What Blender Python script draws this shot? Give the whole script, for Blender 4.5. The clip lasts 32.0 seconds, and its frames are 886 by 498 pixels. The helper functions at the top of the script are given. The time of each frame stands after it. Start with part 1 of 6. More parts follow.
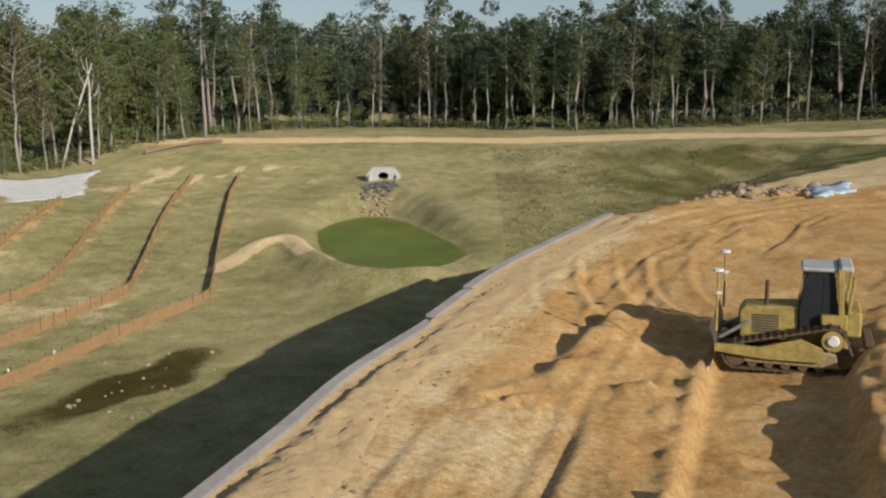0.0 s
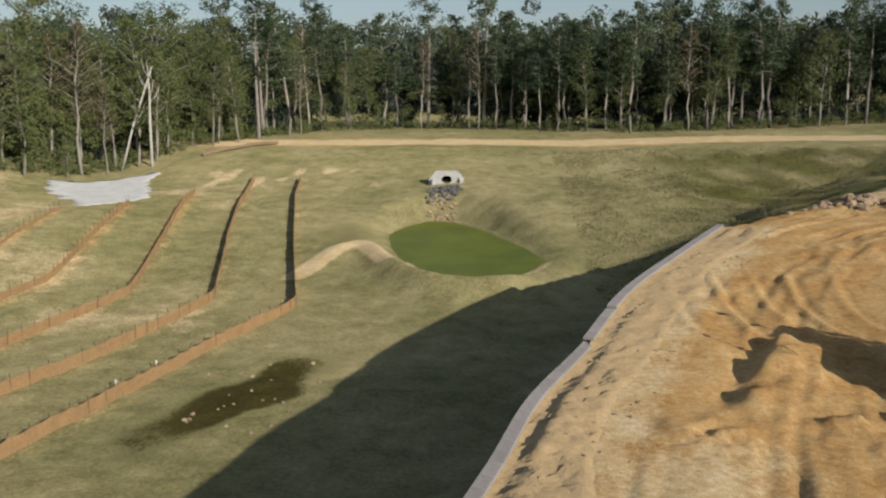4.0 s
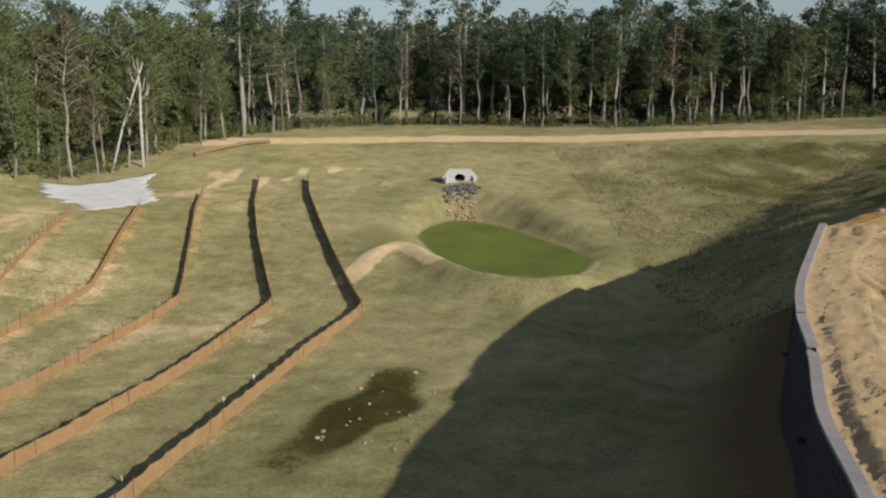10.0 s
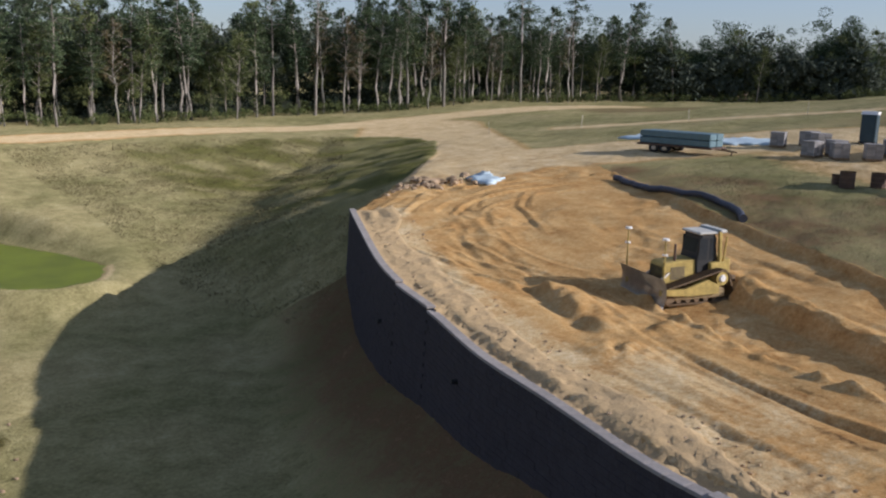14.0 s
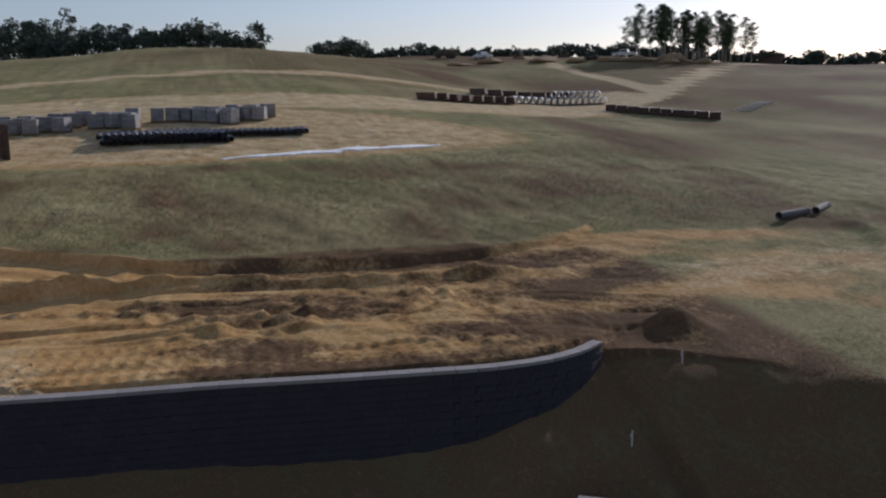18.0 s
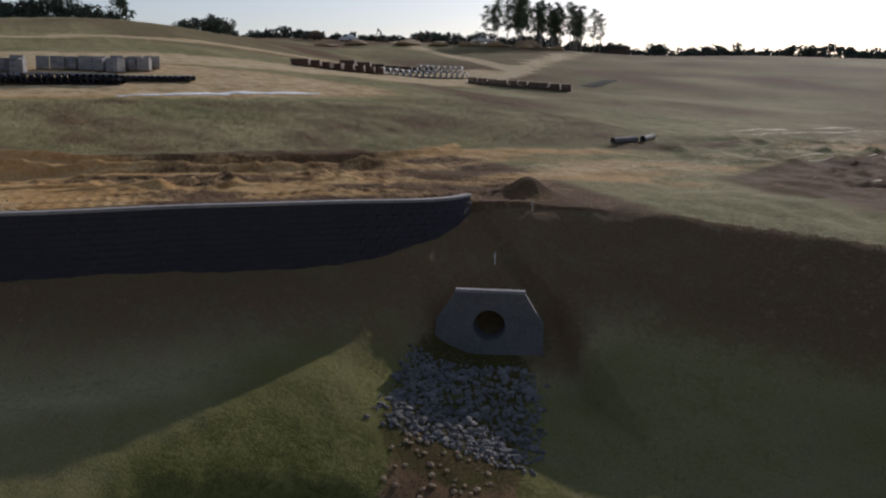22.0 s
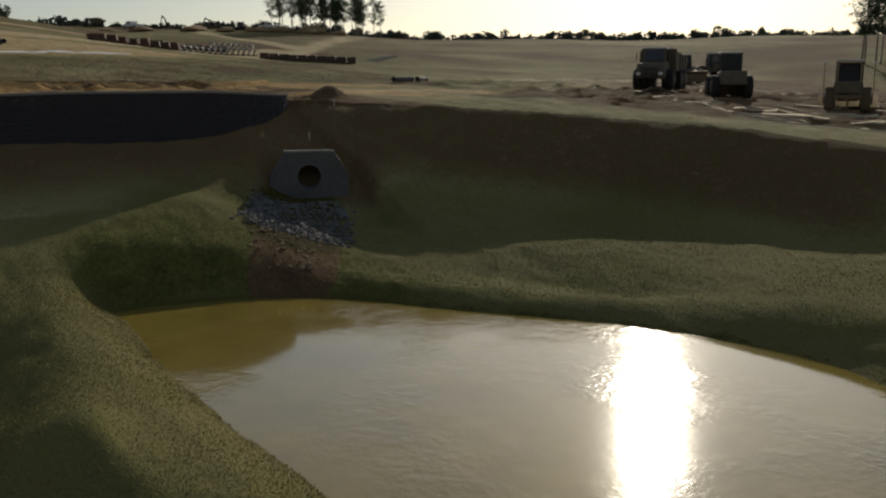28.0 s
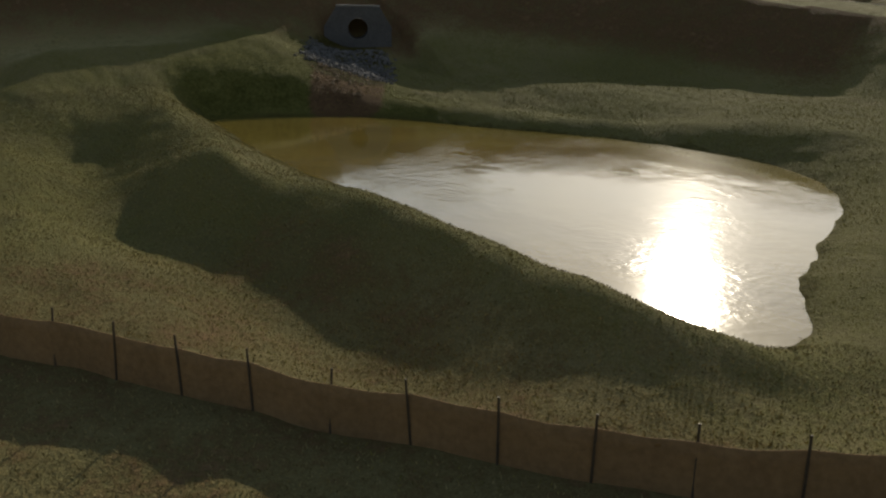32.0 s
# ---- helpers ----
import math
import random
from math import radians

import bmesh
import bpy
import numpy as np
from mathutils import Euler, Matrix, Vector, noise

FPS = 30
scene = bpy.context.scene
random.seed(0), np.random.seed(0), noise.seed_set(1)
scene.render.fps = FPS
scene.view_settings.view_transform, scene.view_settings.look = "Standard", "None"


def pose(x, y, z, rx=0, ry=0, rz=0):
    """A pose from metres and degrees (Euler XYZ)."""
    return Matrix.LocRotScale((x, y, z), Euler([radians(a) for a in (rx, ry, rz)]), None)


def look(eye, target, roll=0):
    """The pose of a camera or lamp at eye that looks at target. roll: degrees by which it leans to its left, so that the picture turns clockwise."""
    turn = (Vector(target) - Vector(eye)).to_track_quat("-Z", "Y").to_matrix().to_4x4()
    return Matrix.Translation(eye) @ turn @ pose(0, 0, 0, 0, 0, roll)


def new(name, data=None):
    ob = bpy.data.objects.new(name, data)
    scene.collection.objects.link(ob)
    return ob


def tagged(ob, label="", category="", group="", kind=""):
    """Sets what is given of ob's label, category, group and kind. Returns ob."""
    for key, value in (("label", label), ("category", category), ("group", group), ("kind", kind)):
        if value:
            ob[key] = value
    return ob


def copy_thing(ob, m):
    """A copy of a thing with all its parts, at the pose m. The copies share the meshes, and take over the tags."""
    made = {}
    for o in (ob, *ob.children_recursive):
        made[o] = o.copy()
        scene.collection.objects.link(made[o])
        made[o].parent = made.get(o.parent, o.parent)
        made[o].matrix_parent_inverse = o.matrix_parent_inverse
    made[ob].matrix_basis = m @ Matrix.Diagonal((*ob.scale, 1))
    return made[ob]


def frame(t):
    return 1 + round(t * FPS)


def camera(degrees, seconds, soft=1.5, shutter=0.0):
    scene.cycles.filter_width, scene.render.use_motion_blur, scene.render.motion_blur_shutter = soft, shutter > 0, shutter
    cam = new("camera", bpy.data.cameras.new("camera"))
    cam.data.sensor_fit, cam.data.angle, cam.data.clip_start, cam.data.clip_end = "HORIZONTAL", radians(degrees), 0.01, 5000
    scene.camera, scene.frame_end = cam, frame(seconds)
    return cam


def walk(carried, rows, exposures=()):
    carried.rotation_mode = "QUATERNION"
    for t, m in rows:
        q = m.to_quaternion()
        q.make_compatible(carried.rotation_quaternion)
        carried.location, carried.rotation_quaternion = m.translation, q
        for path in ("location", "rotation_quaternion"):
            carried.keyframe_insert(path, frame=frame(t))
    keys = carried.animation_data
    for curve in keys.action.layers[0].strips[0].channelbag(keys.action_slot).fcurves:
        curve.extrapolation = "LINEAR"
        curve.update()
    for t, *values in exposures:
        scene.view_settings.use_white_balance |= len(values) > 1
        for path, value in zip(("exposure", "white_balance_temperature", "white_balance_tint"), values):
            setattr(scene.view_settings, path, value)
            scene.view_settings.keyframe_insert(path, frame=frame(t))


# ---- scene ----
cam = camera(53.2, 32.0, soft=2.2)
PATH = [
    (0, (-1.082, 4.383, 13.96), (-1.131, 6.346, 13.579), -0.3),
    (0.5, (-1.431, 4.439, 14.044), (-1.498, 6.4, 13.661), -0.3),
    (1, (-1.844, 4.523, 14.105), (-1.919, 6.484, 13.722), -0.2),
    (1.5, (-2.283, 4.618, 14.149), (-2.357, 6.58, 13.769), -0.2),
    (2, (-2.767, 4.691, 14.223), (-2.842, 6.653, 13.841), -0.1),
    (2.5, (-3.284, 4.763, 14.334), (-3.367, 6.723, 13.946), -0.1),
    (3, (-3.855, 4.83, 14.422), (-3.951, 6.789, 14.032), -0.2),
    (3.5, (-4.502, 4.939, 14.47), (-4.611, 6.899, 14.085), -0.4),
    (5.5, (-7.165, 5.311, 14.609), (-7.216, 7.271, 14.216), 0.1),
    (6, (-7.826, 5.424, 14.622), (-7.888, 7.384, 14.229), -0.1),
    (6.5, (-8.546, 5.491, 14.655), (-8.62, 7.451, 14.264), -0.2),
    (7, (-9.276, 5.533, 14.689), (-9.351, 7.494, 14.301), -0.4),
    (7.5, (-9.991, 5.592, 14.724), (-10.071, 7.551, 14.327), -0.4),
    (8, (-10.726, 5.699, 14.752), (-10.815, 7.655, 14.347), -0.3),
    (8.5, (-11.483, 5.809, 14.769), (-11.556, 7.767, 14.365), -0.4),
    (9, (-12.252, 5.897, 14.809), (-12.276, 7.857, 14.41), -0.6),
    (9.5, (-13.042, 6.0, 14.808), (-13.007, 7.96, 14.41), -0.7),
    (10, (-13.833, 6.106, 14.841), (-13.768, 8.064, 14.441), -0.4),
    (10.5, (-14.672, 6.245, 14.85), (-14.611, 8.203, 14.451), -0.1),
    (11, (-15.546, 6.41, 14.85), (-15.512, 8.371, 14.454), -0.0),
    (11.5, (-16.429, 6.608, 14.858), (-16.411, 8.568, 14.463), -0.1),
    (12, (-17.322, 6.73, 14.897), (-17.25, 8.69, 14.506), -0.2),
    (12.5, (-18.293, 6.825, 14.914), (-18.04, 8.77, 14.525), 0.2),
    (13, (-19.29, 6.956, 14.855), (-18.741, 8.841, 14.47), 0.9),
    (13.5, (-20.302, 7.13, 14.845), (-19.4, 8.872, 14.458), 1.3),
    (14, (-21.358, 7.217, 14.888), (-20.098, 8.72, 14.498), 1.7),
    (14.5, (-22.508, 7.286, 14.963), (-20.933, 8.457, 14.575), 1.7),
    (15, (-23.641, 7.52, 15.078), (-21.843, 8.306, 14.692), 1.4),
    (15.5, (-24.606, 7.86, 15.049), (-22.686, 8.262, 14.662), 1.1),
    (17.5, (-27.874, 9.349, 14.256), (-25.97, 8.866, 13.884), 0.5),
    (18, (-28.798, 9.899, 14.073), (-26.902, 9.383, 13.705), -0.4),
    (18.5, (-29.734, 10.425, 13.798), (-27.849, 9.878, 13.413), -0.8),
    (19, (-30.562, 10.847, 13.409), (-28.695, 10.252, 13.01), -0.5),
    (19.5, (-31.362, 11.228, 12.952), (-29.507, 10.591, 12.56), -0.0),
    (20, (-32.157, 11.618, 12.522), (-30.303, 10.971, 12.144), 0.5),
    (20.5, (-33.0, 12.035, 12.075), (-31.137, 11.404, 11.711), 0.7),
    (21, (-33.861, 12.485, 11.606), (-31.999, 11.85, 11.245), 0.7),
    (21.5, (-34.727, 12.932, 11.173), (-32.883, 12.246, 10.81), 0.8),
    (22, (-35.614, 13.399, 10.762), (-33.823, 12.591, 10.388), 0.9),
    (22.5, (-36.538, 13.871, 10.377), (-34.855, 12.863, 9.986), 0.7),
    (23, (-37.446, 14.405, 9.99), (-35.871, 13.239, 9.592), 0.2),
    (23.5, (-38.271, 14.896, 9.65), (-36.723, 13.687, 9.269), 0.2),
    (24, (-39.14, 15.447, 9.273), (-37.594, 14.237, 8.891), 0.1),
    (24.5, (-40.031, 16.016, 8.856), (-38.495, 14.796, 8.462), 0.1),
    (25, (-40.934, 16.568, 8.473), (-39.415, 15.328, 8.077), 0.3),
    (25.5, (-41.806, 17.141, 8.155), (-40.292, 15.894, 7.765), 0.5),
    (27.5, (-45.15, 19.554, 7.259), (-43.605, 18.338, 6.889), -0.1),
    (28, (-45.944, 20.108, 7.209), (-44.39, 18.905, 6.834), -0.2),
    (28.5, (-46.699, 20.736, 7.188), (-45.141, 19.542, 6.803), -0.1),
    (29, (-47.476, 21.34, 7.134), (-45.93, 20.137, 6.733), -0.1),
    (29.5, (-48.258, 21.884, 6.987), (-46.716, 20.676, 6.583), -0.3),
    (30, (-48.943, 22.418, 6.684), (-47.362, 21.254, 6.303), -0.5),
    (30.5, (-49.7, 22.954, 6.308), (-48.077, 21.845, 5.938), -0.8),
    (31, (-50.618, 23.511, 6.016), (-49.008, 22.399, 5.605), -0.8),
    (31.5, (-51.428, 24.041, 5.88), (-49.856, 22.914, 5.369), 0.2),
    (32, (-52.066, 24.474, 5.813), (-50.518, 23.357, 5.218), 1.3),
]
EXPOSURES = [(0, 0.18, 6050, 10), (12, 0.25, 5950, 11), (13, 0.36, 5800, 14), (14, 0.65, 5700, 17), (15, 0.85, 5700, 17), (15.5, 0.8, 5650, 17), (17.5, 0.3, 5600, 19), (19, 0.2, 5650, 19), (21, 0.22, 5800, 19), (23, 0.32, 5950, 18), (24.5, 0.3, 6100, 17), (25, 0.32, 6150, 15), (25.5, 0.22, 6250, 13), (27.5, -0.12, 6650, 8), (30, -0.1, 6900, 5), (31, -0.08, 6900, 6), (32, 0.05, 6900, 7)]
walk(cam, [(t, look(eye, target, roll)) for t, eye, target, roll in PATH], EXPOSURES)

# ---- light ----
SUN_AZ, SUN_EL = radians(-51.7), radians(21.6)
world = bpy.data.worlds.new("sky_world")
scene.world = world
world.use_nodes = True
wn = world.node_tree.nodes
wl = world.node_tree.links
sky = wn.new("ShaderNodeTexSky")
sky.sky_type = 'NISHITA'
sky.sun_disc = False
sky.sun_elevation = SUN_EL
sky.sun_rotation = radians(90) - SUN_AZ
sky.air_density = 1.0
sky.dust_density = 1.0
sky.ozone_density = 2.0
sky.altitude = 200
haze = wn.new("ShaderNodeMix")
haze.data_type = 'RGBA'
haze.inputs[0].default_value = 0.18
haze.inputs[7].default_value = (3.2, 3.6, 4.2, 1)
pale = wn.new("ShaderNodeHueSaturation")
pale.inputs["Saturation"].default_value = 0.80
wl.new(sky.outputs[0], pale.inputs["Color"])
wl.new(pale.outputs[0], haze.inputs[6])
wn["Background"].inputs["Strength"].default_value = 0.073
wl.new(haze.outputs[2], wn["Background"].inputs["Color"])

sun = new("sun", bpy.data.lights.new("sun", 'SUN'))
sun.data.energy = 3.7
sun.data.angle = radians(0.55)
sun.data.color = (1.0, 0.90, 0.76)
sun_dir = Vector((math.cos(SUN_AZ) * math.cos(SUN_EL), math.sin(SUN_AZ) * math.cos(SUN_EL), math.sin(SUN_EL)))
sun.matrix_world = Matrix.Translation((60, -60, 60)) @ sun_dir.to_track_quat("Z", "Y").to_matrix().to_4x4()


# ---- materials ----
def material(name, colour, rough=0.9, var=0.25, scale=3.0, bump=0.3, bump_scale=12.0, metal=0.0, second=None, spec=0.3, rnd=0.0):
    """A surface with blotches at two scales, fine relief and a tint of its own for each object."""
    m = bpy.data.materials.new(name)
    m.use_nodes = True
    n, k = m.node_tree.nodes, m.node_tree.links
    b = n["Principled BSDF"]
    b.inputs["Roughness"].default_value = rough
    b.inputs["Metallic"].default_value = metal
    if rough > 0.8:
        b.inputs["Diffuse Roughness"].default_value = 0.5
    b.inputs["Specular IOR Level"].default_value = spec
    co = n.new("ShaderNodeTexCoord")
    big = n.new("ShaderNodeTexNoise")
    big.inputs["Scale"].default_value = scale
    big.inputs["Detail"].default_value = 6
    big.inputs["Roughness"].default_value = 0.65
    fine = n.new("ShaderNodeTexNoise")
    fine.inputs["Scale"].default_value = scale * 9
    fine.inputs["Detail"].default_value = 3
    k.new(co.outputs["Object"], big.inputs["Vector"])
    k.new(co.outputs["Object"], fine.inputs["Vector"])
    add = n.new("ShaderNodeMath")
    add.operation = 'ADD'
    k.new(big.outputs["Fac"], add.inputs[0])
    k.new(fine.outputs["Fac"], add.inputs[1])
    half = n.new("ShaderNodeMath")
    half.operation = 'MULTIPLY'
    half.inputs[1].default_value = 0.5
    k.new(add.outputs[0], half.inputs[0])
    ramp = n.new("ShaderNodeValToRGB")
    ramp.color_ramp.elements[0].position, ramp.color_ramp.elements[1].position = 0.36, 0.64
    low = second or tuple(c * (1 - var) for c in colour)
    high = tuple(min(1, c * (1 + var * 0.7)) for c in colour)
    ramp.color_ramp.elements[0].color = (*low, 1)
    ramp.color_ramp.elements[1].color = (*high, 1)
    k.new(half.outputs[0], ramp.inputs[0])
    out = ramp.outputs[0]
    if rnd:
        info = n.new("ShaderNodeObjectInfo")
        hsv = n.new("ShaderNodeHueSaturation")
        span = n.new("ShaderNodeMapRange")
        span.inputs["To Min"].default_value, span.inputs["To Max"].default_value = 1 - rnd, 1 + rnd
        k.new(info.outputs["Random"], span.inputs["Value"])
        k.new(span.outputs[0], hsv.inputs["Value"])
        k.new(out, hsv.inputs["Color"])
        out = hsv.outputs[0]
    k.new(out, b.inputs["Base Color"])
    if bump:
        bp = n.new("ShaderNodeBump")
        bp.inputs["Strength"].default_value = bump
        bp.inputs["Distance"].default_value = 0.05
        tex = n.new("ShaderNodeTexNoise")
        tex.inputs["Scale"].default_value = bump_scale
        tex.inputs["Detail"].default_value = 4
        k.new(co.outputs["Object"], tex.inputs["Vector"])
        k.new(tex.outputs["Fac"], bp.inputs["Height"])
        k.new(bp.outputs[0], b.inputs["Normal"])
    return m


def mask_mix(n, k, base, over, fac):
    mix = n.new("ShaderNodeMix")
    mix.data_type = 'RGBA'
    k.new(fac, mix.inputs[0])
    k.new(base, mix.inputs[6])
    k.new(over, mix.inputs[7])
    return mix.outputs[2]


def noise_node(n, k, vec, scale, detail=5, rough=0.6):
    t = n.new("ShaderNodeTexNoise")
    t.inputs["Scale"].default_value = scale
    t.inputs["Detail"].default_value = detail
    t.inputs["Roughness"].default_value = rough
    k.new(vec, t.inputs["Vector"])
    return t.outputs["Fac"]


def ramp_node(n, k, fac, stops):
    r = n.new("ShaderNodeValToRGB")
    while len(r.color_ramp.elements) < len(stops):
        r.color_ramp.elements.new(0.5)
    for e, (p, c) in zip(r.color_ramp.elements, stops):
        e.position, e.color = p, (*c, 1)
    k.new(fac, r.inputs[0])
    return r.outputs[0]


def math_node(n, k, op, a, b=None, clamp=False):
    t = n.new("ShaderNodeMath")
    t.operation, t.use_clamp = op, clamp
    for i, v in enumerate((a, b)):
        if v is None:
            continue
        if isinstance(v, (int, float)):
            t.inputs[i].default_value = v
        else:
            k.new(v, t.inputs[i])
    return t.outputs[0]


def ground_material():
    """Straw-covered seeded soil, with bare clay, green growth, pale sand and wet silt where the attributes say so."""
    m = bpy.data.materials.new("ground_soil")
    m.use_nodes = True
    n, k = m.node_tree.nodes, m.node_tree.links
    b = n["Principled BSDF"]
    b.inputs["Roughness"].default_value = 0.95
    b.inputs["Diffuse Roughness"].default_value = 0.5
    b.inputs["Specular IOR Level"].default_value = 0.03
    pos = n.new("ShaderNodeNewGeometry").outputs["Position"]
    wide = noise_node(n, k, pos, 0.09, 4)
    mid = noise_node(n, k, pos, 0.7, 6, 0.65)
    fine = noise_node(n, k, pos, 5.0, 5, 0.7)
    tiny = noise_node(n, k, pos, 22.0, 3, 0.7)
    both = math_node(n, k, 'ADD', math_node(n, k, 'MULTIPLY', mid, 0.5), math_node(n, k, 'MULTIPLY', fine, 0.5))

    def attr(name):
        a = n.new("ShaderNodeAttribute")
        a.attribute_name = name
        return a.outputs["Fac"]

    def broken(name, amount=0.55):
        """The mask with a ragged edge."""
        ragged = math_node(n, k, 'MULTIPLY', math_node(n, k, 'SUBTRACT', both, 0.5), amount * 2)
        f = math_node(n, k, 'ADD', attr(name), ragged)
        s = n.new("ShaderNodeMapRange")
        s.interpolation_type = 'SMOOTHSTEP'
        s.inputs["From Min"].default_value, s.inputs["From Max"].default_value = 0.32, 0.68
        k.new(f, s.inputs["Value"])
        return s.outputs[0]

    straw = ramp_node(n, k, both, ((0.34, (0.215, 0.182, 0.082)), (0.5, (0.350, 0.300, 0.145)), (0.66, (0.490, 0.425, 0.225))))
    olive = ramp_node(n, k, both, ((0.34, (0.132, 0.126, 0.050)), (0.5, (0.240, 0.220, 0.094)), (0.66, (0.350, 0.312, 0.148))))
    patch = n.new("ShaderNodeMapRange")
    patch.inputs["From Min"].default_value, patch.inputs["From Max"].default_value = 0.38, 0.62
    k.new(wide, patch.inputs["Value"])
    col = mask_mix(n, k, straw, olive, patch.outputs[0])
    clay = ramp_node(n, k, both, ((0.33, (0.330, 0.165, 0.055)), (0.47, (0.480, 0.285, 0.108)), (0.57, (0.560, 0.368, 0.160)), (0.7, (0.640, 0.480, 0.265))))
    green = ramp_node(n, k, both, ((0.34, (0.060, 0.064, 0.016)), (0.5, (0.130, 0.128, 0.036)), (0.68, (0.225, 0.205, 0.072))))
    sand = ramp_node(n, k, both, ((0.34, (0.440, 0.325, 0.165)), (0.5, (0.580, 0.445, 0.245)), (0.66, (0.700, 0.570, 0.360))))
    wet = ramp_node(n, k, both, ((0.34, (0.030, 0.026, 0.008)), (0.6, (0.085, 0.072, 0.022)), (0.72, (0.140, 0.118, 0.042))))
    rust = ramp_node(n, k, both, ((0.34, (0.095, 0.056, 0.030)), (0.55, (0.175, 0.108, 0.056)), (0.7, (0.300, 0.198, 0.106))))
    col = mask_mix(n, k, col, green, broken("green"))
    col = mask_mix(n, k, col, rust, broken("rust"))
    bare = broken("clay")
    col = mask_mix(n, k, col, clay, bare)
    col = mask_mix(n, k, col, sand, broken("sand", 0.4))
    col = mask_mix(n, k, col, wet, broken("wet", 0.8))
    speck = n.new("ShaderNodeMapRange")
    speck.inputs["From Min"].default_value, speck.inputs["From Max"].default_value = 0.35, 0.65
    speck.inputs["To Min"].default_value, speck.inputs["To Max"].default_value = 0.80, 1.16
    k.new(tiny, speck.inputs["Value"])
    hsv = n.new("ShaderNodeHueSaturation")
    k.new(speck.outputs[0], hsv.inputs["Value"])
    k.new(col, hsv.inputs["Color"])
    k.new(hsv.outputs[0], b.inputs["Base Color"])
    bp = n.new("ShaderNodeBump")
    k.new(math_node(n, k, 'SUBTRACT', 0.75, math_node(n, k, 'MULTIPLY', bare, 0.45)), bp.inputs["Strength"])
    bp.inputs["Distance"].default_value = 0.10
    k.new(math_node(n, k, 'ADD', fine, math_node(n, k, 'MULTIPLY', tiny, 0.5)), bp.inputs["Height"])
    k.new(bp.outputs[0], b.inputs["Normal"])
    return m


def water_material(name, colour, rough, wave, ripple, film=0.0):
    """Silty water: a broad lobe from fine wind ripples under a smooth mirror film."""
    m = bpy.data.materials.new(name)
    m.use_nodes = True
    n, k = m.node_tree.nodes, m.node_tree.links
    b = n["Principled BSDF"]
    b.inputs["Roughness"].default_value = rough
    b.inputs["IOR"].default_value = 1.33
    pos = n.new("ShaderNodeNewGeometry").outputs["Position"]
    blot = noise_node(n, k, pos, 0.25, 4)
    col = ramp_node(n, k, blot, ((0.35, tuple(c * 0.8 for c in colour)), (0.65, tuple(c * 1.2 for c in colour))))
    k.new(col, b.inputs["Base Color"])
    bp = n.new("ShaderNodeBump")
    bp.inputs["Strength"].default_value = wave
    bp.inputs["Distance"].default_value = 0.05
    gust = n.new("ShaderNodeMapRange")
    gust.inputs["From Min"].default_value, gust.inputs["From Max"].default_value = 0.45, 0.66
    gust.inputs["To Min"].default_value, gust.inputs["To Max"].default_value = 0.12, 1.8
    k.new(noise_node(n, k, pos, 0.16, 3), gust.inputs["Value"])
    k.new(math_node(n, k, 'MULTIPLY', noise_node(n, k, pos, ripple, 4), gust.outputs[0]), bp.inputs["Height"])
    k.new(bp.outputs[0], b.inputs["Normal"])
    if film:
        b.inputs["Coat Weight"].default_value = film
        b.inputs["Coat IOR"].default_value = 1.33
        b.inputs["Coat Roughness"].default_value = 0.025
        k.new(bp.outputs[0], b.inputs["Coat Normal"])
    return m


M_GROUND = ground_material()
M_POND = water_material("algae_water", (0.165, 0.195, 0.012), 0.45, 0.04, 2.0)
M_POND2 = water_material("silty_water", (0.205, 0.155, 0.036), 0.10, 0.20, 3.6, 1.0)
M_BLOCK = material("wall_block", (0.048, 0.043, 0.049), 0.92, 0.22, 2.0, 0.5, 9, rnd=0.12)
M_CAP = material("cap_block", (0.30, 0.272, 0.25), 0.9, 0.15, 3.0, 0.3, 14, rnd=0.08)
M_GRAVEL = material("backfill_gravel", (0.49, 0.35, 0.18), 0.95, 0.22, 4.0, 0.5, 9)
M_CONC = material("concrete", (0.50, 0.49, 0.46), 0.85, 0.18, 1.6, 0.25, 16)
# Concrete darkened for the headwall in shade; the shade is in the colour.
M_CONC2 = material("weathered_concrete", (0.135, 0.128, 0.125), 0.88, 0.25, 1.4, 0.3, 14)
M_FABRIC = material("silt_fabric", (0.32, 0.20, 0.092), 0.9, 0.22, 1.2, 0.25, 20)
M_STAKE = material("steel_stake", (0.10, 0.075, 0.05), 0.6, 0.3, 8, 0.2, 30)
M_YELLOW = material("machine_yellow", (0.40, 0.295, 0.085), 0.7, 0.45, 3.5, 0.15, 20)
M_DARK = material("track_steel", (0.085, 0.065, 0.045), 0.7, 0.45, 5, 0.4, 18, metal=0.3, second=(0.22, 0.14, 0.07))
M_STEEL = material("worn_blade_steel", (0.42, 0.38, 0.32), 0.4, 0.3, 2.5, 0.2, 12, metal=0.6)
M_BLACK = material("black_paint", (0.025, 0.025, 0.025), 0.6, 0.3, 4, 0.2, 20)
M_WHITE = material("white_paint", (0.72, 0.70, 0.66), 0.6, 0.12, 3, 0.1, 20)
M_GLASS = material("cab_glass", (0.03, 0.035, 0.04), 0.08, 0.2, 1, 0, spec=0.6)
M_BARK = material("pine_bark", (0.31, 0.275, 0.235), 0.95, 0.35, 1.5, 0.6, 12, rnd=0.25)
M_PALE = material("pale_bark", (0.36, 0.33, 0.275), 0.9, 0.25, 2.0, 0.4, 12, rnd=0.2)


# ---- shaping the land ----
def smooth(a, b, v):
    u = np.clip((v - a) / (b - a), 0, 1)
    return u * u * (3 - 2 * u)


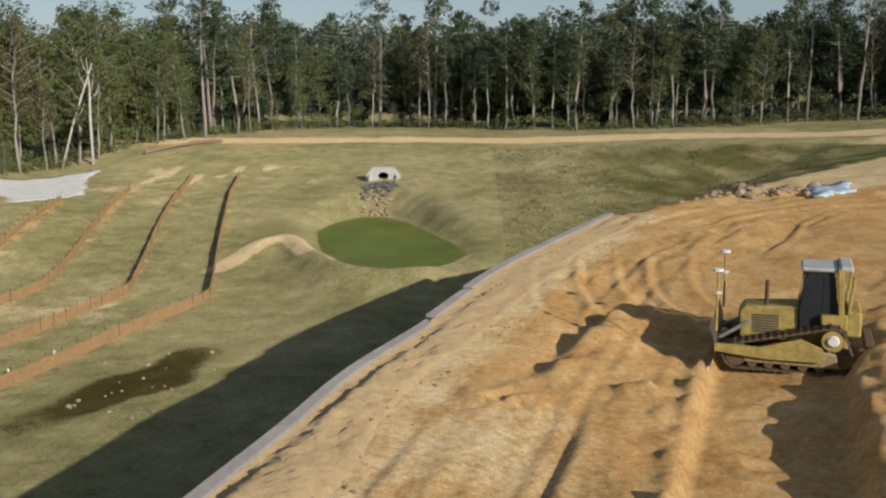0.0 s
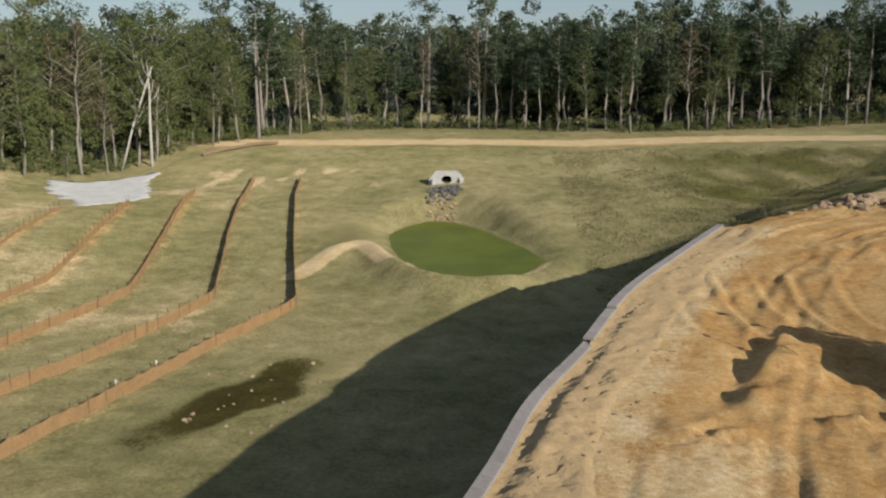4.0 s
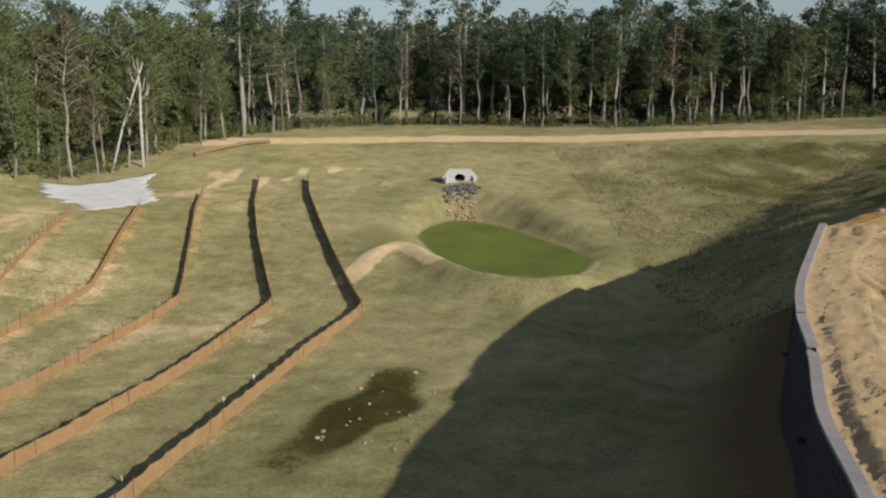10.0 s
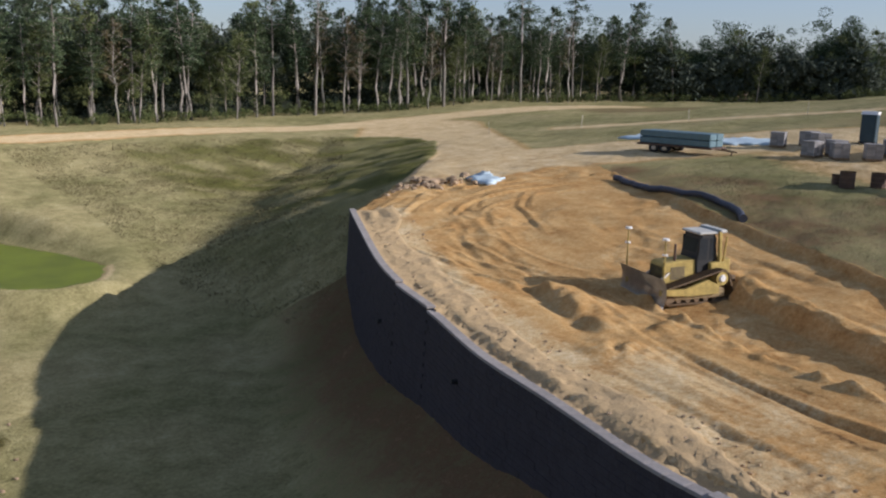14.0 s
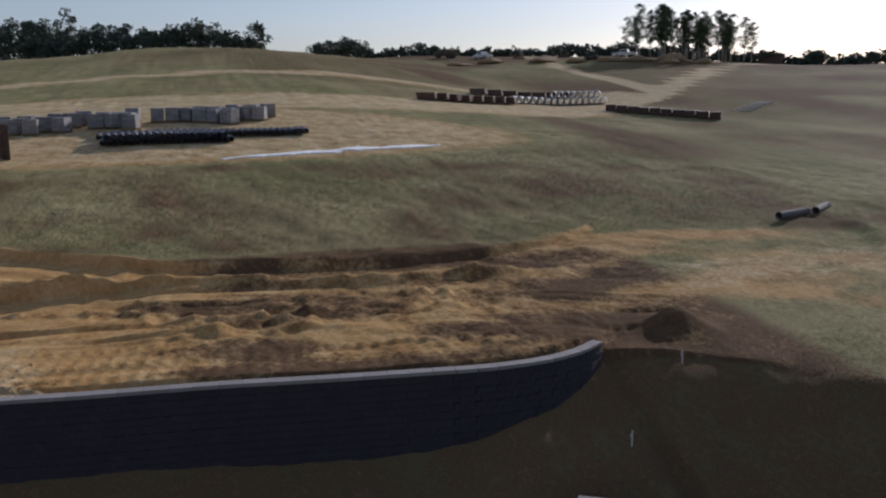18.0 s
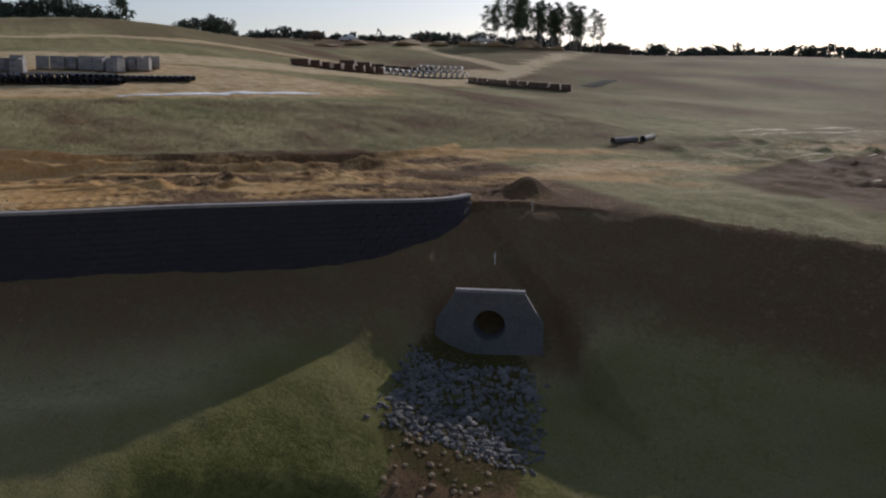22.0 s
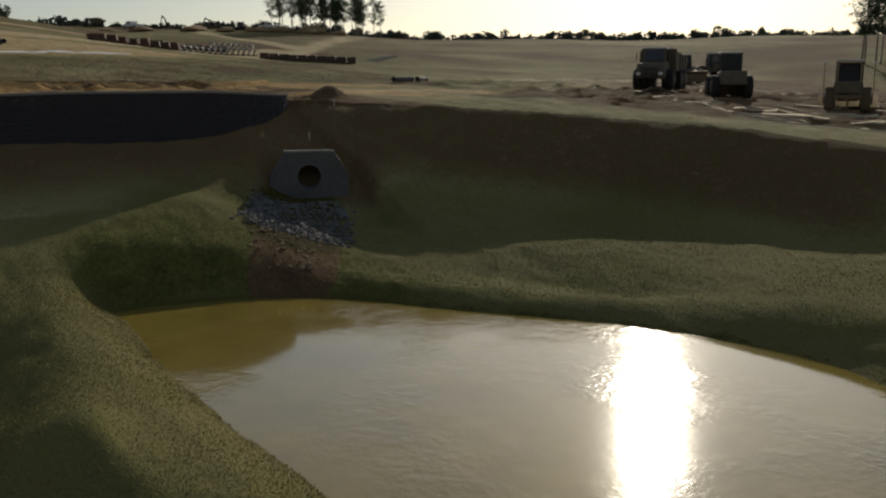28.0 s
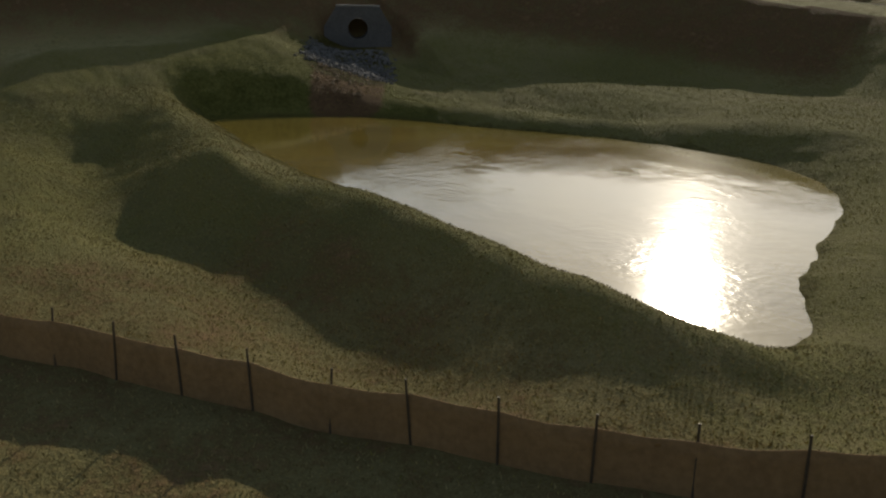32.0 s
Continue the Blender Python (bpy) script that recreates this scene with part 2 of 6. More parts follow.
def poly_distance(px, py, line, closed=False):
    """Distance to a line of points, and the place along it (in vertex numbers)."""
    best = np.full(px.shape, 1e9)
    where = np.zeros(px.shape)
    pts = list(line) + ([line[0]] if closed else [])
    for i, ((ax, ay), (bx, by)) in enumerate(zip(pts, pts[1:])):
        dx, dy = bx - ax, by - ay
        t = np.clip(((px - ax) * dx + (py - ay) * dy) / (dx * dx + dy * dy), 0, 1)
        d = np.hypot(px - ax - t * dx, py - ay - t * dy)
        near = d < best
        best = np.where(near, d, best)
        where = np.where(near, i + t, where)
    return best, where


def inside(px, py, ring):
    odd = np.zeros(px.shape, bool)
    for (ax, ay), (bx, by) in zip(ring, ring[1:] + ring[:1]):
        if ay == by:
            continue
        cross = (ay > py) != (by > py)
        odd ^= cross & (px < (bx - ax) * (py - ay) / (by - ay) + ax)
    return odd


def round_line(pts, steps=6):
    """A smooth curve (Catmull-Rom) through the points."""
    p = [np.array(q, float) for q in pts]
    p = [2 * p[0] - p[1]] + p + [2 * p[-1] - p[-2]]
    out = []
    for a, b, c, d in zip(p, p[1:], p[2:], p[3:]):
        for s in range(steps):
            t = s / steps
            out.append(tuple(0.5 * (2 * b + (c - a) * t + (2 * a - 5 * b + 4 * c - d) * t * t + (3 * b - a - 3 * c + d) * t ** 3)))
    return out + [tuple(p[-2])]


def value_noise(x, y, cell, seed):
    """Smooth noise from -1 to 1 with features of the given size."""
    rs = np.random.RandomState(seed)
    table = rs.rand(256, 256) * 2 - 1
    u, v = x / cell, y / cell
    i, j = np.floor(u).astype(int), np.floor(v).astype(int)
    fu, fv = u - i, v - j
    fu, fv = fu * fu * (3 - 2 * fu), fv * fv * (3 - 2 * fv)
    a, b = table[i % 256, j % 256], table[(i + 1) % 256, j % 256]
    c, d = table[i % 256, (j + 1) % 256], table[(i + 1) % 256, (j + 1) % 256]
    return (a * (1 - fu) + b * fu) * (1 - fv) + (c * (1 - fu) + d * fu) * fv


# The top edge of the basin: dam, east hill, retaining wall, south bank.
DAM = [(-110, 150), (-75, 134), (-50, 120), (-34, 110), (-18, 108.5), (-4, 108), (10, 106.5), (24, 103), (36, 97), (40, 88), (35, 76), (26, 65), (15, 55)]
WALL = [(6.1, 48.0), (3.05, 42.4), (0.4, 37.4), (-1.05, 34.0), (-2.3, 30.3), (-4.0, 26.0), (-5.0, 22.2), (-6.05, 18.5), (-6.4, 16.4), (-6.65, 13.9), (-7.1, 9.8), (-7.45, 6.5), (-7.6, 3.6), (-7.25, 1.6), (-6.55, 0.0), (-5.6, -1.25)]
SOUTH = [(-6.5, -4.4), (-9.3, -7.9), (-12.6, -10.8), (-16.8, -13.6), (-22, -16.2), (-29, -17), (-36, -15), (-43, -11), (-50, -6), (-60, 1), (-76, 10), (-120, 25)]
RIM = DAM + WALL + SOUTH
UPLAND = RIM + [(-120, -4000), (4000, -4000), (4000, 4000), (-110, 4000)]
N_DAM, N_WALL = len(DAM), len(WALL)
SLOPE = [0.18] * (N_DAM - 6) + [0.2, 0.24, 0.26, 0.28, 0.32, 0.42] + [0.55] * (N_WALL - 4) + [0.6, 0.62, 0.6, 0.56] + [0.54, 0.54, 0.55, 0.56, 0.56, 0.56, 0.54, 0.5, 0.42, 0.3, 0.2, 0.2]
# How far the ground at the foot of the wall lies below its top.
DROP = [0.0] * (N_DAM - 1) + [0.3] + [3.6, 4.9, 4.3, 3.9, 3.4, 2.9, 2.4, 2.1, 2.0, 1.9, 1.9, 2.0, 1.9, 1.45, 0.95, 0.45] + [0.10] + [0.0] * (len(SOUTH) - 1)

POND1 = round_line([(-13.4, 77.5), (-12.4, 82.4), (-9.8, 85.7), (-6.3, 82.2), (-3.6, 75.6), (-1.5, 70.2), (-1.3, 66.8), (-3.6, 63.0), (-6.9, 62.1), (-9.6, 64.6), (-11.6, 69.5), (-13.4, 77.5)], 4)[:-1]
POND2 = round_line([(-18.5, 11.8), (-18.8, 9.2), (-21.0, 5.6), (-24.9, 3.2), (-28.8, 0.8), (-32.4, -0.6), (-36.2, -0.5), (-39.3, 1.9), (-41.3, 5.8), (-42.7, 8.9), (-44.2, 11.0), (-44.5, 12.4), (-43.0, 13.1), (-40.1, 13.0), (-36.1, 13.0), (-31.3, 12.9), (-26.7, 12.8), (-21.8, 12.2), (-18.5, 11.8)], 4)[:-1]
LEVEL1, LEVEL2 = 1.20, 0.10
PAD_EDGE = round_line([(30, 55), (22, 41), (16.2, 29.3), (12.9, 22.8), (9.5, 16.8), (7.1, 11.6), (6.0, 6.0), (6.0, 1.5), (6.8, -2.4), (8.5, -6.5), (14, -12), (24, -19)], 5)
WINDROW = round_line([(13, 33), (9.3, 25.6), (6.2, 17.6), (4.6, 11.4), (3.3, 5.3), (3.1, -0.8), (3.4, -4.6)], 5)
BERM1 = round_line([(-18.6, 64.5), (-16.6, 69.6), (-14.8, 71.2), (-12.9, 67.6), (-10.4, 62.8), (-7.0, 60.4), (-3.0, 61.0), (0.5, 62.5)], 4)
BERM2 = round_line([(-17.0, 13.4), (-20.5, 14.4), (-25.0, 14.9), (-28.5, 15.6), (-31.5, 15.9), (-35.0, 15.1), (-39.5, 15.0), (-43.5, 14.8), (-46.5, 13.2)], 4)
ROADS = [
    ([(-60, 126), (-36, 117.5), (-19, 116.5), (-5, 116), (9, 113.5), (24, 112.5), (38, 109), (52, 108), (70, 108), (110, 112)], 3.5),
    ([(20, 57), (28, 68), (40, 84), (52, 100)], 7.5),
    ([(28, 54), (36, 50), (48, 42), (58, 26), (60, 8), (64, -12), (72, -30), (92, -50)], 6.0),
    ([(52, 74), (72, 52), (84, 25), (92, -8), (90, -40)], 1.6),
    ([(88, -52), (120, -82), (150, -110), (185, -140)], 2.2),
    ([(92, -58), (150, -62), (230, -84)], 1.6),
]
FENCES = [
    [(-24.5, 95.8), (-23.5, 88), (-21.8, 79.5), (-19.6, 69), (-17.0, 57.6), (-19.5, 50.0), (-21.8, 41.5), (-24.1, 33.3), (-28.5, 28.4), (-33.5, 25.0), (-38.6, 22.8), (-40.85, 21.4), (-42.6, 20.25), (-44.05, 19.25), (-45.4, 18.4), (-46.6, 17.6), (-48.3, 16.2), (-50.5, 14.2)],
    [(-29.5, 96.2), (-28.1, 85), (-26.0, 74), (-22.6, 59.0), (-25.6, 46.0), (-29.5, 35.4), (-33.8, 30.0)],
    [(-33.7, 89.5), (-32.6, 82), (-30.4, 70), (-28.6, 60.2), (-31.6, 46.3), (-33.0, 42.4), (-38, 33)],
    [(-37.5, 82.8), (-36.4, 75), (-34.4, 61.5), (-36.9, 50.4), (-41, 40)],
    [(-42.0, 78.8), (-41.0, 70), (-39.6, 59.2), (-44, 46)],
    [(-46.4, 76.0), (-45.6, 68), (-44.6, 58.0), (-48, 48)],
]
HAUL = round_line([(-1, -1), (2, -8), (1.5, -16), (-1, -25), (-4, -36), (-10, -56), (-14, -86), (-10, -140)], 5)


def upland_height(x, y):
    rise = 0.105 * np.clip(x - 5, 0, 125) + 0.03 * np.clip(x - 130, 0, 60)
    share = 1 - 0.52 * smooth(5, -45, y)
    share = share * (1 - 0.72 * smooth(8, 112, y))
    h = 6.62 + rise * share + 0.55 * smooth(27, 48, y) + 0.12 * smooth(22, 10, y)
    h = h - 0.008 * np.clip(-y, 0, 60) - 0.075 * np.clip(-9 - x, 0, 26) * smooth(4, -6, y)
    h = h - 1.05 * smooth(52, 105, y) * smooth(75, 40, x)
    h = h - 0.50 * smooth(3, -4, y) * smooth(4, -5, x)
    h = h + 0.045 * np.clip(x - 90, 0, 120) * smooth(-60, -140, y)
    h = h + 0.008 * np.clip(-y - 60, 0, 400)
    # The land climbs to a long ridge in the east and south.
    r = np.hypot(x + 30, y - 10)
    way = np.degrees(np.arctan2(y - 10, x + 30))
    side = smooth(2, -9, way) * smooth(-97, -84, way)
    return h + side * smooth(105, 255, r) * np.clip(17.8 + 2.4 * smooth(-38, -27, way) - h, 0, 20)


def floor_height(x, y):
    yc = 96 - 1.5 * np.clip(-29 - x, 0, 14)
    h = 0.35 + 2.9 * smooth(yc - 42, yc + 2, y)
    h = h + 2.2 * smooth(-44, -62, x) * smooth(30, 70, y)
    h = h + 0.7 * smooth(-44, -60, x)
    h = h + 0.8 * smooth(-18, -6, x) * smooth(62, 80, y)
    return h


def land(x, y, relief=True):
    """The height of the ground."""
    up = upland_height(x, y)
    d, where = poly_distance(x, y, RIM)
    high = inside(x, y, UPLAND)
    slope = np.interp(where, range(len(RIM)), SLOPE)
    drop = np.interp(where, range(len(RIM)), DROP)
    on_wall = (where >= N_DAM) & (where <= N_DAM + N_WALL - 1)
    rx = np.interp(where, range(len(RIM)), [p[0] for p in RIM])
    ry = np.interp(where, range(len(RIM)), [p[1] for p in RIM])
    top = upland_height(rx, ry)
    bank = top - drop - slope * d
    low = floor_height(x, y)
    # The bench round the second pond.
    bench = 1.2 * smooth(19, 10, d) * smooth(6, -4, y) * smooth(-50, -40, x)
    low = np.maximum(low, bench)
    soft = 0.35
    under = soft * np.logaddexp(low / soft, bank / soft)
    # Behind the wall the ground comes up within half a metre.
    behind = np.where(on_wall, top - drop + (up - top + drop) * smooth(0.28, 0.62, d), up)
    roll = np.where(on_wall, 0, 0.18 * np.exp(-d / 1.4))
    h = np.where(high, behind - roll, under - roll * np.exp(-d / 0.8))
    h = h + 0.50 * np.exp(-(((x + 15.5) / 3.8) ** 2 + ((y - 4.6) / 4.4) ** 2)) * (~high)
    spur, sw = poly_distance(x, y, [(-12.2, 8.2), (-13.6, 11.0), (-13.9, 15.0)])
    h = h + (0.62 - 0.12 * sw) * np.exp(-(spur / 2.1) ** 2) * (~high)
    ld, lw = poly_distance(x, y, [(-12.5, 7.4), (-13.2, 11.0), (-13.0, 15.5)])
    ledge = 2.75 - 0.12 * lw - 0.31 * np.clip(ld - 0.5, 0, 40)
    h = np.where(high, h, 0.25 * np.logaddexp(h / 0.25, ledge / 0.25))
    apron = np.exp(-(((x + 12.3) / 2.8) ** 2 + ((y - 1.2) / 2.6) ** 2) ** 2) * (~high)
    h = h * (1 - apron) + np.minimum(h, 1.95) * apron
    # Ponds are bowls with a shore; berms stand round them.
    shore = np.full(x.shape, 1e3)
    for ring, level, steep, reach in ((POND1, LEVEL1, 0.16, 3.5), (POND2, LEVEL2, 0.46, 2.6)):
        pd, _ = poly_distance(x, y, ring, True)
        pd = np.where(inside(x, y, ring), -pd, pd)
        shore = np.minimum(shore, pd)
        edge = level + steep * pd
        h = np.where(pd < 0, np.maximum(edge, level - 0.7), edge + (h - edge) * smooth(0.2, reach, pd))
    for line, height, width in ((BERM1, 0.75, 1.5), (BERM2, 0.66, 1.25)):
        bd, bw = poly_distance(x, y, line)
        ends = smooth(0, 5, np.minimum(bw, len(line) - 1 - bw))
        h = h + height * ends * np.exp(-(bd / width) ** 1.55) * smooth(0.1, 1.5, shore)
    ditch = BERM2[6:]
    dd, _ = poly_distance(x, y, [(p + 0.3, q + 3.0) for p, q in ditch])
    h = h - 0.60 * np.exp(-(dd / 1.5) ** 2) * smooth(-45, -41, x)
    h = h + 0.40 * np.exp(-(((x + 29.9) / 1.6) ** 2 + ((y - 16.3) / 1.1) ** 2))
    # A spoil mound at the end of the wall.
    h = h + 0.75 * np.exp(-(((x + 4.2) / 0.95) ** 2 + ((y + 4.6) / 0.95) ** 2)) + 0.28 * np.exp(-(((x + 6.6) / 1.3) ** 2 + ((y + 2.6) / 1.3) ** 2))
    # The field lies a step above the pad, and windrows run along it.
    ed, ew = poly_distance(x, y, PAD_EDGE)
    east = inside(x, y, PAD_EDGE + [(300, -19), (300, 55)])
    fade = np.clip(np.minimum(ew / 8, (len(PAD_EDGE) - 1 - ew) / 20), 0, 1)
    h = h + fade * np.where(east, (0.27 + 0.06 * value_noise(x, y, 1.3, 26)) * smooth(0.0, 0.26, ed) * np.exp(-ed / 12) + 0.04 * np.exp(-((ed - 0.4) / 0.3) ** 2), -0.08 * np.exp(-ed / 1.2))
    wd, ww = poly_distance(x, y, WINDROW)
    fade = np.clip(np.minimum(ww, len(WINDROW) - 1 - ww) / 5, 0, 1)
    h = h + fade * (0.36 + 0.20 * value_noise(x, y, 1.4, 3) + 0.10 * value_noise(x, y, 0.5, 4)) * np.exp(-(wd / 0.45) ** 2)
    if relief:
        pad = masks_clay(x, y)
        churn = smooth(-0.1, 0.5, value_noise(x, y, 4.5, 8))
        rough = value_noise(x, y, 2.2, 5) * 0.07 + churn * (value_noise(x, y, 0.9, 6) * 0.07 + value_noise(x + 7, y, 0.42, 7) * 0.06)
        h = h + high * pad * (rough + pad_works(x, y, d, where))
        h = h + (1 - pad) * (value_noise(x, y, 3.0, 11) * 0.05 + value_noise(x, y, 0.9, 12) * 0.04 + value_noise(x + 0.4 * y, y * 2.2, 0.8, 27) * 0.03)
        h = h + (1 - pad) * high * (value_noise(x * 0.35, y, 1.1, 24) * 0.06 + value_noise(x, y, 5.0, 25) * 0.07 + smooth(22, 60, np.hypot(x, y)) * value_noise(x * 0.4, y, 4.5, 29) * 0.14)
        mud = smooth(1.15, 0.85, np.hypot((x + 8) / 24, (y + 32) / 15)) * high
        ridge = 1 - np.abs(value_noise(x * 0.7 + 0.3 * y, y * 1.2, 2.4, 55))
        h = h + mud * (0.34 * ridge ** 4 - 0.10 + 0.10 * value_noise(x, y, 1.0, 56))
        slope = smooth(6, 14, x) * smooth(50, 58, y) * smooth(108, 98, y) * (~high)
        h = h + slope * (0.16 * value_noise(x + 0.6 * y, (y - 0.6 * x) * 0.35, 0.9, 15) + 0.10 * value_noise(x, y, 1.6, 16))
        h = h + smooth(70, 160, np.hypot(x, y - 20)) * (value_noise(x, y, 22, 13) * 0.5 + value_noise(x, y, 60, 14) * 1.0) * high
    return h


SLOT = round_line([(10.4, 27.0), (8.0, 27.0), (6.7, 25.6), (5.7, 22.8), (4.3, 18.9), (3.3, 14.5), (2.8, 10.5)], 5)
# The pushed heap before the blade, and rough clods further along the pad.
HEAP = round_line([(3.9, 31.4), (3.1, 29.6), (1.9, 27.2), (0.7, 25.0)], 5)
CLODS = [(-1.7, 9.2, 2.2), (-0.6, 6.6, 1.8), (0.4, 2.2, 1.6), (1.4, 12.4, 1.5), (-0.2, 23.9, 1.0), (3.0, 24.4, 1.2), (13.9, 50.7, 2.4)]


def travel_streaks(along, q):
    """Fine furrows drawn out along the machines' way."""
    gate = smooth(-0.4, 0.4, value_noise(along * 0.5, q, 2.6, 36))
    return gate * (0.055 * value_noise(along * 0.16, q, 0.34, 34) + 0.075 * value_noise(along * 0.13, q, 0.85, 35))


def pad_works(x, y, d, where):
    """Wheel ruts, cleat prints, the dozer's slot and heaps of pushed soil on the clay pad."""
    along = np.interp(where, range(len(RIM)), np.concatenate([[0], np.cumsum([math.dist(p, q) for p, q in zip(RIM, RIM[1:])])]))
    near = (where > N_DAM - 0.5) & (where < N_DAM + N_WALL) & (d < 16)
    q = d + 0.55 * value_noise(along, along * 0 + 3, 7.0, 41)
    out = np.zeros_like(x)
    for n, (at, deep) in enumerate(((2.8, 0.05), (3.9, 0.07), (4.5, 0.06), (5.9, 0.09), (6.3, 0.06), (7.3, 0.10), (8.6, 0.09), (9.3, 0.10), (10.4, 0.08))):
        keep = smooth(-0.05, 0.4, value_noise(along, along * 0 + n * 5, 9.0, 50 + n))
        wob = at + 0.35 * value_noise(along, along * 0 + n, 11.0, 60 + n)
        out = out - keep * deep * np.exp(-((q - wob) / 0.13) ** 2) + keep * deep * 0.7 * np.exp(-((q - wob - 0.3) / 0.16) ** 2)
    out = out * (1.35 - 0.75 * smooth(16, 24, y))
    out = out + travel_streaks(along, q) * smooth(0.6, 1.6, d)
    cleat = np.sin(along * 2 * math.pi / 0.46 + 1.6 * value_noise(x, y, 3, 47))
    for at in (1.0, 1.55, 2.2, 2.75, 3.5, 4.6):
        out = out + 0.045 * cleat * np.exp(-((q - at) / 0.19) ** 4) * smooth(-0.35, 0.1, value_noise(x, y, 6, 48 + int(at))) * smooth(20, 14, y)
    out = out * near
    # Curved sweeps left by turning.
    for radius, deep in ((8.6, 0.05), (10.1, 0.09), (11.2, 0.07), (12.6, 0.11), (14.2, 0.05)):
        r = np.hypot(x - 15.5, (y - 34.0) * 0.92) + 0.3 * value_noise(x, y, 4, 44)
        keep = smooth(-0.5, 0.1, value_noise(x, y, 6, 49))
        out = out + keep * deep * (np.exp(-((r - radius - 0.22) / 0.2) ** 2) - 0.9 * np.exp(-((r - radius) / 0.14) ** 2)) * smooth(29, 33, y) * smooth(52, 46, y)
    sd, sw = poly_distance(x, y, SLOT)
    fade = smooth(0, 3, sw) * smooth(0, 8, len(SLOT) - 1 - sw)
    crumb = np.clip(0.35 + 0.6 * value_noise(x, y, 0.55, 45) + 0.4 * value_noise(x, y, 1.6, 38), 0, 1)
    out = out * (1 - fade * smooth(1.7, 1.4, sd)) - fade * 0.34 * smooth(1.68, 1.45, sd) + fade * (0.02 + 0.34 * crumb) * np.exp(-((sd - 1.80) / 0.20) ** 2)
    # The heap is steep on its far side and runs out gently behind.
    hd, hw = poly_distance(x, y, HEAP)
    lee = (x - 0.7) * 6.4 - (y - 25.0) * 3.2 > 0
    fade = smooth(0, 2.5, hw) * smooth(0, 2.0, len(HEAP) - 1 - hw)
    body = np.where(lee, np.exp(-(hd / 1.5) ** 2), np.exp(-(hd / 0.30) ** 2))
    out = out + fade * body * (0.20 + 0.18 * value_noise(x, y, 1.0, 42) + 0.14 * value_noise(x, y, 0.45, 43)) - fade * np.where(lee, 0, 0.10 * np.exp(-((hd - 0.6) / 0.35) ** 2))
    for hx, hy, wide in CLODS:
        r = np.hypot(x - hx, y - hy) / wide
        out = out + np.exp(-r * r) * (0.03 + 0.22 * np.clip(value_noise(x * 1.3, y * 0.8, 0.7, 46), 0, 1) + 0.15 * value_noise(x, y, 0.36, 39))
    return out


def masks_clay(x, y):
    """Where bare orange clay shows on the upper ground."""
    ed, _ = poly_distance(x, y, PAD_EDGE)
    east = inside(x, y, PAD_EDGE + [(300, -19), (300, 55)])
    on_pad = inside(x, y, WALL + [(-4.6, -2.4), (0, -8), (9, -8)] + [p for p in PAD_EDGE[::-1] if p[1] > -8] + [(20, 58)])
    m = np.where(on_pad | (east & (ed < 1.6) & (y > -8) & (x < 26)), np.clip(0.5 + 1.8 * (np.where(east, -ed, ed) + 0.42), 0, 1), 0)
    hd, _ = poly_distance(x, y, HAUL)
    m = np.maximum(m, smooth(9.0, 5.0, hd) * smooth(-1, -6, y))
    m = np.maximum(m, 0.75 * smooth(26, 15, np.hypot((x + 12) / 1.2, y + 38)))
    for line, width in ROADS:
        rd, _ = poly_distance(x, y, round_line(line, 4))
        m = np.maximum(m, 0.8 * smooth(width + 2.2, width, rd))
    m = np.maximum(m, 0.85 * smooth(1.25, 0.9, np.hypot((x - 42) / 13, (y - 14) / 30)))
    return m


def ground_axis(parts):
    out = []
    for a, b, step in parts:
        out.append(np.arange(a, b, step))
    return np.concatenate(out)


def far_axis(start, stop, first, grow):
    out, v, s = [], start, first
    while v < stop:
        v += s
        s *= grow
        out.append(v)
    return np.array(out)


GRID = []


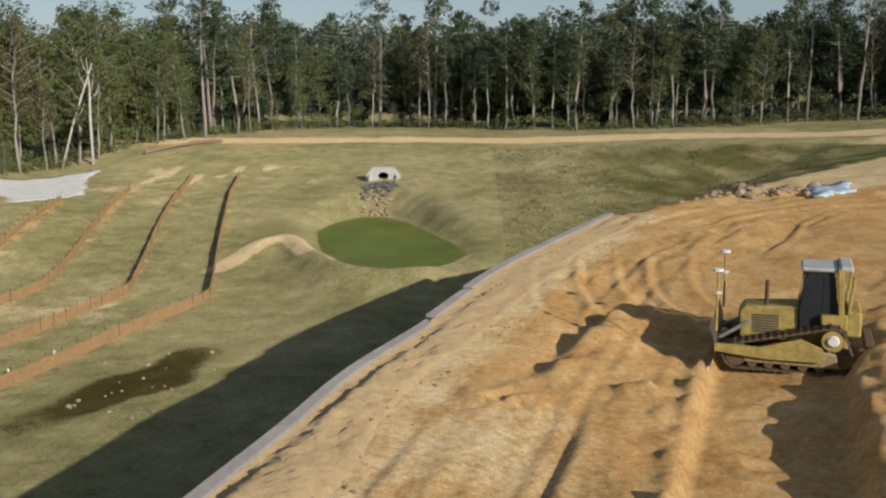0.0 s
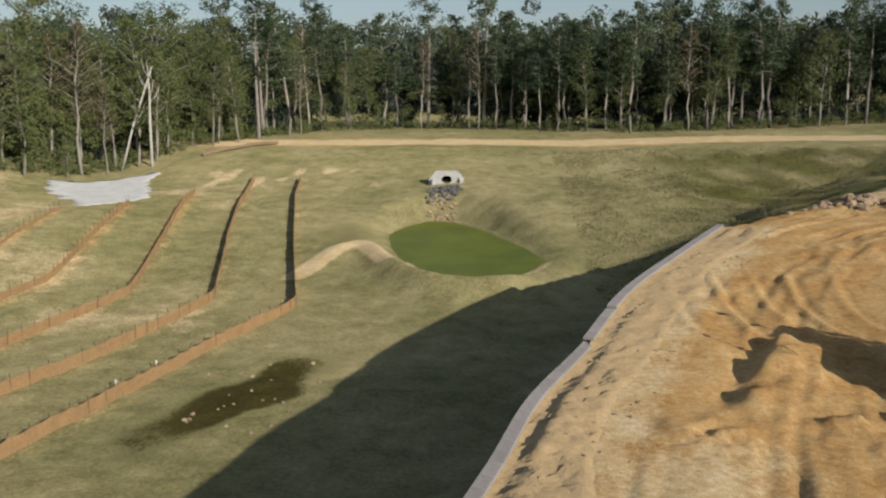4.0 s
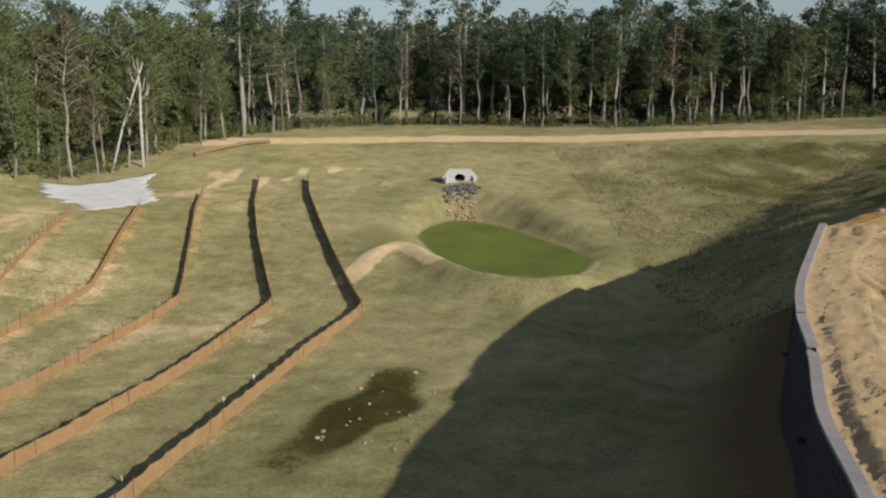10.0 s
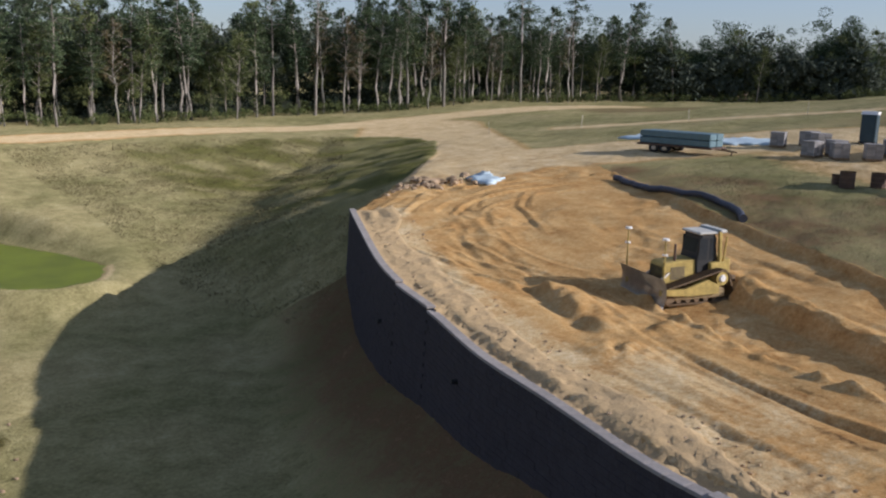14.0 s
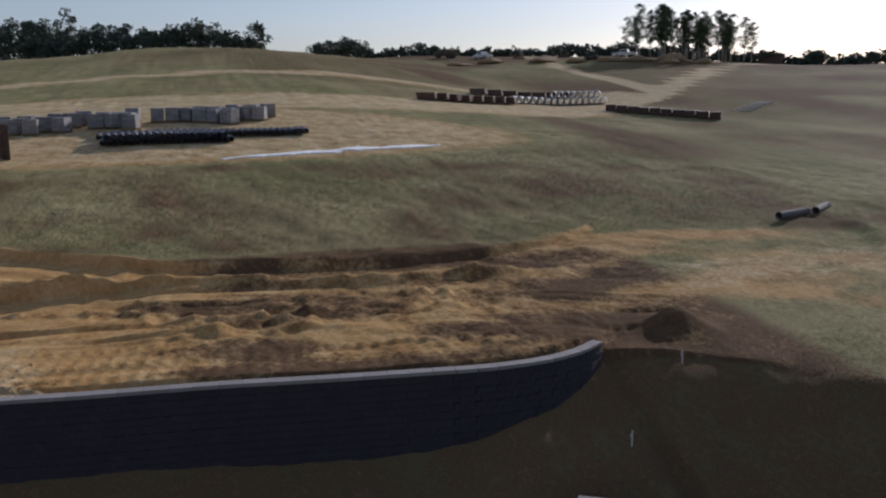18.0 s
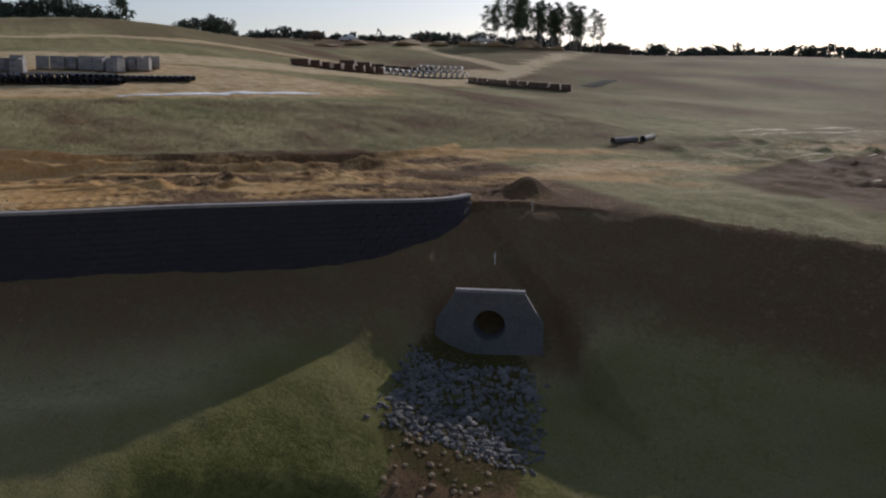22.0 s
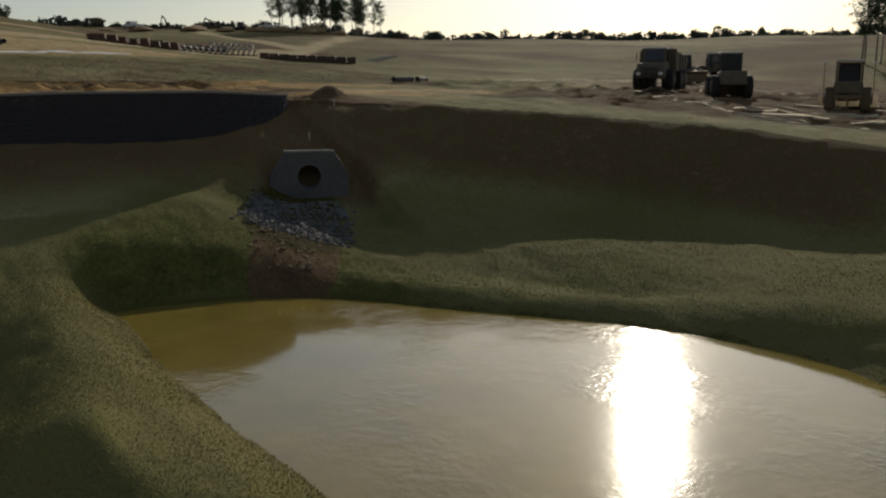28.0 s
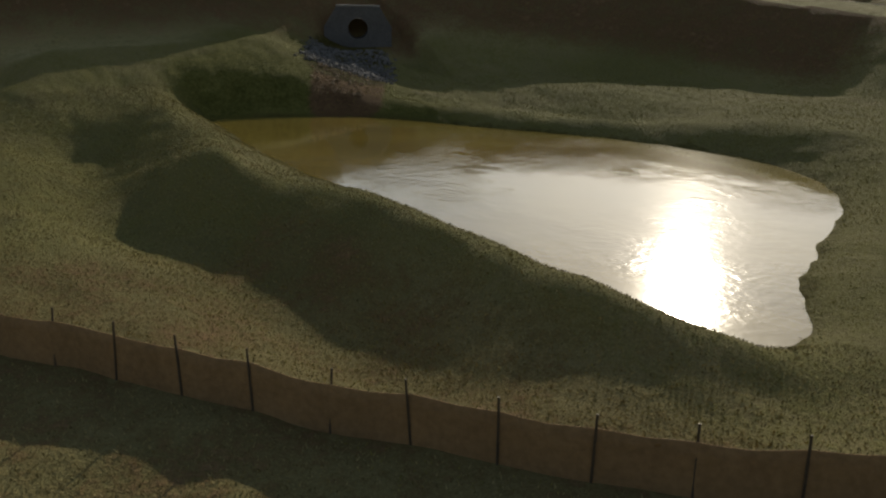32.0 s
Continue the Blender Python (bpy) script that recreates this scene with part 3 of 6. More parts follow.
def build_ground():
    gx = np.concatenate([-far_axis(72, 3200, 2.0, 1.16)[::-1], ground_axis([(-72, -52, 1.0), (-52, -9, 0.28), (-9, 13.5, 0.14), (13.5, 24, 0.25), (24, 50, 0.5)]), [50.0], far_axis(50, 3200, 1.0, 1.06)])
    gy = np.concatenate([-far_axis(45, 3200, 1.0, 1.08)[::-1], ground_axis([(-45, -10, 0.4), (-10, -6, 0.3), (-6, 50, 0.15), (50, 118, 0.45)]), [118.0], far_axis(118, 3200, 1.2, 1.14)])
    x, y = np.meshgrid(gx, gy)
    shape = x.shape
    x, y = x.ravel(), y.ravel()
    z = land(x, y)
    nx = len(gx)
    i = np.arange(nx - 1)[None, :] + nx * np.arange(len(gy) - 1)[:, None]
    i = i.ravel()
    faces = np.stack([i, i + 1, i + 1 + nx, i + nx], 1)
    me = bpy.data.meshes.new("ground")
    me.vertices.add(len(x))
    me.vertices.foreach_set("co", np.stack([x, y, z], 1).ravel())
    me.loops.add(faces.size)
    me.loops.foreach_set("vertex_index", faces.ravel())
    me.polygons.add(len(faces))
    me.polygons.foreach_set("loop_start", np.arange(len(faces)) * 4)
    me.polygons.foreach_set("use_smooth", np.ones(len(faces), bool))
    me.update()
    me.validate()
    d, where = poly_distance(x, y, RIM)
    high = inside(x, y, UPLAND)
    clay = masks_clay(x, y) * high
    # Clay shows again under the wall and in the strips between the fences.
    foot = (~high) & (where > N_DAM) & (where < N_DAM + N_WALL - 1)
    rust = np.where(foot, 0.60 * smooth(8.5, 1.0, d), 0)
    rust = np.maximum(rust, 0.6 * smooth(6, 3, np.hypot(x + 9, y + 1)) * ~high)
    # South bank browned: the muted hue of its shade is in this mask.
    rust = np.maximum(rust, 0.62 * smooth(1, -3, y) * (~high) * smooth(-36, -28, x) * smooth(9, 4, d))
    rust = np.maximum(rust, (0.55 + 0.25 * value_noise(x, y * 0.6, 12, 23)) * high * smooth(-24, -44, y) * smooth(75, 45, x))
    mud, _ = poly_distance(x, y, HAUL)
    south = 0.9 * smooth(1.15, 0.75, np.hypot((x + 8) / 22, (y + 32) / 17)) + 0.7 * smooth(7, 4, mud) * smooth(-16, -24, y)
    lane, _ = poly_distance(x, y, round_line([(-2, -4), (1.6, -8.7), (2.2, -14), (4, -22), (8.5, -34), (20, -56), (28, -85)], 4))
    south = south * (1 - 0.8 * smooth(4.5, 2.5, lane))
    clay = clay * (1 - np.clip(south, 0, 1)) * (1 - 0.30 * smooth(22, 34, x))
    rust = np.maximum(rust, np.clip(south, 0, 1) * high)
    rust = np.maximum(rust, 0.62 * high * smooth(95, 125, x) * smooth(-0.15, 0.35, value_noise(x, y, 34, 17)))
    # Browner soil behind the berm, partly the tone of its backlit shade.
    rust = np.maximum(rust, 0.46 * smooth(13.5, 16.5, y) * smooth(36, 28, y) * smooth(-29, -36, x) * (~high))
    clay = clay * (1 - (0.50 + 0.34 * value_noise(x * 1.4, y * 0.7, 2.0, 30)) * smooth(14, 8, y) * smooth(9, 6, x) * smooth(-12, -8, x) * high)
    rust = np.maximum(rust, 0.9 * smooth(13, 6, y) * smooth(9, 6, x) * smooth(-10, -6, y) * high)
    along = np.interp(where, range(len(RIM)), np.concatenate([[0], np.cumsum([math.dist(p, q) for p, q in zip(RIM, RIM[1:])])]))
    streak = value_noise(along * 0.16, d, 0.5, 37) + 0.8 * value_noise(along * 0.1, d, 1.3, 40)
    clay = clay * (1 - 0.45 * np.clip(streak, 0, 1) * smooth(27, 18, y) * smooth(14, 9, d) * smooth(-8, -4, y))
    rust = np.maximum(rust, (0.47 + 0.16 * value_noise(x, y, 3.0, 58)) * high * smooth(4, 9, x) * smooth(34, 26, x) * smooth(-34, -24, y) * smooth(56, 44, y))
    rust = np.maximum(rust, (0.46 + 0.30 * value_noise(x * 0.6, y, 9.0, 59)) * high * smooth(18, 40, x) * smooth(0, -16, y))
    rust = np.maximum(rust, 0.8 * smooth(25, 16, y) * smooth(9, 6, x) * smooth(-10, -6, y) * high)
    p1, _ = poly_distance(x, y, POND1, True)
    p2, _ = poly_distance(x, y, POND2, True)
    green = 0.58 * smooth(9, 3, np.hypot((x + 16) / 1.2, y - 6)) + 0.40 * smooth(5, 2, p2) * (x > -30)
    green = np.maximum(green, 0.36 * (~high) * smooth(5, 1, y) * smooth(-10, -14, x) * smooth(5, 9, d))
    rust = np.maximum(rust, (0.36 + 0.16 * value_noise(x * 0.6, y, 9, 20)) * high * smooth(22, 44, x) * smooth(80, 40, y))
    rust = np.maximum(rust, 0.5 * high * smooth(40, 70, x) * smooth(0.0, 0.5, value_noise(x * 0.5, y, 16, 19)))
    green = np.maximum(green, (0.50 + 0.22 * value_noise(x + 0.6 * y, (y - 0.6 * x) * 0.4, 2.2, 22)) * smooth(4, 16, x) * smooth(48, 60, y) * smooth(112, 98, y) * (~high))
    green = np.maximum(green, 0.45 * smooth(5, 1, np.hypot((x + 16.5) / 1.3, (y - 76) / 1.6)))
    green = np.maximum(green, 0.5 * smooth(4, 0, np.hypot((x + 14.2) / 1.4, (y - 46.4))))
    green = np.maximum(green, (0.05 + 0.20 * smooth(36, 58, x)) * smooth(3, 8, x) * smooth(95, 60, y) * high * (0.85 + 0.45 * value_noise(x, y * 0.5, 11, 21)))
    green = np.maximum(green, 0.50 * (~high) * smooth(32, 24, y) * smooth(-10, -14, x))
    sand = 0.46 * smooth(3.0, 1.2, lane) * high * smooth(-2, -9, y)
    sand = np.maximum(sand, (0.30 + 0.26 * value_noise(x, y, 5.0, 57)) * smooth(-17, -24, x) * smooth(36, 50, y) * smooth(101, 92, y) * (~high))
    for line, width in ROADS[:1] + ROADS[3:]:
        rd, _ = poly_distance(x, y, round_line(line, 4))
        sand = np.maximum(sand, 0.95 * smooth(width + 1.0, width - 0.6, rd))
    wash = smooth(90, 95, y) * smooth(104, 99, y) * smooth(-40, -34, x) * smooth(-12, -16, x) * (~high)
    sand = np.maximum(sand, 0.62 * wash * smooth(0.15, 0.6, value_noise(x, y * 0.45, 1.4, 18)))
    sand = np.maximum(sand, 0.52 * smooth(1.25, 0.85, np.hypot((x - 42) / 13, (y - 14) / 30)) * high)
    for line, width in ROADS[1:3]:
        rd, _ = poly_distance(x, y, round_line(line, 4))
        sand = np.maximum(sand, 0.6 * smooth(width + 1.5, width - 0.6, rd) * high)
    b1, _ = poly_distance(x, y, BERM1[:14])
    sand = np.maximum(sand, 0.75 * smooth(1.5, 0.5, b1))
    sand = np.maximum(sand, 0.55 * smooth(1.2, 0.4, p1) * (y < 68))
    sand = np.maximum(sand, 0.55 * smooth(3.4, 1.4, np.abs(d - 1.0)) * high * smooth(11, 16, y) * (where > N_DAM) * (where < N_DAM + N_WALL - 2))
    sand = np.maximum(sand, (0.34 + 0.22 * value_noise(x, y, 2.6, 28)) * high * smooth(27, 22, y) * smooth(12, 17, y) * smooth(3.5, 1.5, x))
    wet = 0.80 * smooth(1.5, 0.45, np.hypot((x + 16.2 - 0.42 * (y - 42) + 0.8 * value_noise(x, y, 2.5, 31)) / 1.9, (y - 42.2) / 6.2 + 0.25 * value_noise(x, y, 1.8, 32)))
    wet = np.maximum(wet, 0.7 * smooth(1.3, 0.6, np.hypot((x + 27.5 + value_noise(x, y, 2, 33)) / 2.2, (y - 31.5) / 3.2)))
    wet = np.maximum(wet, 0.45 * smooth(0.7, 0.1, np.minimum(p1, p2)))
    for line in FENCES:
        fd, _ = poly_distance(x, y, line)
        clay = np.maximum(clay, (0.37 + 0.11 * smooth(-28, -34, x)) * smooth(1.8, 0.4, fd) * (~high) * smooth(22, 28, y))
    gully, _ = poly_distance(x, y, [(-16.0, 3.9), (-19.4, 6.1)])
    rust = np.maximum(rust, 0.8 * smooth(2.0, 1.2, gully))
    # The wet tone also darkens the soil in the gaps between riprap stones.
    chute, _ = poly_distance(x, y, [(-11.9, 1.6), (-16.0, 4.2)])
    wet = np.maximum(wet, 0.62 * smooth(2.5, 1.6, chute))
    for name, values in (("clay", clay), ("rust", rust), ("green", green), ("sand", sand), ("wet", wet)):
        a = me.attributes.new(name, 'FLOAT', 'POINT')
        a.data.foreach_set("value", values.astype(np.float32))
    me.materials.append(M_GROUND)
    ob = new("ground", me)
    GRID.extend((gx, gy, z.reshape(shape)))
    return tagged(ob, "graded earth site with straw mulch, bare clay and grass", "ground", kind="structure")


build_ground()


def z_at(x, y):
    """The height of the ground sheet at a place."""
    gx, gy, gz = GRID
    i = min(max(int(np.searchsorted(gx, x)) - 1, 0), len(gx) - 2)
    j = min(max(int(np.searchsorted(gy, y)) - 1, 0), len(gy) - 2)
    u, v = (x - gx[i]) / (gx[i + 1] - gx[i]), (y - gy[j]) / (gy[j + 1] - gy[j])
    return float((gz[j, i] * (1 - u) + gz[j, i + 1] * u) * (1 - v) + (gz[j + 1, i] * (1 - u) + gz[j + 1, i + 1] * u) * v)


# ---- small helpers for building ----
def part(name, bm, mat, parent=None, label="", smooth_faces=False):
    """Links a bmesh as one mesh object, under a thing if one is given."""
    me = bpy.data.meshes.new(name)
    if smooth_faces:
        for f in bm.faces:
            f.smooth = True
    bm.to_mesh(me)
    bm.free()
    me.materials.append(mat)
    ob = new(name, me)
    if parent:
        ob.parent = parent
    if label:
        tagged(ob, label)
    return ob


def again(ob, parent, m=None, label=""):
    """The same part once more, sharing its mesh."""
    o = new(ob.name.split(".")[0], ob.data)
    o.parent = parent
    if m is not None:
        o.matrix_basis = m
    if label:
        tagged(o, label)
    return o


def box(bm, sx, sy, sz, m=Matrix(), bevel=0.0):
    r = bmesh.ops.create_cube(bm, size=1.0, matrix=m @ Matrix.Diagonal((sx, sy, sz, 1)))
    if bevel:
        edges = list({e for v in r["verts"] for e in v.link_edges})
        bmesh.ops.bevel(bm, geom=edges, offset=bevel, segments=1, affect='EDGES')
    return bm


def tube(bm, r0, r1, length, m=Matrix(), sides=10, caps=True):
    bmesh.ops.create_cone(bm, cap_ends=caps, segments=sides, radius1=r0, radius2=r1, depth=length, matrix=m @ pose(0, 0, length / 2))
    return bm


def prism(bm, outline, depth, m=Matrix()):
    """A plate: outline in x and z, thickness along y."""
    front = [bm.verts.new(m @ Vector((x, -depth / 2, z))) for x, z in outline]
    back = [bm.verts.new(m @ Vector((x, depth / 2, z))) for x, z in outline]
    bm.faces.new(front)
    bm.faces.new(back[::-1])
    for a in range(len(outline)):
        b = (a + 1) % len(outline)
        bm.faces.new((front[b], front[a], back[a], back[b]))
    return bm


def pipe_along(bm, pts, radius, sides=8):
    """A round bar through the points."""
    rings = []
    p = [Vector(q) for q in pts]
    for i, q in enumerate(p):
        way = (p[min(i + 1, len(p) - 1)] - p[max(i - 1, 0)]).normalized()
        turn = way.to_track_quat("Z", "Y").to_matrix()
        r = radius[i] if isinstance(radius, (list, tuple)) else radius
        rings.append([bm.verts.new(q + turn @ Vector((r * math.cos(a), r * math.sin(a), 0))) for a in (2 * math.pi * s / sides for s in range(sides))])
    for a, b in zip(rings, rings[1:]):
        for s in range(sides):
            bm.faces.new((a[s], a[(s + 1) % sides], b[(s + 1) % sides], b[s]))
    bm.faces.new(rings[0][::-1])
    bm.faces.new(rings[-1])
    return bm


def thing(name, label, category, m, group="", kind=""):
    e = new(name)
    e.empty_display_size = 0.3
    e.matrix_basis = m
    return tagged(e, label, category, group, kind)


# ---- water ----
def pond(name, ring, level, mat, label):
    bm = bmesh.new()
    cx, cy = np.mean([p[0] for p in ring]), np.mean([p[1] for p in ring])
    pts = []
    for x, y in ring:
        l = math.hypot(x - cx, y - cy)
        pts.append(bm.verts.new((x + (x - cx) / l * 0.25, y + (y - cy) / l * 0.25, level)))
    f = bm.faces.new(pts)
    bmesh.ops.triangulate(bm, faces=[f])
    return tagged(part(name, bm, mat), label, "pond", kind="structure")


pond("water", POND1, LEVEL1, M_POND, "green algae-covered sediment pond below the dam")
pond("water", POND2, LEVEL2, M_POND2, "brown silty pond reflecting the bright sky")


# ---- retaining wall ----
def resample(line, step):
    pts = [np.array(p, float) for p in line]
    out, left = [pts[0]], step
    for a, b in zip(pts, pts[1:]):
        seg = np.linalg.norm(b - a)
        pos = 0.0
        while seg - pos >= left:
            pos += left
            out.append(a + (b - a) * pos / seg)
            left = step
        left -= seg - pos
    return out


WALL_LINE = resample(round_line(WALL, 8), 0.6)
COURSE = 0.2


def wall_top(p):
    """The top of the wall steps down in courses towards the middle, then runs off with the slope."""
    y = p[1]
    if y > 34.2:
        return 6.78 + 0.032 * (y - 34.2)
    if y > 30.5:
        return 6.68
    if y > 16.4:
        return 6.54
    return 6.62 - 0.22 * float(smooth(5.0, -1.4, np.array(y))) + 0.08 * float(smooth(14.0, 9.0, np.array(y)))


def build_wall():
    root = thing("retaining_wall", "long curved segmental block retaining wall with pale caps", "retaining wall", pose(0, 0, 0), kind="structure")
    cos, fcs = [], []
    cap_data = None
    corner = [(-0.5, -0.5, -0.5), (0.5, -0.5, -0.5), (0.5, 0.5, -0.5), (-0.5, 0.5, -0.5), (-0.5, -0.5, 0.5), (0.5, -0.5, 0.5), (0.5, 0.5, 0.5), (-0.5, 0.5, 0.5)]
    quads = [(0, 3, 2, 1), (4, 5, 6, 7), (0, 1, 5, 4), (1, 2, 6, 5), (2, 3, 7, 6), (3, 0, 4, 7)]
    for n, (a, b) in enumerate(zip(WALL_LINE, WALL_LINE[1:])):
        mid, way = (a + b) / 2, (b - a) / np.linalg.norm(b - a)
        turn = math.degrees(math.atan2(way[1], way[0]))
        top = wall_top(mid)
        low = np.array([way[1], -way[0]])
        foot = z_at(*(mid + low * 0.7)) - 0.6
        z, row = top, 0
        while z > foot:
            lean = (top - z) * 0.05
            for s in (-0.15, 0.15):
                m = pose(mid[0], mid[1], z - COURSE / 2, 0, 0, turn) @ pose(s + 0.15 * (row % 2) - 0.075, 0.02 - lean + random.uniform(-0.010, 0.010), 0) @ Matrix.Diagonal((0.296, 0.30, COURSE - 0.008, 1))
                o = len(cos)
                cos.extend(tuple(m @ Vector(c)) for c in corner)
                fcs.extend(tuple(o + i for i in q) for q in quads)
            z -= COURSE
            row += 1
        m = pose(mid[0], mid[1], top + 0.052, 0, math.degrees(-math.atan2(wall_top(b) - wall_top(a), 0.6)) if abs(wall_top(b) - wall_top(a)) < 0.08 else 0, turn) @ pose(0, 0.02, 0)
        if cap_data is None:
            bm = bmesh.new()
            box(bm, 0.598, 0.34, 0.10, Matrix(), 0.012)
            cap_data = part("cap_block", bm, M_CAP, root)
            cap_data.matrix_basis = m
        else:
            again(cap_data, root, m)
    me = bpy.data.meshes.new("block_courses")
    me.from_pydata(cos, [], fcs)
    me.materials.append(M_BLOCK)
    blocks = new("block_courses", me)
    blocks.parent = root
    tagged(blocks, "dark grey split-faced wall blocks", kind="stuff")
    for x, y, z in ((-0.83, 36.2, 4.74), (-3.78, 27.6, 5.25), (-6.2, 18.5, 5.3)):
        bm = bmesh.new()
        i = min(range(len(WALL_LINE) - 1), key=lambda j: math.hypot(WALL_LINE[j][0] - x, WALL_LINE[j][1] - y))
        way = WALL_LINE[i + 1] - WALL_LINE[i]
        m = pose(*WALL_LINE[i], z, 0, 0, math.degrees(math.atan2(way[1], way[0])))
        tube(bm, 0.09, 0.09, 0.22, m @ pose(0, -0.05, 0, -90) @ pose(0, 0, -0.35), 10)
        part("weep_pipe", bm, M_BLACK, root, "black drain pipe stub")
    return root


build_wall()


def build_gravel():
    """A lumpy strip of stone backfill behind the caps, fading out towards the wall's low end."""
    steps = 13
    bm = bmesh.new()
    rows = []
    fine = [p for p in resample(WALL_LINE, 0.2) if p[1] > 12.5]
    for n, p in enumerate(fine):
        q = fine[min(n + 1, len(fine) - 1)] - fine[max(n - 1, 0)]
        q = q / np.linalg.norm(q)
        inn = np.array([-q[1], q[0]])
        wide = 0.25 + 2.1 * float(smooth(12.5, 19.0, np.array(p[1]))) * (0.85 + 0.2 * float(value_noise(np.array([n * 0.2]), np.array([0.0]), 3.0, 29)[0]))
        row = []
        for k in range(steps):
            o = 0.12 + wide * k / (steps - 1)
            w = p + inn * (o + (random.uniform(-0.05, 0.05) if k else 0))
            g = max(z_at(*w), wall_top(p) - 0.05 if o < 0.7 else -9)
            lift = 0.07 if k == 0 else (0.01 + 0.10 * random.random() ** 2 if k < steps - 1 else -0.05)
            row.append(bm.verts.new((w[0], w[1], g + lift)))
        rows.append(row)
    for a, b in zip(rows, rows[1:]):
        for k in range(steps - 1):
            bm.faces.new((a[k + 1], b[k + 1], b[k], a[k]))
    bmesh.ops.recalc_face_normals(bm, faces=bm.faces[:])
    ob = part("gravel_strip", bm, M_GRAVEL, None, "", True)
    return tagged(ob, "pale lumpy stone backfill strip behind the wall caps", "gravel", kind="structure")


build_gravel()


# ---- silt fences ----


def fence(line, tall=0.68):
    root = thing("silt_fence", "sagging tan fabric silt fence on dark steel posts", "fence", pose(0, 0, 0), "silt fences across the basin")
    posts = resample(line, 1.1)
    stake = None
    for a, b in zip(posts, posts[1:]):
        bm = bmesh.new()
        cols = []
        for s in range(5):
            t = s / 4
            p = a + (b - a) * t
            g = z_at(*p)
            sag = 0.05 * math.sin(math.pi * t)
            side = np.array([-(b - a)[1], (b - a)[0]]) / np.linalg.norm(b - a)
            col = []
            for h in (-0.06, 0.32 * tall, 0.68 * tall, tall - sag):
                out = 0.05 * math.sin(math.pi * t) * (h + 0.06) + random.uniform(-0.012, 0.012)
                col.append((p[0] + side[0] * out, p[1] + side[1] * out, g + h))
            cols.append(col)
        rows = [[[bm.verts.new((x + o * side[0], y + o * side[1], z)) for x, y, z in col] for col in cols] for o in (0.0, 0.012)]
        for lay, flip in zip(rows, (False, True)):
            for c0, c1 in zip(lay, lay[1:]):
                for i in range(3):
                    q = (c0[i], c1[i], c1[i + 1], c0[i + 1])
                    bm.faces.new(q[::-1] if flip else q)
        for c in range(4):
            bm.faces.new((rows[0][c][3], rows[0][c + 1][3], rows[1][c + 1][3], rows[1][c][3]))
        part("fabric_panel", bm, M_FABRIC, root, smooth_faces=True)
    for p in posts:
        m = pose(p[0], p[1], z_at(*p) - 0.1, random.uniform(-4, 4), random.uniform(-4, 4), 0)
        if stake is None:
            bm = bmesh.new()
            tube(bm, 0.018, 0.016, 0.98, Matrix(), 6)
            stake = part("post", bm, M_STAKE, root)
            stake.matrix_basis = m
        else:
            again(stake, root, m)
    return root


for n, line in enumerate(FENCES):
    fence(line, (0.68, 0.68, 0.64, 0.52, 0.34, 0.26)[n])


# ---- trees ----
def leaf_material(name, low, high):
    m = bpy.data.materials.new(name)
    m.use_nodes = True
    n, k = m.node_tree.nodes, m.node_tree.links
    b = n["Principled BSDF"]
    b.inputs["Roughness"].default_value = 0.75
    b.inputs["Specular IOR Level"].default_value = 0.08
    b.inputs["Diffuse Roughness"].default_value = 0.4
    geo = n.new("ShaderNodeNewGeometry")
    info = n.new("ShaderNodeObjectInfo")
    mixed = math_node(n, k, 'ADD', math_node(n, k, 'MULTIPLY', geo.outputs["Random Per Island"], 0.6), math_node(n, k, 'MULTIPLY', info.outputs["Random"], 0.4))
    k.new(ramp_node(n, k, mixed, ((0.1, low), (0.9, high))), b.inputs["Base Color"])
    return m


M_PINE = leaf_material("pine_needles", (0.026, 0.044, 0.023), (0.098, 0.130, 0.062))
# Evergreen understorey with the wood's inner shade put into its leaf colour.
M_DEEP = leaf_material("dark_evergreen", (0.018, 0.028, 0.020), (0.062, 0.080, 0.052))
# Paler, greyer leaves: the distance haze is put into this colour.
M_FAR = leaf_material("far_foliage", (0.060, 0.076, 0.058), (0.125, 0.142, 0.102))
M_LEAF = leaf_material("autumn_leaves", (0.054, 0.076, 0.026), (0.165, 0.182, 0.068))
M_BROWN = leaf_material("thin_brown_leaves", (0.075, 0.060, 0.030), (0.170, 0.130, 0.070))


def leaf_tuft(bm, c, size, rng, count=5):
    """A loose clump of small leaf blades."""
    for _ in range(count):
        o = Vector((rng.gauss(0, 1), rng.gauss(0, 1), rng.gauss(0, 0.7))) * size * 0.55
        u = Vector((rng.gauss(0, 1), rng.gauss(0, 1), rng.gauss(0, 1))).normalized() * size * rng.uniform(0.35, 0.7)
        w = Vector((rng.gauss(0, 1), rng.gauss(0, 1), rng.gauss(0, 1))).normalized() * size * rng.uniform(0.25, 0.5)
        a = Vector(c) + o
        bm.faces.new([bm.verts.new(a - u), bm.verts.new(a + w), bm.verts.new(a + u * 0.9 - w * 0.3)])


# For each kind of tree: where the crown begins, limbs, their reach, tufts a limb, tuft size, stem thickness.
FORMS = {
    "tall": (0.64, 30, 0.105, 11, 0.019, 0.0105),
    "stand": (0.36, 40, 0.125, 13, 0.026, 0.010),
    "pine": (0.42, 38, 0.12, 12, 0.024, 0.0105),
    "broad": (0.26, 44, 0.16, 13, 0.025, 0.009),
    "bare": (0.34, 34, 0.13, 6, 0.020, 0.0085),
    "young": (0.10, 32, 0.17, 13, 0.030, 0.009),
}


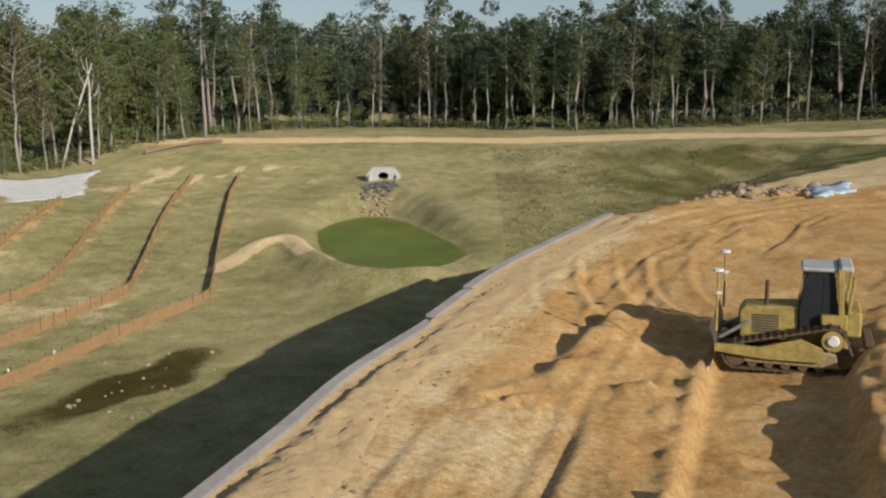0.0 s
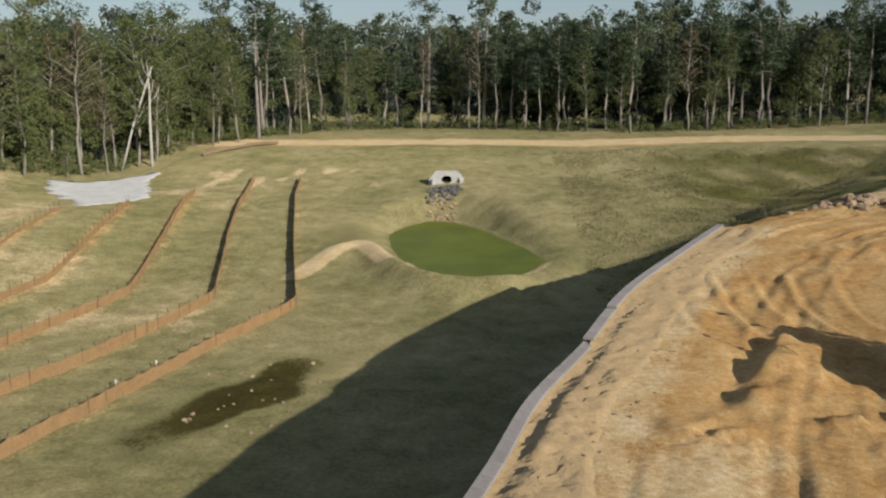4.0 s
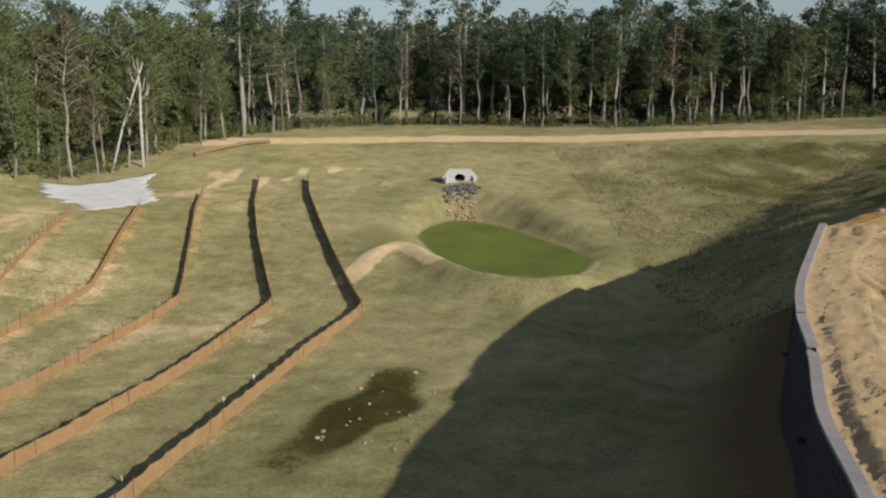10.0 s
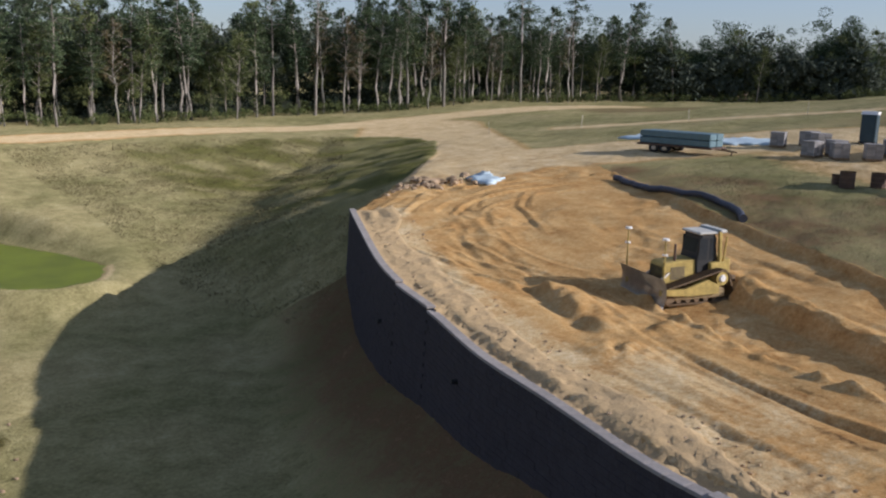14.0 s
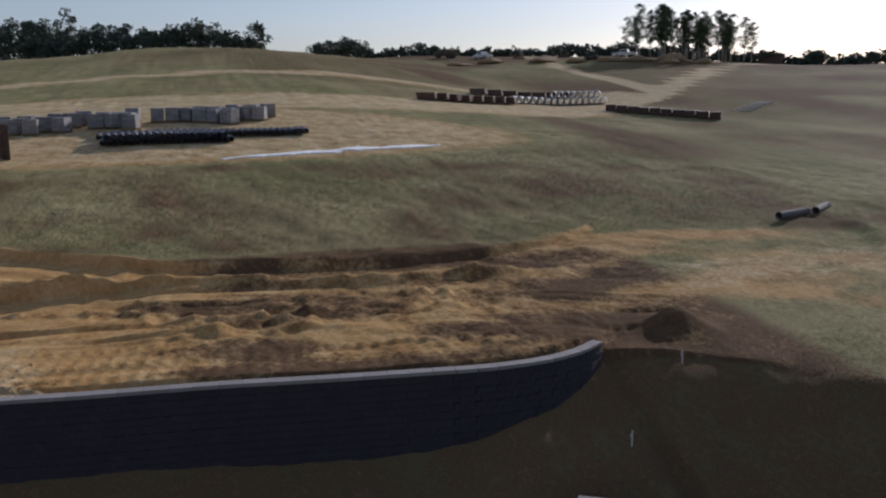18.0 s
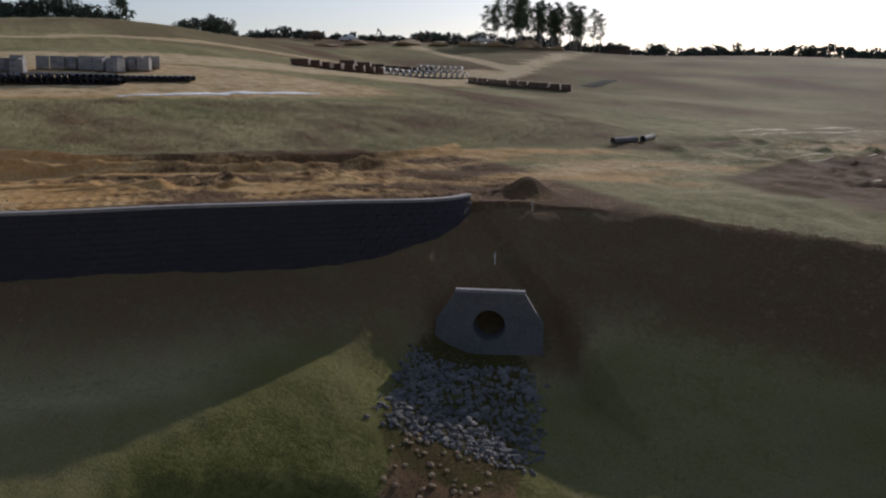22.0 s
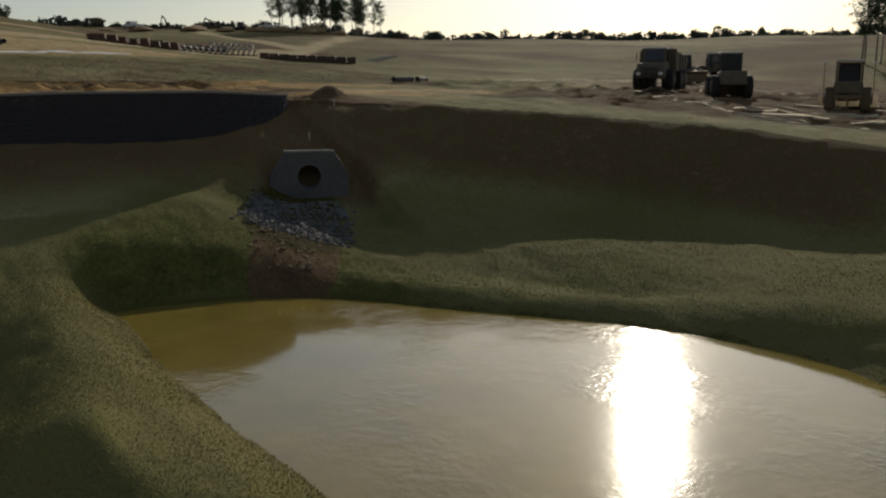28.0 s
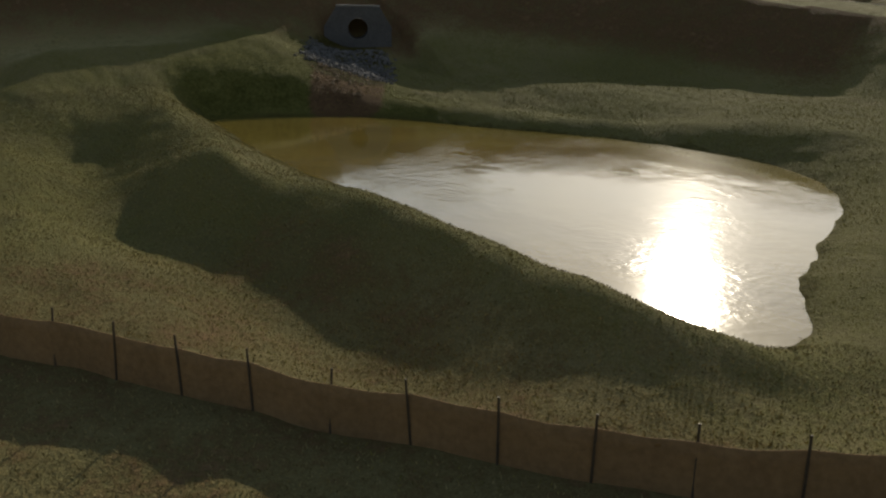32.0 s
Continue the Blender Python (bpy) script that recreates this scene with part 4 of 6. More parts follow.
def tree(kind, height, seed):
    """A forest tree: a tapered stem with limbs, and a ragged crown of leaf tufts."""
    rng = random.Random(seed)
    stem, crown = bmesh.new(), bmesh.new()
    low, limbs, spread, tufts, size, thick = FORMS[kind]
    r = height * thick
    sway = 0.004 if kind in ("tall", "stand") else 0.012
    bend = [(0, 0)]
    for i in range(8):
        bend.append((bend[-1][0] + rng.gauss(0, sway) * height, bend[-1][1] + rng.gauss(0, sway) * height))
    pts = [(bend[i][0], bend[i][1], height * 0.98 * i / 8 - (0.4 if i == 0 else 0)) for i in range(9)]
    pipe_along(stem, pts, [r * (1.2 - i * 0.125) for i in range(9)], 6)
    for i in range(limbs):
        f = low + (1 - low) * (i + rng.random()) / limbs
        j = min(int(f * 8), 7)
        t = f * 8 - j
        base = Vector(pts[j]).lerp(Vector(pts[j + 1]), t)
        a = rng.uniform(0, 2 * math.pi)
        shape = math.sin(math.pi * min(1, (f - low) / (1 - low) * 0.9 + 0.12)) ** 0.7
        reach = height * spread * (0.35 + 0.75 * shape) * rng.uniform(0.5, 1.3)
        lift = rng.uniform(-0.1, 0.45) if kind in ("tall", "pine", "stand") else rng.uniform(0.4, 1.1)
        tip = base + Vector((math.cos(a), math.sin(a), lift)) * reach
        mid = base.lerp(tip, 0.5) + Vector((0, 0, 0.06 * reach))
        pipe_along(stem, [base, mid, tip], [r * 0.30, r * 0.2, r * 0.08], 4)
        for s in range(tufts):
            p = base.lerp(tip, rng.uniform(0.3, 1.1)) + Vector((rng.gauss(0, 1), rng.gauss(0, 1), rng.gauss(0, 0.7))) * reach * 0.20
            leaf_tuft(crown, p, height * size, rng)
    e = thing("tree", {"tall": "tall straight pine with a bare trunk above the canopy", "stand": "tall dark pine on the hilltop", "pine": "straight pine with a high dark crown", "broad": "leafy broad tree turning autumn olive", "bare": "thin pale tree with sparse brownish leaves", "young": "young bushy tree at the wood's edge"}[kind], "tree", pose(0, 0, 0), "trees of the wood")
    part("trunk", stem, M_PALE if kind == "bare" else M_BARK, e, smooth_faces=True)
    part("crown", crown, {"bare": M_BROWN, "broad": M_LEAF, "young": M_LEAF}.get(kind, M_PINE), e)
    return e


KINDS = [("pine", 16.5), ("pine", 18), ("pine", 14.5), ("broad", 15), ("broad", 16.5), ("broad", 12), ("bare", 15), ("bare", 12), ("young", 6), ("young", 4), ("tall", 21), ("tall", 22.5)]
MODELS = [tree(kd, ht, 40 + i) for i, (kd, ht) in enumerate(KINDS)]
rng = random.Random(11)
used = set()


def plant(i, x, y, scale=1.0):
    m = pose(x, y, z_at(x, y) - 0.1, rng.uniform(-2, 2), rng.uniform(-2, 2), rng.uniform(0, 360))
    if i not in used:
        used.add(i)
        MODELS[i].matrix_basis = m @ Matrix.Scale(scale, 4)
        return
    o = copy_thing(MODELS[i], m)
    o.scale = (scale, scale, scale)


# The wood's front edge behind the dam: leafy in the west, pines with bare trunks behind the dam.
EDGE = round_line([(-75, 66), (-62, 80), (-54, 91), (-47, 102), (-42, 112), (-36, 124), (-26, 140), (-14, 146), (0, 137), (13, 131), (28, 128), (44, 129), (56, 125), (66, 121), (80, 125), (97, 127), (116, 127), (134, 118), (150, 104), (160, 90), (176, 92)], 6)
WEST = [(6, 7, 3, 5, 9, 6, 3, 8), (3, 6, 4, 5, 3, 4), (4, 3, 4, 1, 0, 4)]
NORTH = [(6, 7, 9, 2, 0, 8, 7, 9, 10, 2, 5, 0), (0, 1, 2, 6, 0, 11, 0, 5, 3, 1), (1, 0, 1, 4, 4, 3, 1)]
front = resample(EDGE, 3.5)
for row in range(3):
    for n, p in enumerate(front):
        if row == 2 and n % 2:
            continue
        if p[0] > 118 and rng.random() < 0.75:
            continue
        q = front[min(n + 1, len(front) - 1)] - front[max(n - 1, 0)]
        q = q / np.linalg.norm(q)
        out = np.array([-q[1], q[0]]) * (0.4 + row * 3.0 + rng.uniform(-1.3, 1.3))
        x, y = p + out + q * rng.uniform(-1.3, 1.3)
        plant(rng.choice((WEST if x < -37 else NORTH)[row]), x, y, rng.uniform(0.82, 1.12))


def woods(name, label, clumps, leaf, count, mat, seed):
    """A mass of leaf clumps: (x, y, z, radius) each, far or deep in the wood."""
    rs = np.random.RandomState(seed)
    c = np.array(clumps)
    k = np.repeat(np.arange(len(c)), count)
    way = rs.normal(size=(len(k), 3))
    way /= np.linalg.norm(way, axis=1)[:, None]
    r = c[k, 3] * (0.55 + 0.5 * rs.rand(len(k)))
    p = c[k, :3] + way * r[:, None] * np.array([1, 1, 0.8])
    u = rs.normal(size=(len(k), 3))
    u /= np.linalg.norm(u, axis=1)[:, None]
    w = rs.normal(size=(len(k), 3))
    w /= np.linalg.norm(w, axis=1)[:, None]
    size = leaf * (0.6 + 0.8 * rs.rand(len(k)))[:, None]
    co = np.stack([p - u * size, p + w * size * 0.8, p + u * size * 0.9], 1).reshape(-1, 3)
    me = bpy.data.meshes.new(name)
    me.vertices.add(len(co))
    me.vertices.foreach_set("co", co.ravel())
    me.loops.add(len(co))
    me.loops.foreach_set("vertex_index", np.arange(len(co)))
    me.polygons.add(len(k))
    me.polygons.foreach_set("loop_start", np.arange(len(k)) * 3)
    me.update()
    me.validate()
    me.materials.append(mat)
    return tagged(new(name, me), label, "woods", kind="stuff")


def clump_band(line, depth, back, low, high, radius, per_metre):
    out = []
    for p, q in zip(line, line[1:]):
        for _ in range(per_metre):
            t = rng.random()
            w = p + (q - p) * t
            n = (q - p) / np.linalg.norm(q - p)
            o = back + rng.random() * depth
            x, y = w + np.array([-n[1], n[0]]) * o
            top = high * (0.72 + 0.28 * math.sin(x * 0.31 + 1.3 * math.sin(y * 0.17)) * math.cos(y * 0.23)) * rng.uniform(0.75, 1.1)
            out.append((x, y, z_at(x, y) + low + (top - low) * rng.random() ** 0.8, radius * rng.uniform(0.6, 1.3)))
    return out


deep = resample(EDGE, 3.0)
woods("woods", "evergreen understorey deep in the wood, darkened for its shade", clump_band(deep, 9.0, 6.0, 0.3, 12.5, 1.5, 26), 0.30, 105, M_DEEP, 3)
woods("woods", "mixed canopy of the wood", clump_band(deep, 13.0, 5.0, 7.0, 18.0, 1.7, 26), 0.22, 130, M_PINE, 7)
woods("woods", "light olive foliage within the wood", clump_band(deep, 7.0, 2.8, 1.0, 14.5, 1.1, 9), 0.19, 90, M_LEAF, 4)
west = [p for p in deep if p[0] < -34]
woods("woods", "leafy olive thicket of the western wood", clump_band(west, 6.0, 1.5, 0.5, 15.5, 1.1, 26), 0.18, 110, M_LEAF, 8)
woods("undergrowth", "low brush along the wood's edge", clump_band(deep, 4.0, -0.2, 0.1, 2.0, 0.6, 11), 0.15, 60, M_LEAF, 5)
ridge = resample([(-190, 160), (-110, 185), (-60, 205), (30, 195), (100, 190), (170, 165), (215, 140)], 6.0)
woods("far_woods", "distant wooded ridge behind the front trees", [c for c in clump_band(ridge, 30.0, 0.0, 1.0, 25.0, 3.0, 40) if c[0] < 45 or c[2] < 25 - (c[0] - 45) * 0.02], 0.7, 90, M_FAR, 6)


# ---- more materials ----
M_RUST = material("rusty_steel", (0.10, 0.062, 0.045), 0.75, 0.4, 2.5, 0.3, 14)
M_HDPE = material("black_plastic_pipe", (0.050, 0.053, 0.070), 0.45, 0.25, 3, 0.1, 20, spec=0.4)
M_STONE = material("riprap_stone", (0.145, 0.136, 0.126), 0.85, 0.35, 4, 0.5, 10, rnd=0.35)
M_STONE2 = material("tan_rubble", (0.40, 0.29, 0.18), 0.92, 0.35, 4, 0.5, 10, rnd=0.3)
M_PALLET = material("stacked_block", (0.30, 0.285, 0.27), 0.9, 0.25, 2, 0.4, 12, rnd=0.22)
M_WOOD = material("pallet_wood", (0.30, 0.21, 0.12), 0.85, 0.3, 6, 0.3, 18)
M_BLUE = material("blue_wrapped_load", (0.11, 0.175, 0.195), 0.55, 0.2, 2, 0.2, 8)
M_TARP = material("pale_blue_tarp", (0.46, 0.56, 0.60), 0.5, 0.2, 1.2, 0.5, 2)
M_SHEET = material("white_sheet", (0.74, 0.74, 0.72), 0.6, 0.12, 1.5, 0.4, 3)
M_WASH = material("white_washout_gravel", (0.52, 0.51, 0.48), 0.9, 0.2, 0.8, 0.6, 4)
M_TOILET = material("dark_teal_plastic", (0.03, 0.055, 0.07), 0.5, 0.2, 2, 0.1, 10)
M_TYRE = material("tyre_rubber", (0.03, 0.028, 0.026), 0.85, 0.3, 5, 0.4, 14)
M_LATH = material("pale_lath", (0.62, 0.56, 0.46), 0.8, 0.15, 4, 0.2, 20)
M_DUSTY = material("dusty_machine_paint", (0.125, 0.100, 0.066), 0.7, 0.35, 1.5, 0.3, 12)
M_DEAD = material("bleached_dead_wood", (0.55, 0.52, 0.47), 0.85, 0.2, 2, 0.4, 10)
M_DRAB = material("tan_soil_strip", (0.32, 0.21, 0.10), 0.95, 0.35, 2.5, 0.6, 8)


M_MUDDY = material("dry_mud_coat", (0.40, 0.30, 0.16), 0.95, 0.4, 5, 0.7, 9)
M_ROOF = material("dusty_roof_paint", (0.50, 0.49, 0.44), 0.7, 0.2, 2.5, 0.2, 12)


# ---- bulldozer ----
def loop_outline():
    """The track's path in side view: high drive wheel at the back."""
    pts = []
    for a in range(-90, 61, 15):
        pts.append((1.30 + 0.36 * math.cos(radians(a)), 0.40 + 0.36 * math.sin(radians(a))))
    for a in range(76, 196, 15):
        pts.append((-1.25 + 0.36 * math.cos(radians(a)), 1.02 + 0.36 * math.sin(radians(a))))
    for a in range(195, 271, 15):
        pts.append((-1.55 + 0.36 * math.cos(radians(a)), 0.40 + 0.36 * math.sin(radians(a))))
    return pts


def bulldozer(name, label, m, paint):
    e = thing(name, label, "bulldozer", m)
    pts = loop_outline()
    for side in (-1, 1):
        y = side * 0.98
        bm = bmesh.new()
        ring = pts + [pts[0]]
        total = resample([np.array(p) for p in ring], 0.20)
        for a, b in zip(total, total[1:] + total[:1]):
            mid, way = (a + b) / 2, b - a
            box(bm, 0.185, 0.56, 0.05, Matrix.Translation((mid[0], y, mid[1])) @ Matrix.Rotation(-math.atan2(way[1], way[0]), 4, 'Y'))
            box(bm, 0.03, 0.56, 0.05, Matrix.Translation((mid[0], y, mid[1])) @ Matrix.Rotation(-math.atan2(way[1], way[0]), 4, 'Y') @ pose(0, 0, -0.045))
        belt = part("track_belt", bm, M_DARK, e, "muddy steel crawler track")
        bm = bmesh.new()
        prism(bm, [(-1.45, 0.22), (1.05, 0.22), (1.15, 0.42), (0.6, 0.62), (-0.75, 0.74), (-1.35, 0.60)], 0.50, Matrix.Translation((0, y, 0)))
        bmesh.ops.bevel(bm, geom=bm.edges[:], offset=0.03, segments=1, affect='EDGES')
        part("track_frame", bm, M_MUDDY, e, "track frame caked with dry mud")
        for n, x in enumerate((-0.95, -0.5, -0.05, 0.4, 0.85)):
            bm = bmesh.new()
            tube(bm, 0.13, 0.13, 0.40, pose(x, y - 0.2, 0.20, -90), 12)
            part("roller", bm, M_DARK, e)
        bm = bmesh.new()
        tube(bm, 0.30, 0.30, 0.44, pose(1.30, y - 0.22, 0.40, -90), 16)
        part("idler", bm, M_DARK, e)
        bm = bmesh.new()
        tube(bm, 0.30, 0.30, 0.50, pose(-1.25, y - 0.25, 1.02, -90), 18)
        wheel = part("sprocket", bm, paint, e)
        bm = bmesh.new()
        tube(bm, 0.17, 0.13, 0.06, pose(-1.25, y + side * 0.25, 1.02, -90 * side), 14)
        part("hub", bm, M_WHITE, wheel, "pale worn hub")
        bm = bmesh.new()
        prism(bm, [(-1.0, 0.42), (0.4, 0.40), (1.9, 0.52), (1.9, 0.74), (0.7, 0.72), (-0.4, 1.05), (-1.0, 0.80)], 0.12, Matrix.Translation((0, side * 1.33, 0)))
        part("push_arm", bm, paint, e)
    bm = bmesh.new()
    rows = []
    for a in range(-7, 8):
        z = 0.05 + (a + 7) / 14 * 1.25
        back = 0.16 * (1 - (a / 7.0) ** 2)
        rows.append([bm.verts.new((2.02 - back, yy, z)) for yy in (-1.75, -0.9, 0, 0.9, 1.75)])
    for r0, r1 in zip(rows, rows[1:]):
        for i in range(4):
            bm.faces.new((r0[i], r0[i + 1], r1[i + 1], r1[i]))
    r = bmesh.ops.solidify(bm, geom=bm.faces[:], thickness=0.09)
    blade = part("blade", bm, M_STEEL, e, "worn steel blade")
    bm = bmesh.new()
    box(bm, 0.05, 3.5, 0.16, pose(2.03, 0, 0.06), 0.01)
    part("cutting_edge", bm, M_WHITE, blade, "polished pale cutting edge")
    for side in (-1, 1):
        bm = bmesh.new()
        tube(bm, 0.035, 0.03, 1.75, pose(1.85, side * 1.45, 1.15), 8)
        mast = part("mast", bm, M_YELLOW, e)
        bm = bmesh.new()
        tube(bm, 0.16, 0.14, 0.07, pose(1.85, side * 1.45, 2.90), 12)
        tube(bm, 0.12, 0.12, 0.05, pose(1.85, side * 1.45, 2.25), 12)
        part("receiver", bm, M_WHITE, mast, "white round antenna")
        bm = bmesh.new()
        pipe_along(bm, [(1.0, side * 0.55, 1.25), (1.8, side * 0.7, 0.75)], 0.06, 8)
        part("lift_cylinder", bm, M_STEEL, e)
    bm = bmesh.new()
    prism(bm, [(-0.35, 0.75), (1.25, 0.75), (1.28, 1.55), (1.15, 1.68), (-0.35, 1.78)], 1.05)
    bmesh.ops.bevel(bm, geom=bm.edges[:], offset=0.04, segments=1, affect='EDGES')
    hood = part("hood", bm, paint, e)
    for side in (-1, 1):
        bm = bmesh.new()
        for i in range(7):
            box(bm, 0.72, 0.02, 0.05, pose(0.55, side * 0.535, 0.98 + i * 0.08))
        part("engine_louvre", bm, M_DUSTY, hood)
    bm = bmesh.new()
    for i in range(8):
        box(bm, 0.03, 0.90, 0.05, pose(1.29, 0, 0.85 + i * 0.09))
    part("grille", bm, M_BLACK, hood)
    bm = bmesh.new()
    tube(bm, 0.06, 0.06, 0.75, pose(0.55, 0.25, 1.70), 10)
    part("exhaust", bm, M_RUST, e)
    bm = bmesh.new()
    box(bm, 1.55, 1.2, 0.5, pose(-0.9, 0, 0.85), 0.05)
    part("chassis", bm, paint, e)
    bm = bmesh.new()
    prism(bm, [(-1.62, 1.12), (-0.95, 1.12), (-0.90, 1.62), (-1.62, 1.68)], 1.62)
    bmesh.ops.bevel(bm, geom=bm.edges[:], offset=0.04, segments=1, affect='EDGES')
    part("fender", bm, paint, e)
    bm = bmesh.new()
    prism(bm, [(-1.36, 1.10), (-0.34, 1.10), (-0.30, 1.75), (-0.50, 2.85), (-1.22, 2.85), (-1.36, 1.75)], 1.22)
    bmesh.ops.bevel(bm, geom=bm.edges[:], offset=0.05, segments=1, affect='EDGES')
    cab = part("cab", bm, M_BLACK, e, "dark framed operator cab")
    bm = bmesh.new()
    box(bm, 1.0, 1.36, 0.12, pose(-0.84, 0, 2.90), 0.05)
    part("roof", bm, M_ROOF, cab, "dusty pale cab roof")
    for side in (-1, 1):
        for x, w in ((-0.62, 0.42), (-1.10, 0.31)):
            bm = bmesh.new()
            box(bm, w, 0.02, 0.95, pose(x, side * 0.612, 2.22), 0.005)
            part("side_window", bm, M_GLASS, cab)
        bm = bmesh.new()
        box(bm, 0.15, 0.13, 1.85, pose(-1.42, side * 0.70, 2.05, 0, 3), 0.02)
        part("roll_bar_post", bm, paint, e)
        bm = bmesh.new()
        box(bm, 0.08, 0.08, 1.1, pose(-1.68, side * 0.70, 2.20, 0, -6), 0.02)
        part("roll_bar_brace", bm, paint, e)
    bm = bmesh.new()
    box(bm, 0.02, 0.95, 0.80, pose(-0.40, 0, 2.25, 0, -10), 0.005)
    part("windscreen", bm, M_GLASS, cab)
    bm = bmesh.new()
    box(bm, 0.34, 1.55, 0.15, pose(-1.52, 0, 2.97), 0.04)
    part("roll_bar", bm, M_ROOF, e)
    bm = bmesh.new()
    box(bm, 0.40, 1.5, 0.75, pose(-1.78, 0, 1.40), 0.06)
    part("fuel_tank", bm, paint, e)
    bm = bmesh.new()
    prism(bm, [(-2.0, 0.55), (-2.6, 0.75), (-2.65, 0.15), (-2.5, 0.15), (-2.45, 0.60), (-2.0, 0.40)], 0.14)
    box(bm, 0.25, 1.5, 0.25, pose(-2.2, 0, 0.85), 0.03)
    part("ripper", bm, M_DARK, e)
    return e


def ground_pose(x, y, yaw, dz=0.0, tilt=0.0):
    return pose(x, y, z_at(x, y) + dz, 0, tilt, yaw)


DOZ = pose(7.35, 27.0, z_at(7.35, 27.0) + 0.02, 0, 1.0, 160) @ Matrix.Scale(0.89, 4)
dozer = bulldozer("bulldozer", "yellow crawler bulldozer with a raised cab pushing clay", DOZ, M_YELLOW)


# ---- headwalls and outfall pipes ----
def headwall(label, m, mat):
    e = thing("headwall", label, "headwall", m, "storm drain outfalls")
    r, zc = 0.52, 0.95
    corners = [(-1.75, -1.1), (1.75, -1.1), (1.75, 1.05), (1.12, 2.05), (-1.12, 2.05), (-1.75, 1.05)]
    turns = sorted([2 * math.pi * i / 32 for i in range(32)] + [math.atan2(z - zc, x) % (2 * math.pi) for x, z in corners])
    n = len(turns)

    def edge(a):
        best = 9
        dx, dz = math.cos(a), math.sin(a)
        for (x0, z0), (x1, z1) in zip(corners, corners[1:] + corners[:1]):
            ex, ez = x1 - x0, z1 - z0
            det = dx * -ez + ex * dz
            if abs(det) < 1e-9:
                continue
            t = ((x0) * -ez + ex * (z0 - zc)) / det
            u = (dx * (z0 - zc) - dz * x0) / det
            if t > 0 and -1e-6 <= u <= 1 + 1e-6:
                best = min(best, t)
        return dx * best, zc + dz * best

    bm = bmesh.new()
    lay = []
    for y in (-0.11, 0.11):
        inner = [bm.verts.new((r * math.cos(a), y, zc + r * math.sin(a))) for a in turns]
        outer = [bm.verts.new((edge(a)[0], y, edge(a)[1])) for a in turns]
        lay.append((inner, outer))
    for i in range(n):
        j = (i + 1) % n
        bm.faces.new((lay[0][0][i], lay[0][0][j], lay[0][1][j], lay[0][1][i]))
        bm.faces.new((lay[1][0][j], lay[1][0][i], lay[1][1][i], lay[1][1][j]))
        bm.faces.new((lay[0][1][i], lay[0][1][j], lay[1][1][j], lay[1][1][i]))
        bm.faces.new((lay[0][0][j], lay[0][0][i], lay[1][0][i], lay[1][0][j]))
    bmesh.ops.recalc_face_normals(bm, faces=bm.faces[:])
    part("front_panel", bm, mat, e)
    bm = bmesh.new()
    box(bm, 2.26, 0.28, 0.10, pose(0, 0, 2.09), 0.015)
    # The headwall toned for shade also gets a darker coping.
    part("coping", bm, M_PALLET if mat is M_CONC2 else M_CONC, e, "pale coping along the top")
    for s in (-1, 1) if mat is M_CONC else ():
        bm = bmesh.new()
        prism(bm, [(0, -0.5), (0.55, -0.5), (0.55, 1.0), (0, 1.30)], 0.18, Matrix.Translation((s * 1.25, -0.05, 0)) @ Matrix.Rotation(-s * radians(74) + (math.pi if s < 0 else 0), 4, 'Z'))
        bmesh.ops.recalc_face_normals(bm, faces=bm.faces[:])
        part("wing_wall", bm, mat, e)
    bm = bmesh.new()
    tube(bm, r - 0.015, r - 0.015, 2.6, pose(0, 0.0, zc, -90), 28, False)
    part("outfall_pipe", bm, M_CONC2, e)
    # Black disc closing the pipe, put there for the shade of its depth.
    bm = bmesh.new()
    tube(bm, r - 0.02, r - 0.02, 0.05, pose(0, 2.4, zc, -90), 28)
    part("pipe_back", bm, M_BLACK, e)
    return e


headwall("pale concrete headwall with a round outfall on the dam slope", pose(-9.25, 92.9, z_at(-9.25, 91.9) - 0.25, 0, 0, 4) @ Matrix.Diagonal((1.0, 1, 0.74, 1)), M_CONC)
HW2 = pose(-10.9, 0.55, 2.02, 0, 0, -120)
headwall("concrete headwall with a round outfall, toned dark for the shaded bank", HW2, M_CONC2)


# ---- stones ----
def stone_meshes(count, mat, seed):
    rs = random.Random(seed)
    out = []
    for _ in range(count):
        bm = bmesh.new()
        bmesh.ops.create_icosphere(bm, subdivisions=1, radius=0.5)
        for v in bm.verts:
            v.co *= rs.uniform(0.72, 1.15)
            v.co.z *= 0.72
        me = bpy.data.meshes.new("stone")
        bm.to_mesh(me)
        bm.free()
        me.materials.append(mat)
        out.append(me)
    return out


GREY, TAN = stone_meshes(6, M_STONE, 5), stone_meshes(5, M_STONE2, 6)


def scatter_stones(name, label, meshes, count, place, low, high, seed, kind="structure"):
    rs = random.Random(seed)
    root = thing(name, label, "stones", pose(0, 0, 0), kind=kind)
    for _ in range(count):
        x, y = place(rs)
        s = rs.uniform(low, high)
        o = new("stone", rs.choice(meshes))
        o.parent = root
        o.matrix_basis = pose(x, y, z_at(x, y) + s * 0.12, rs.uniform(-25, 25), rs.uniform(-25, 25), rs.uniform(0, 360)) @ Matrix.Diagonal((s * rs.uniform(0.8, 1.4), s, s * rs.uniform(0.7, 1.1), 1))
    return root


def strip_place(a, b, width):
    a, b = np.array(a), np.array(b)
    way = b - a
    side = np.array([-way[1], way[0]]) / np.linalg.norm(way)
    return lambda rs: a + way * rs.random() + side * width * (rs.random() - 0.5) * (0.8 + 0.4 * rs.random())


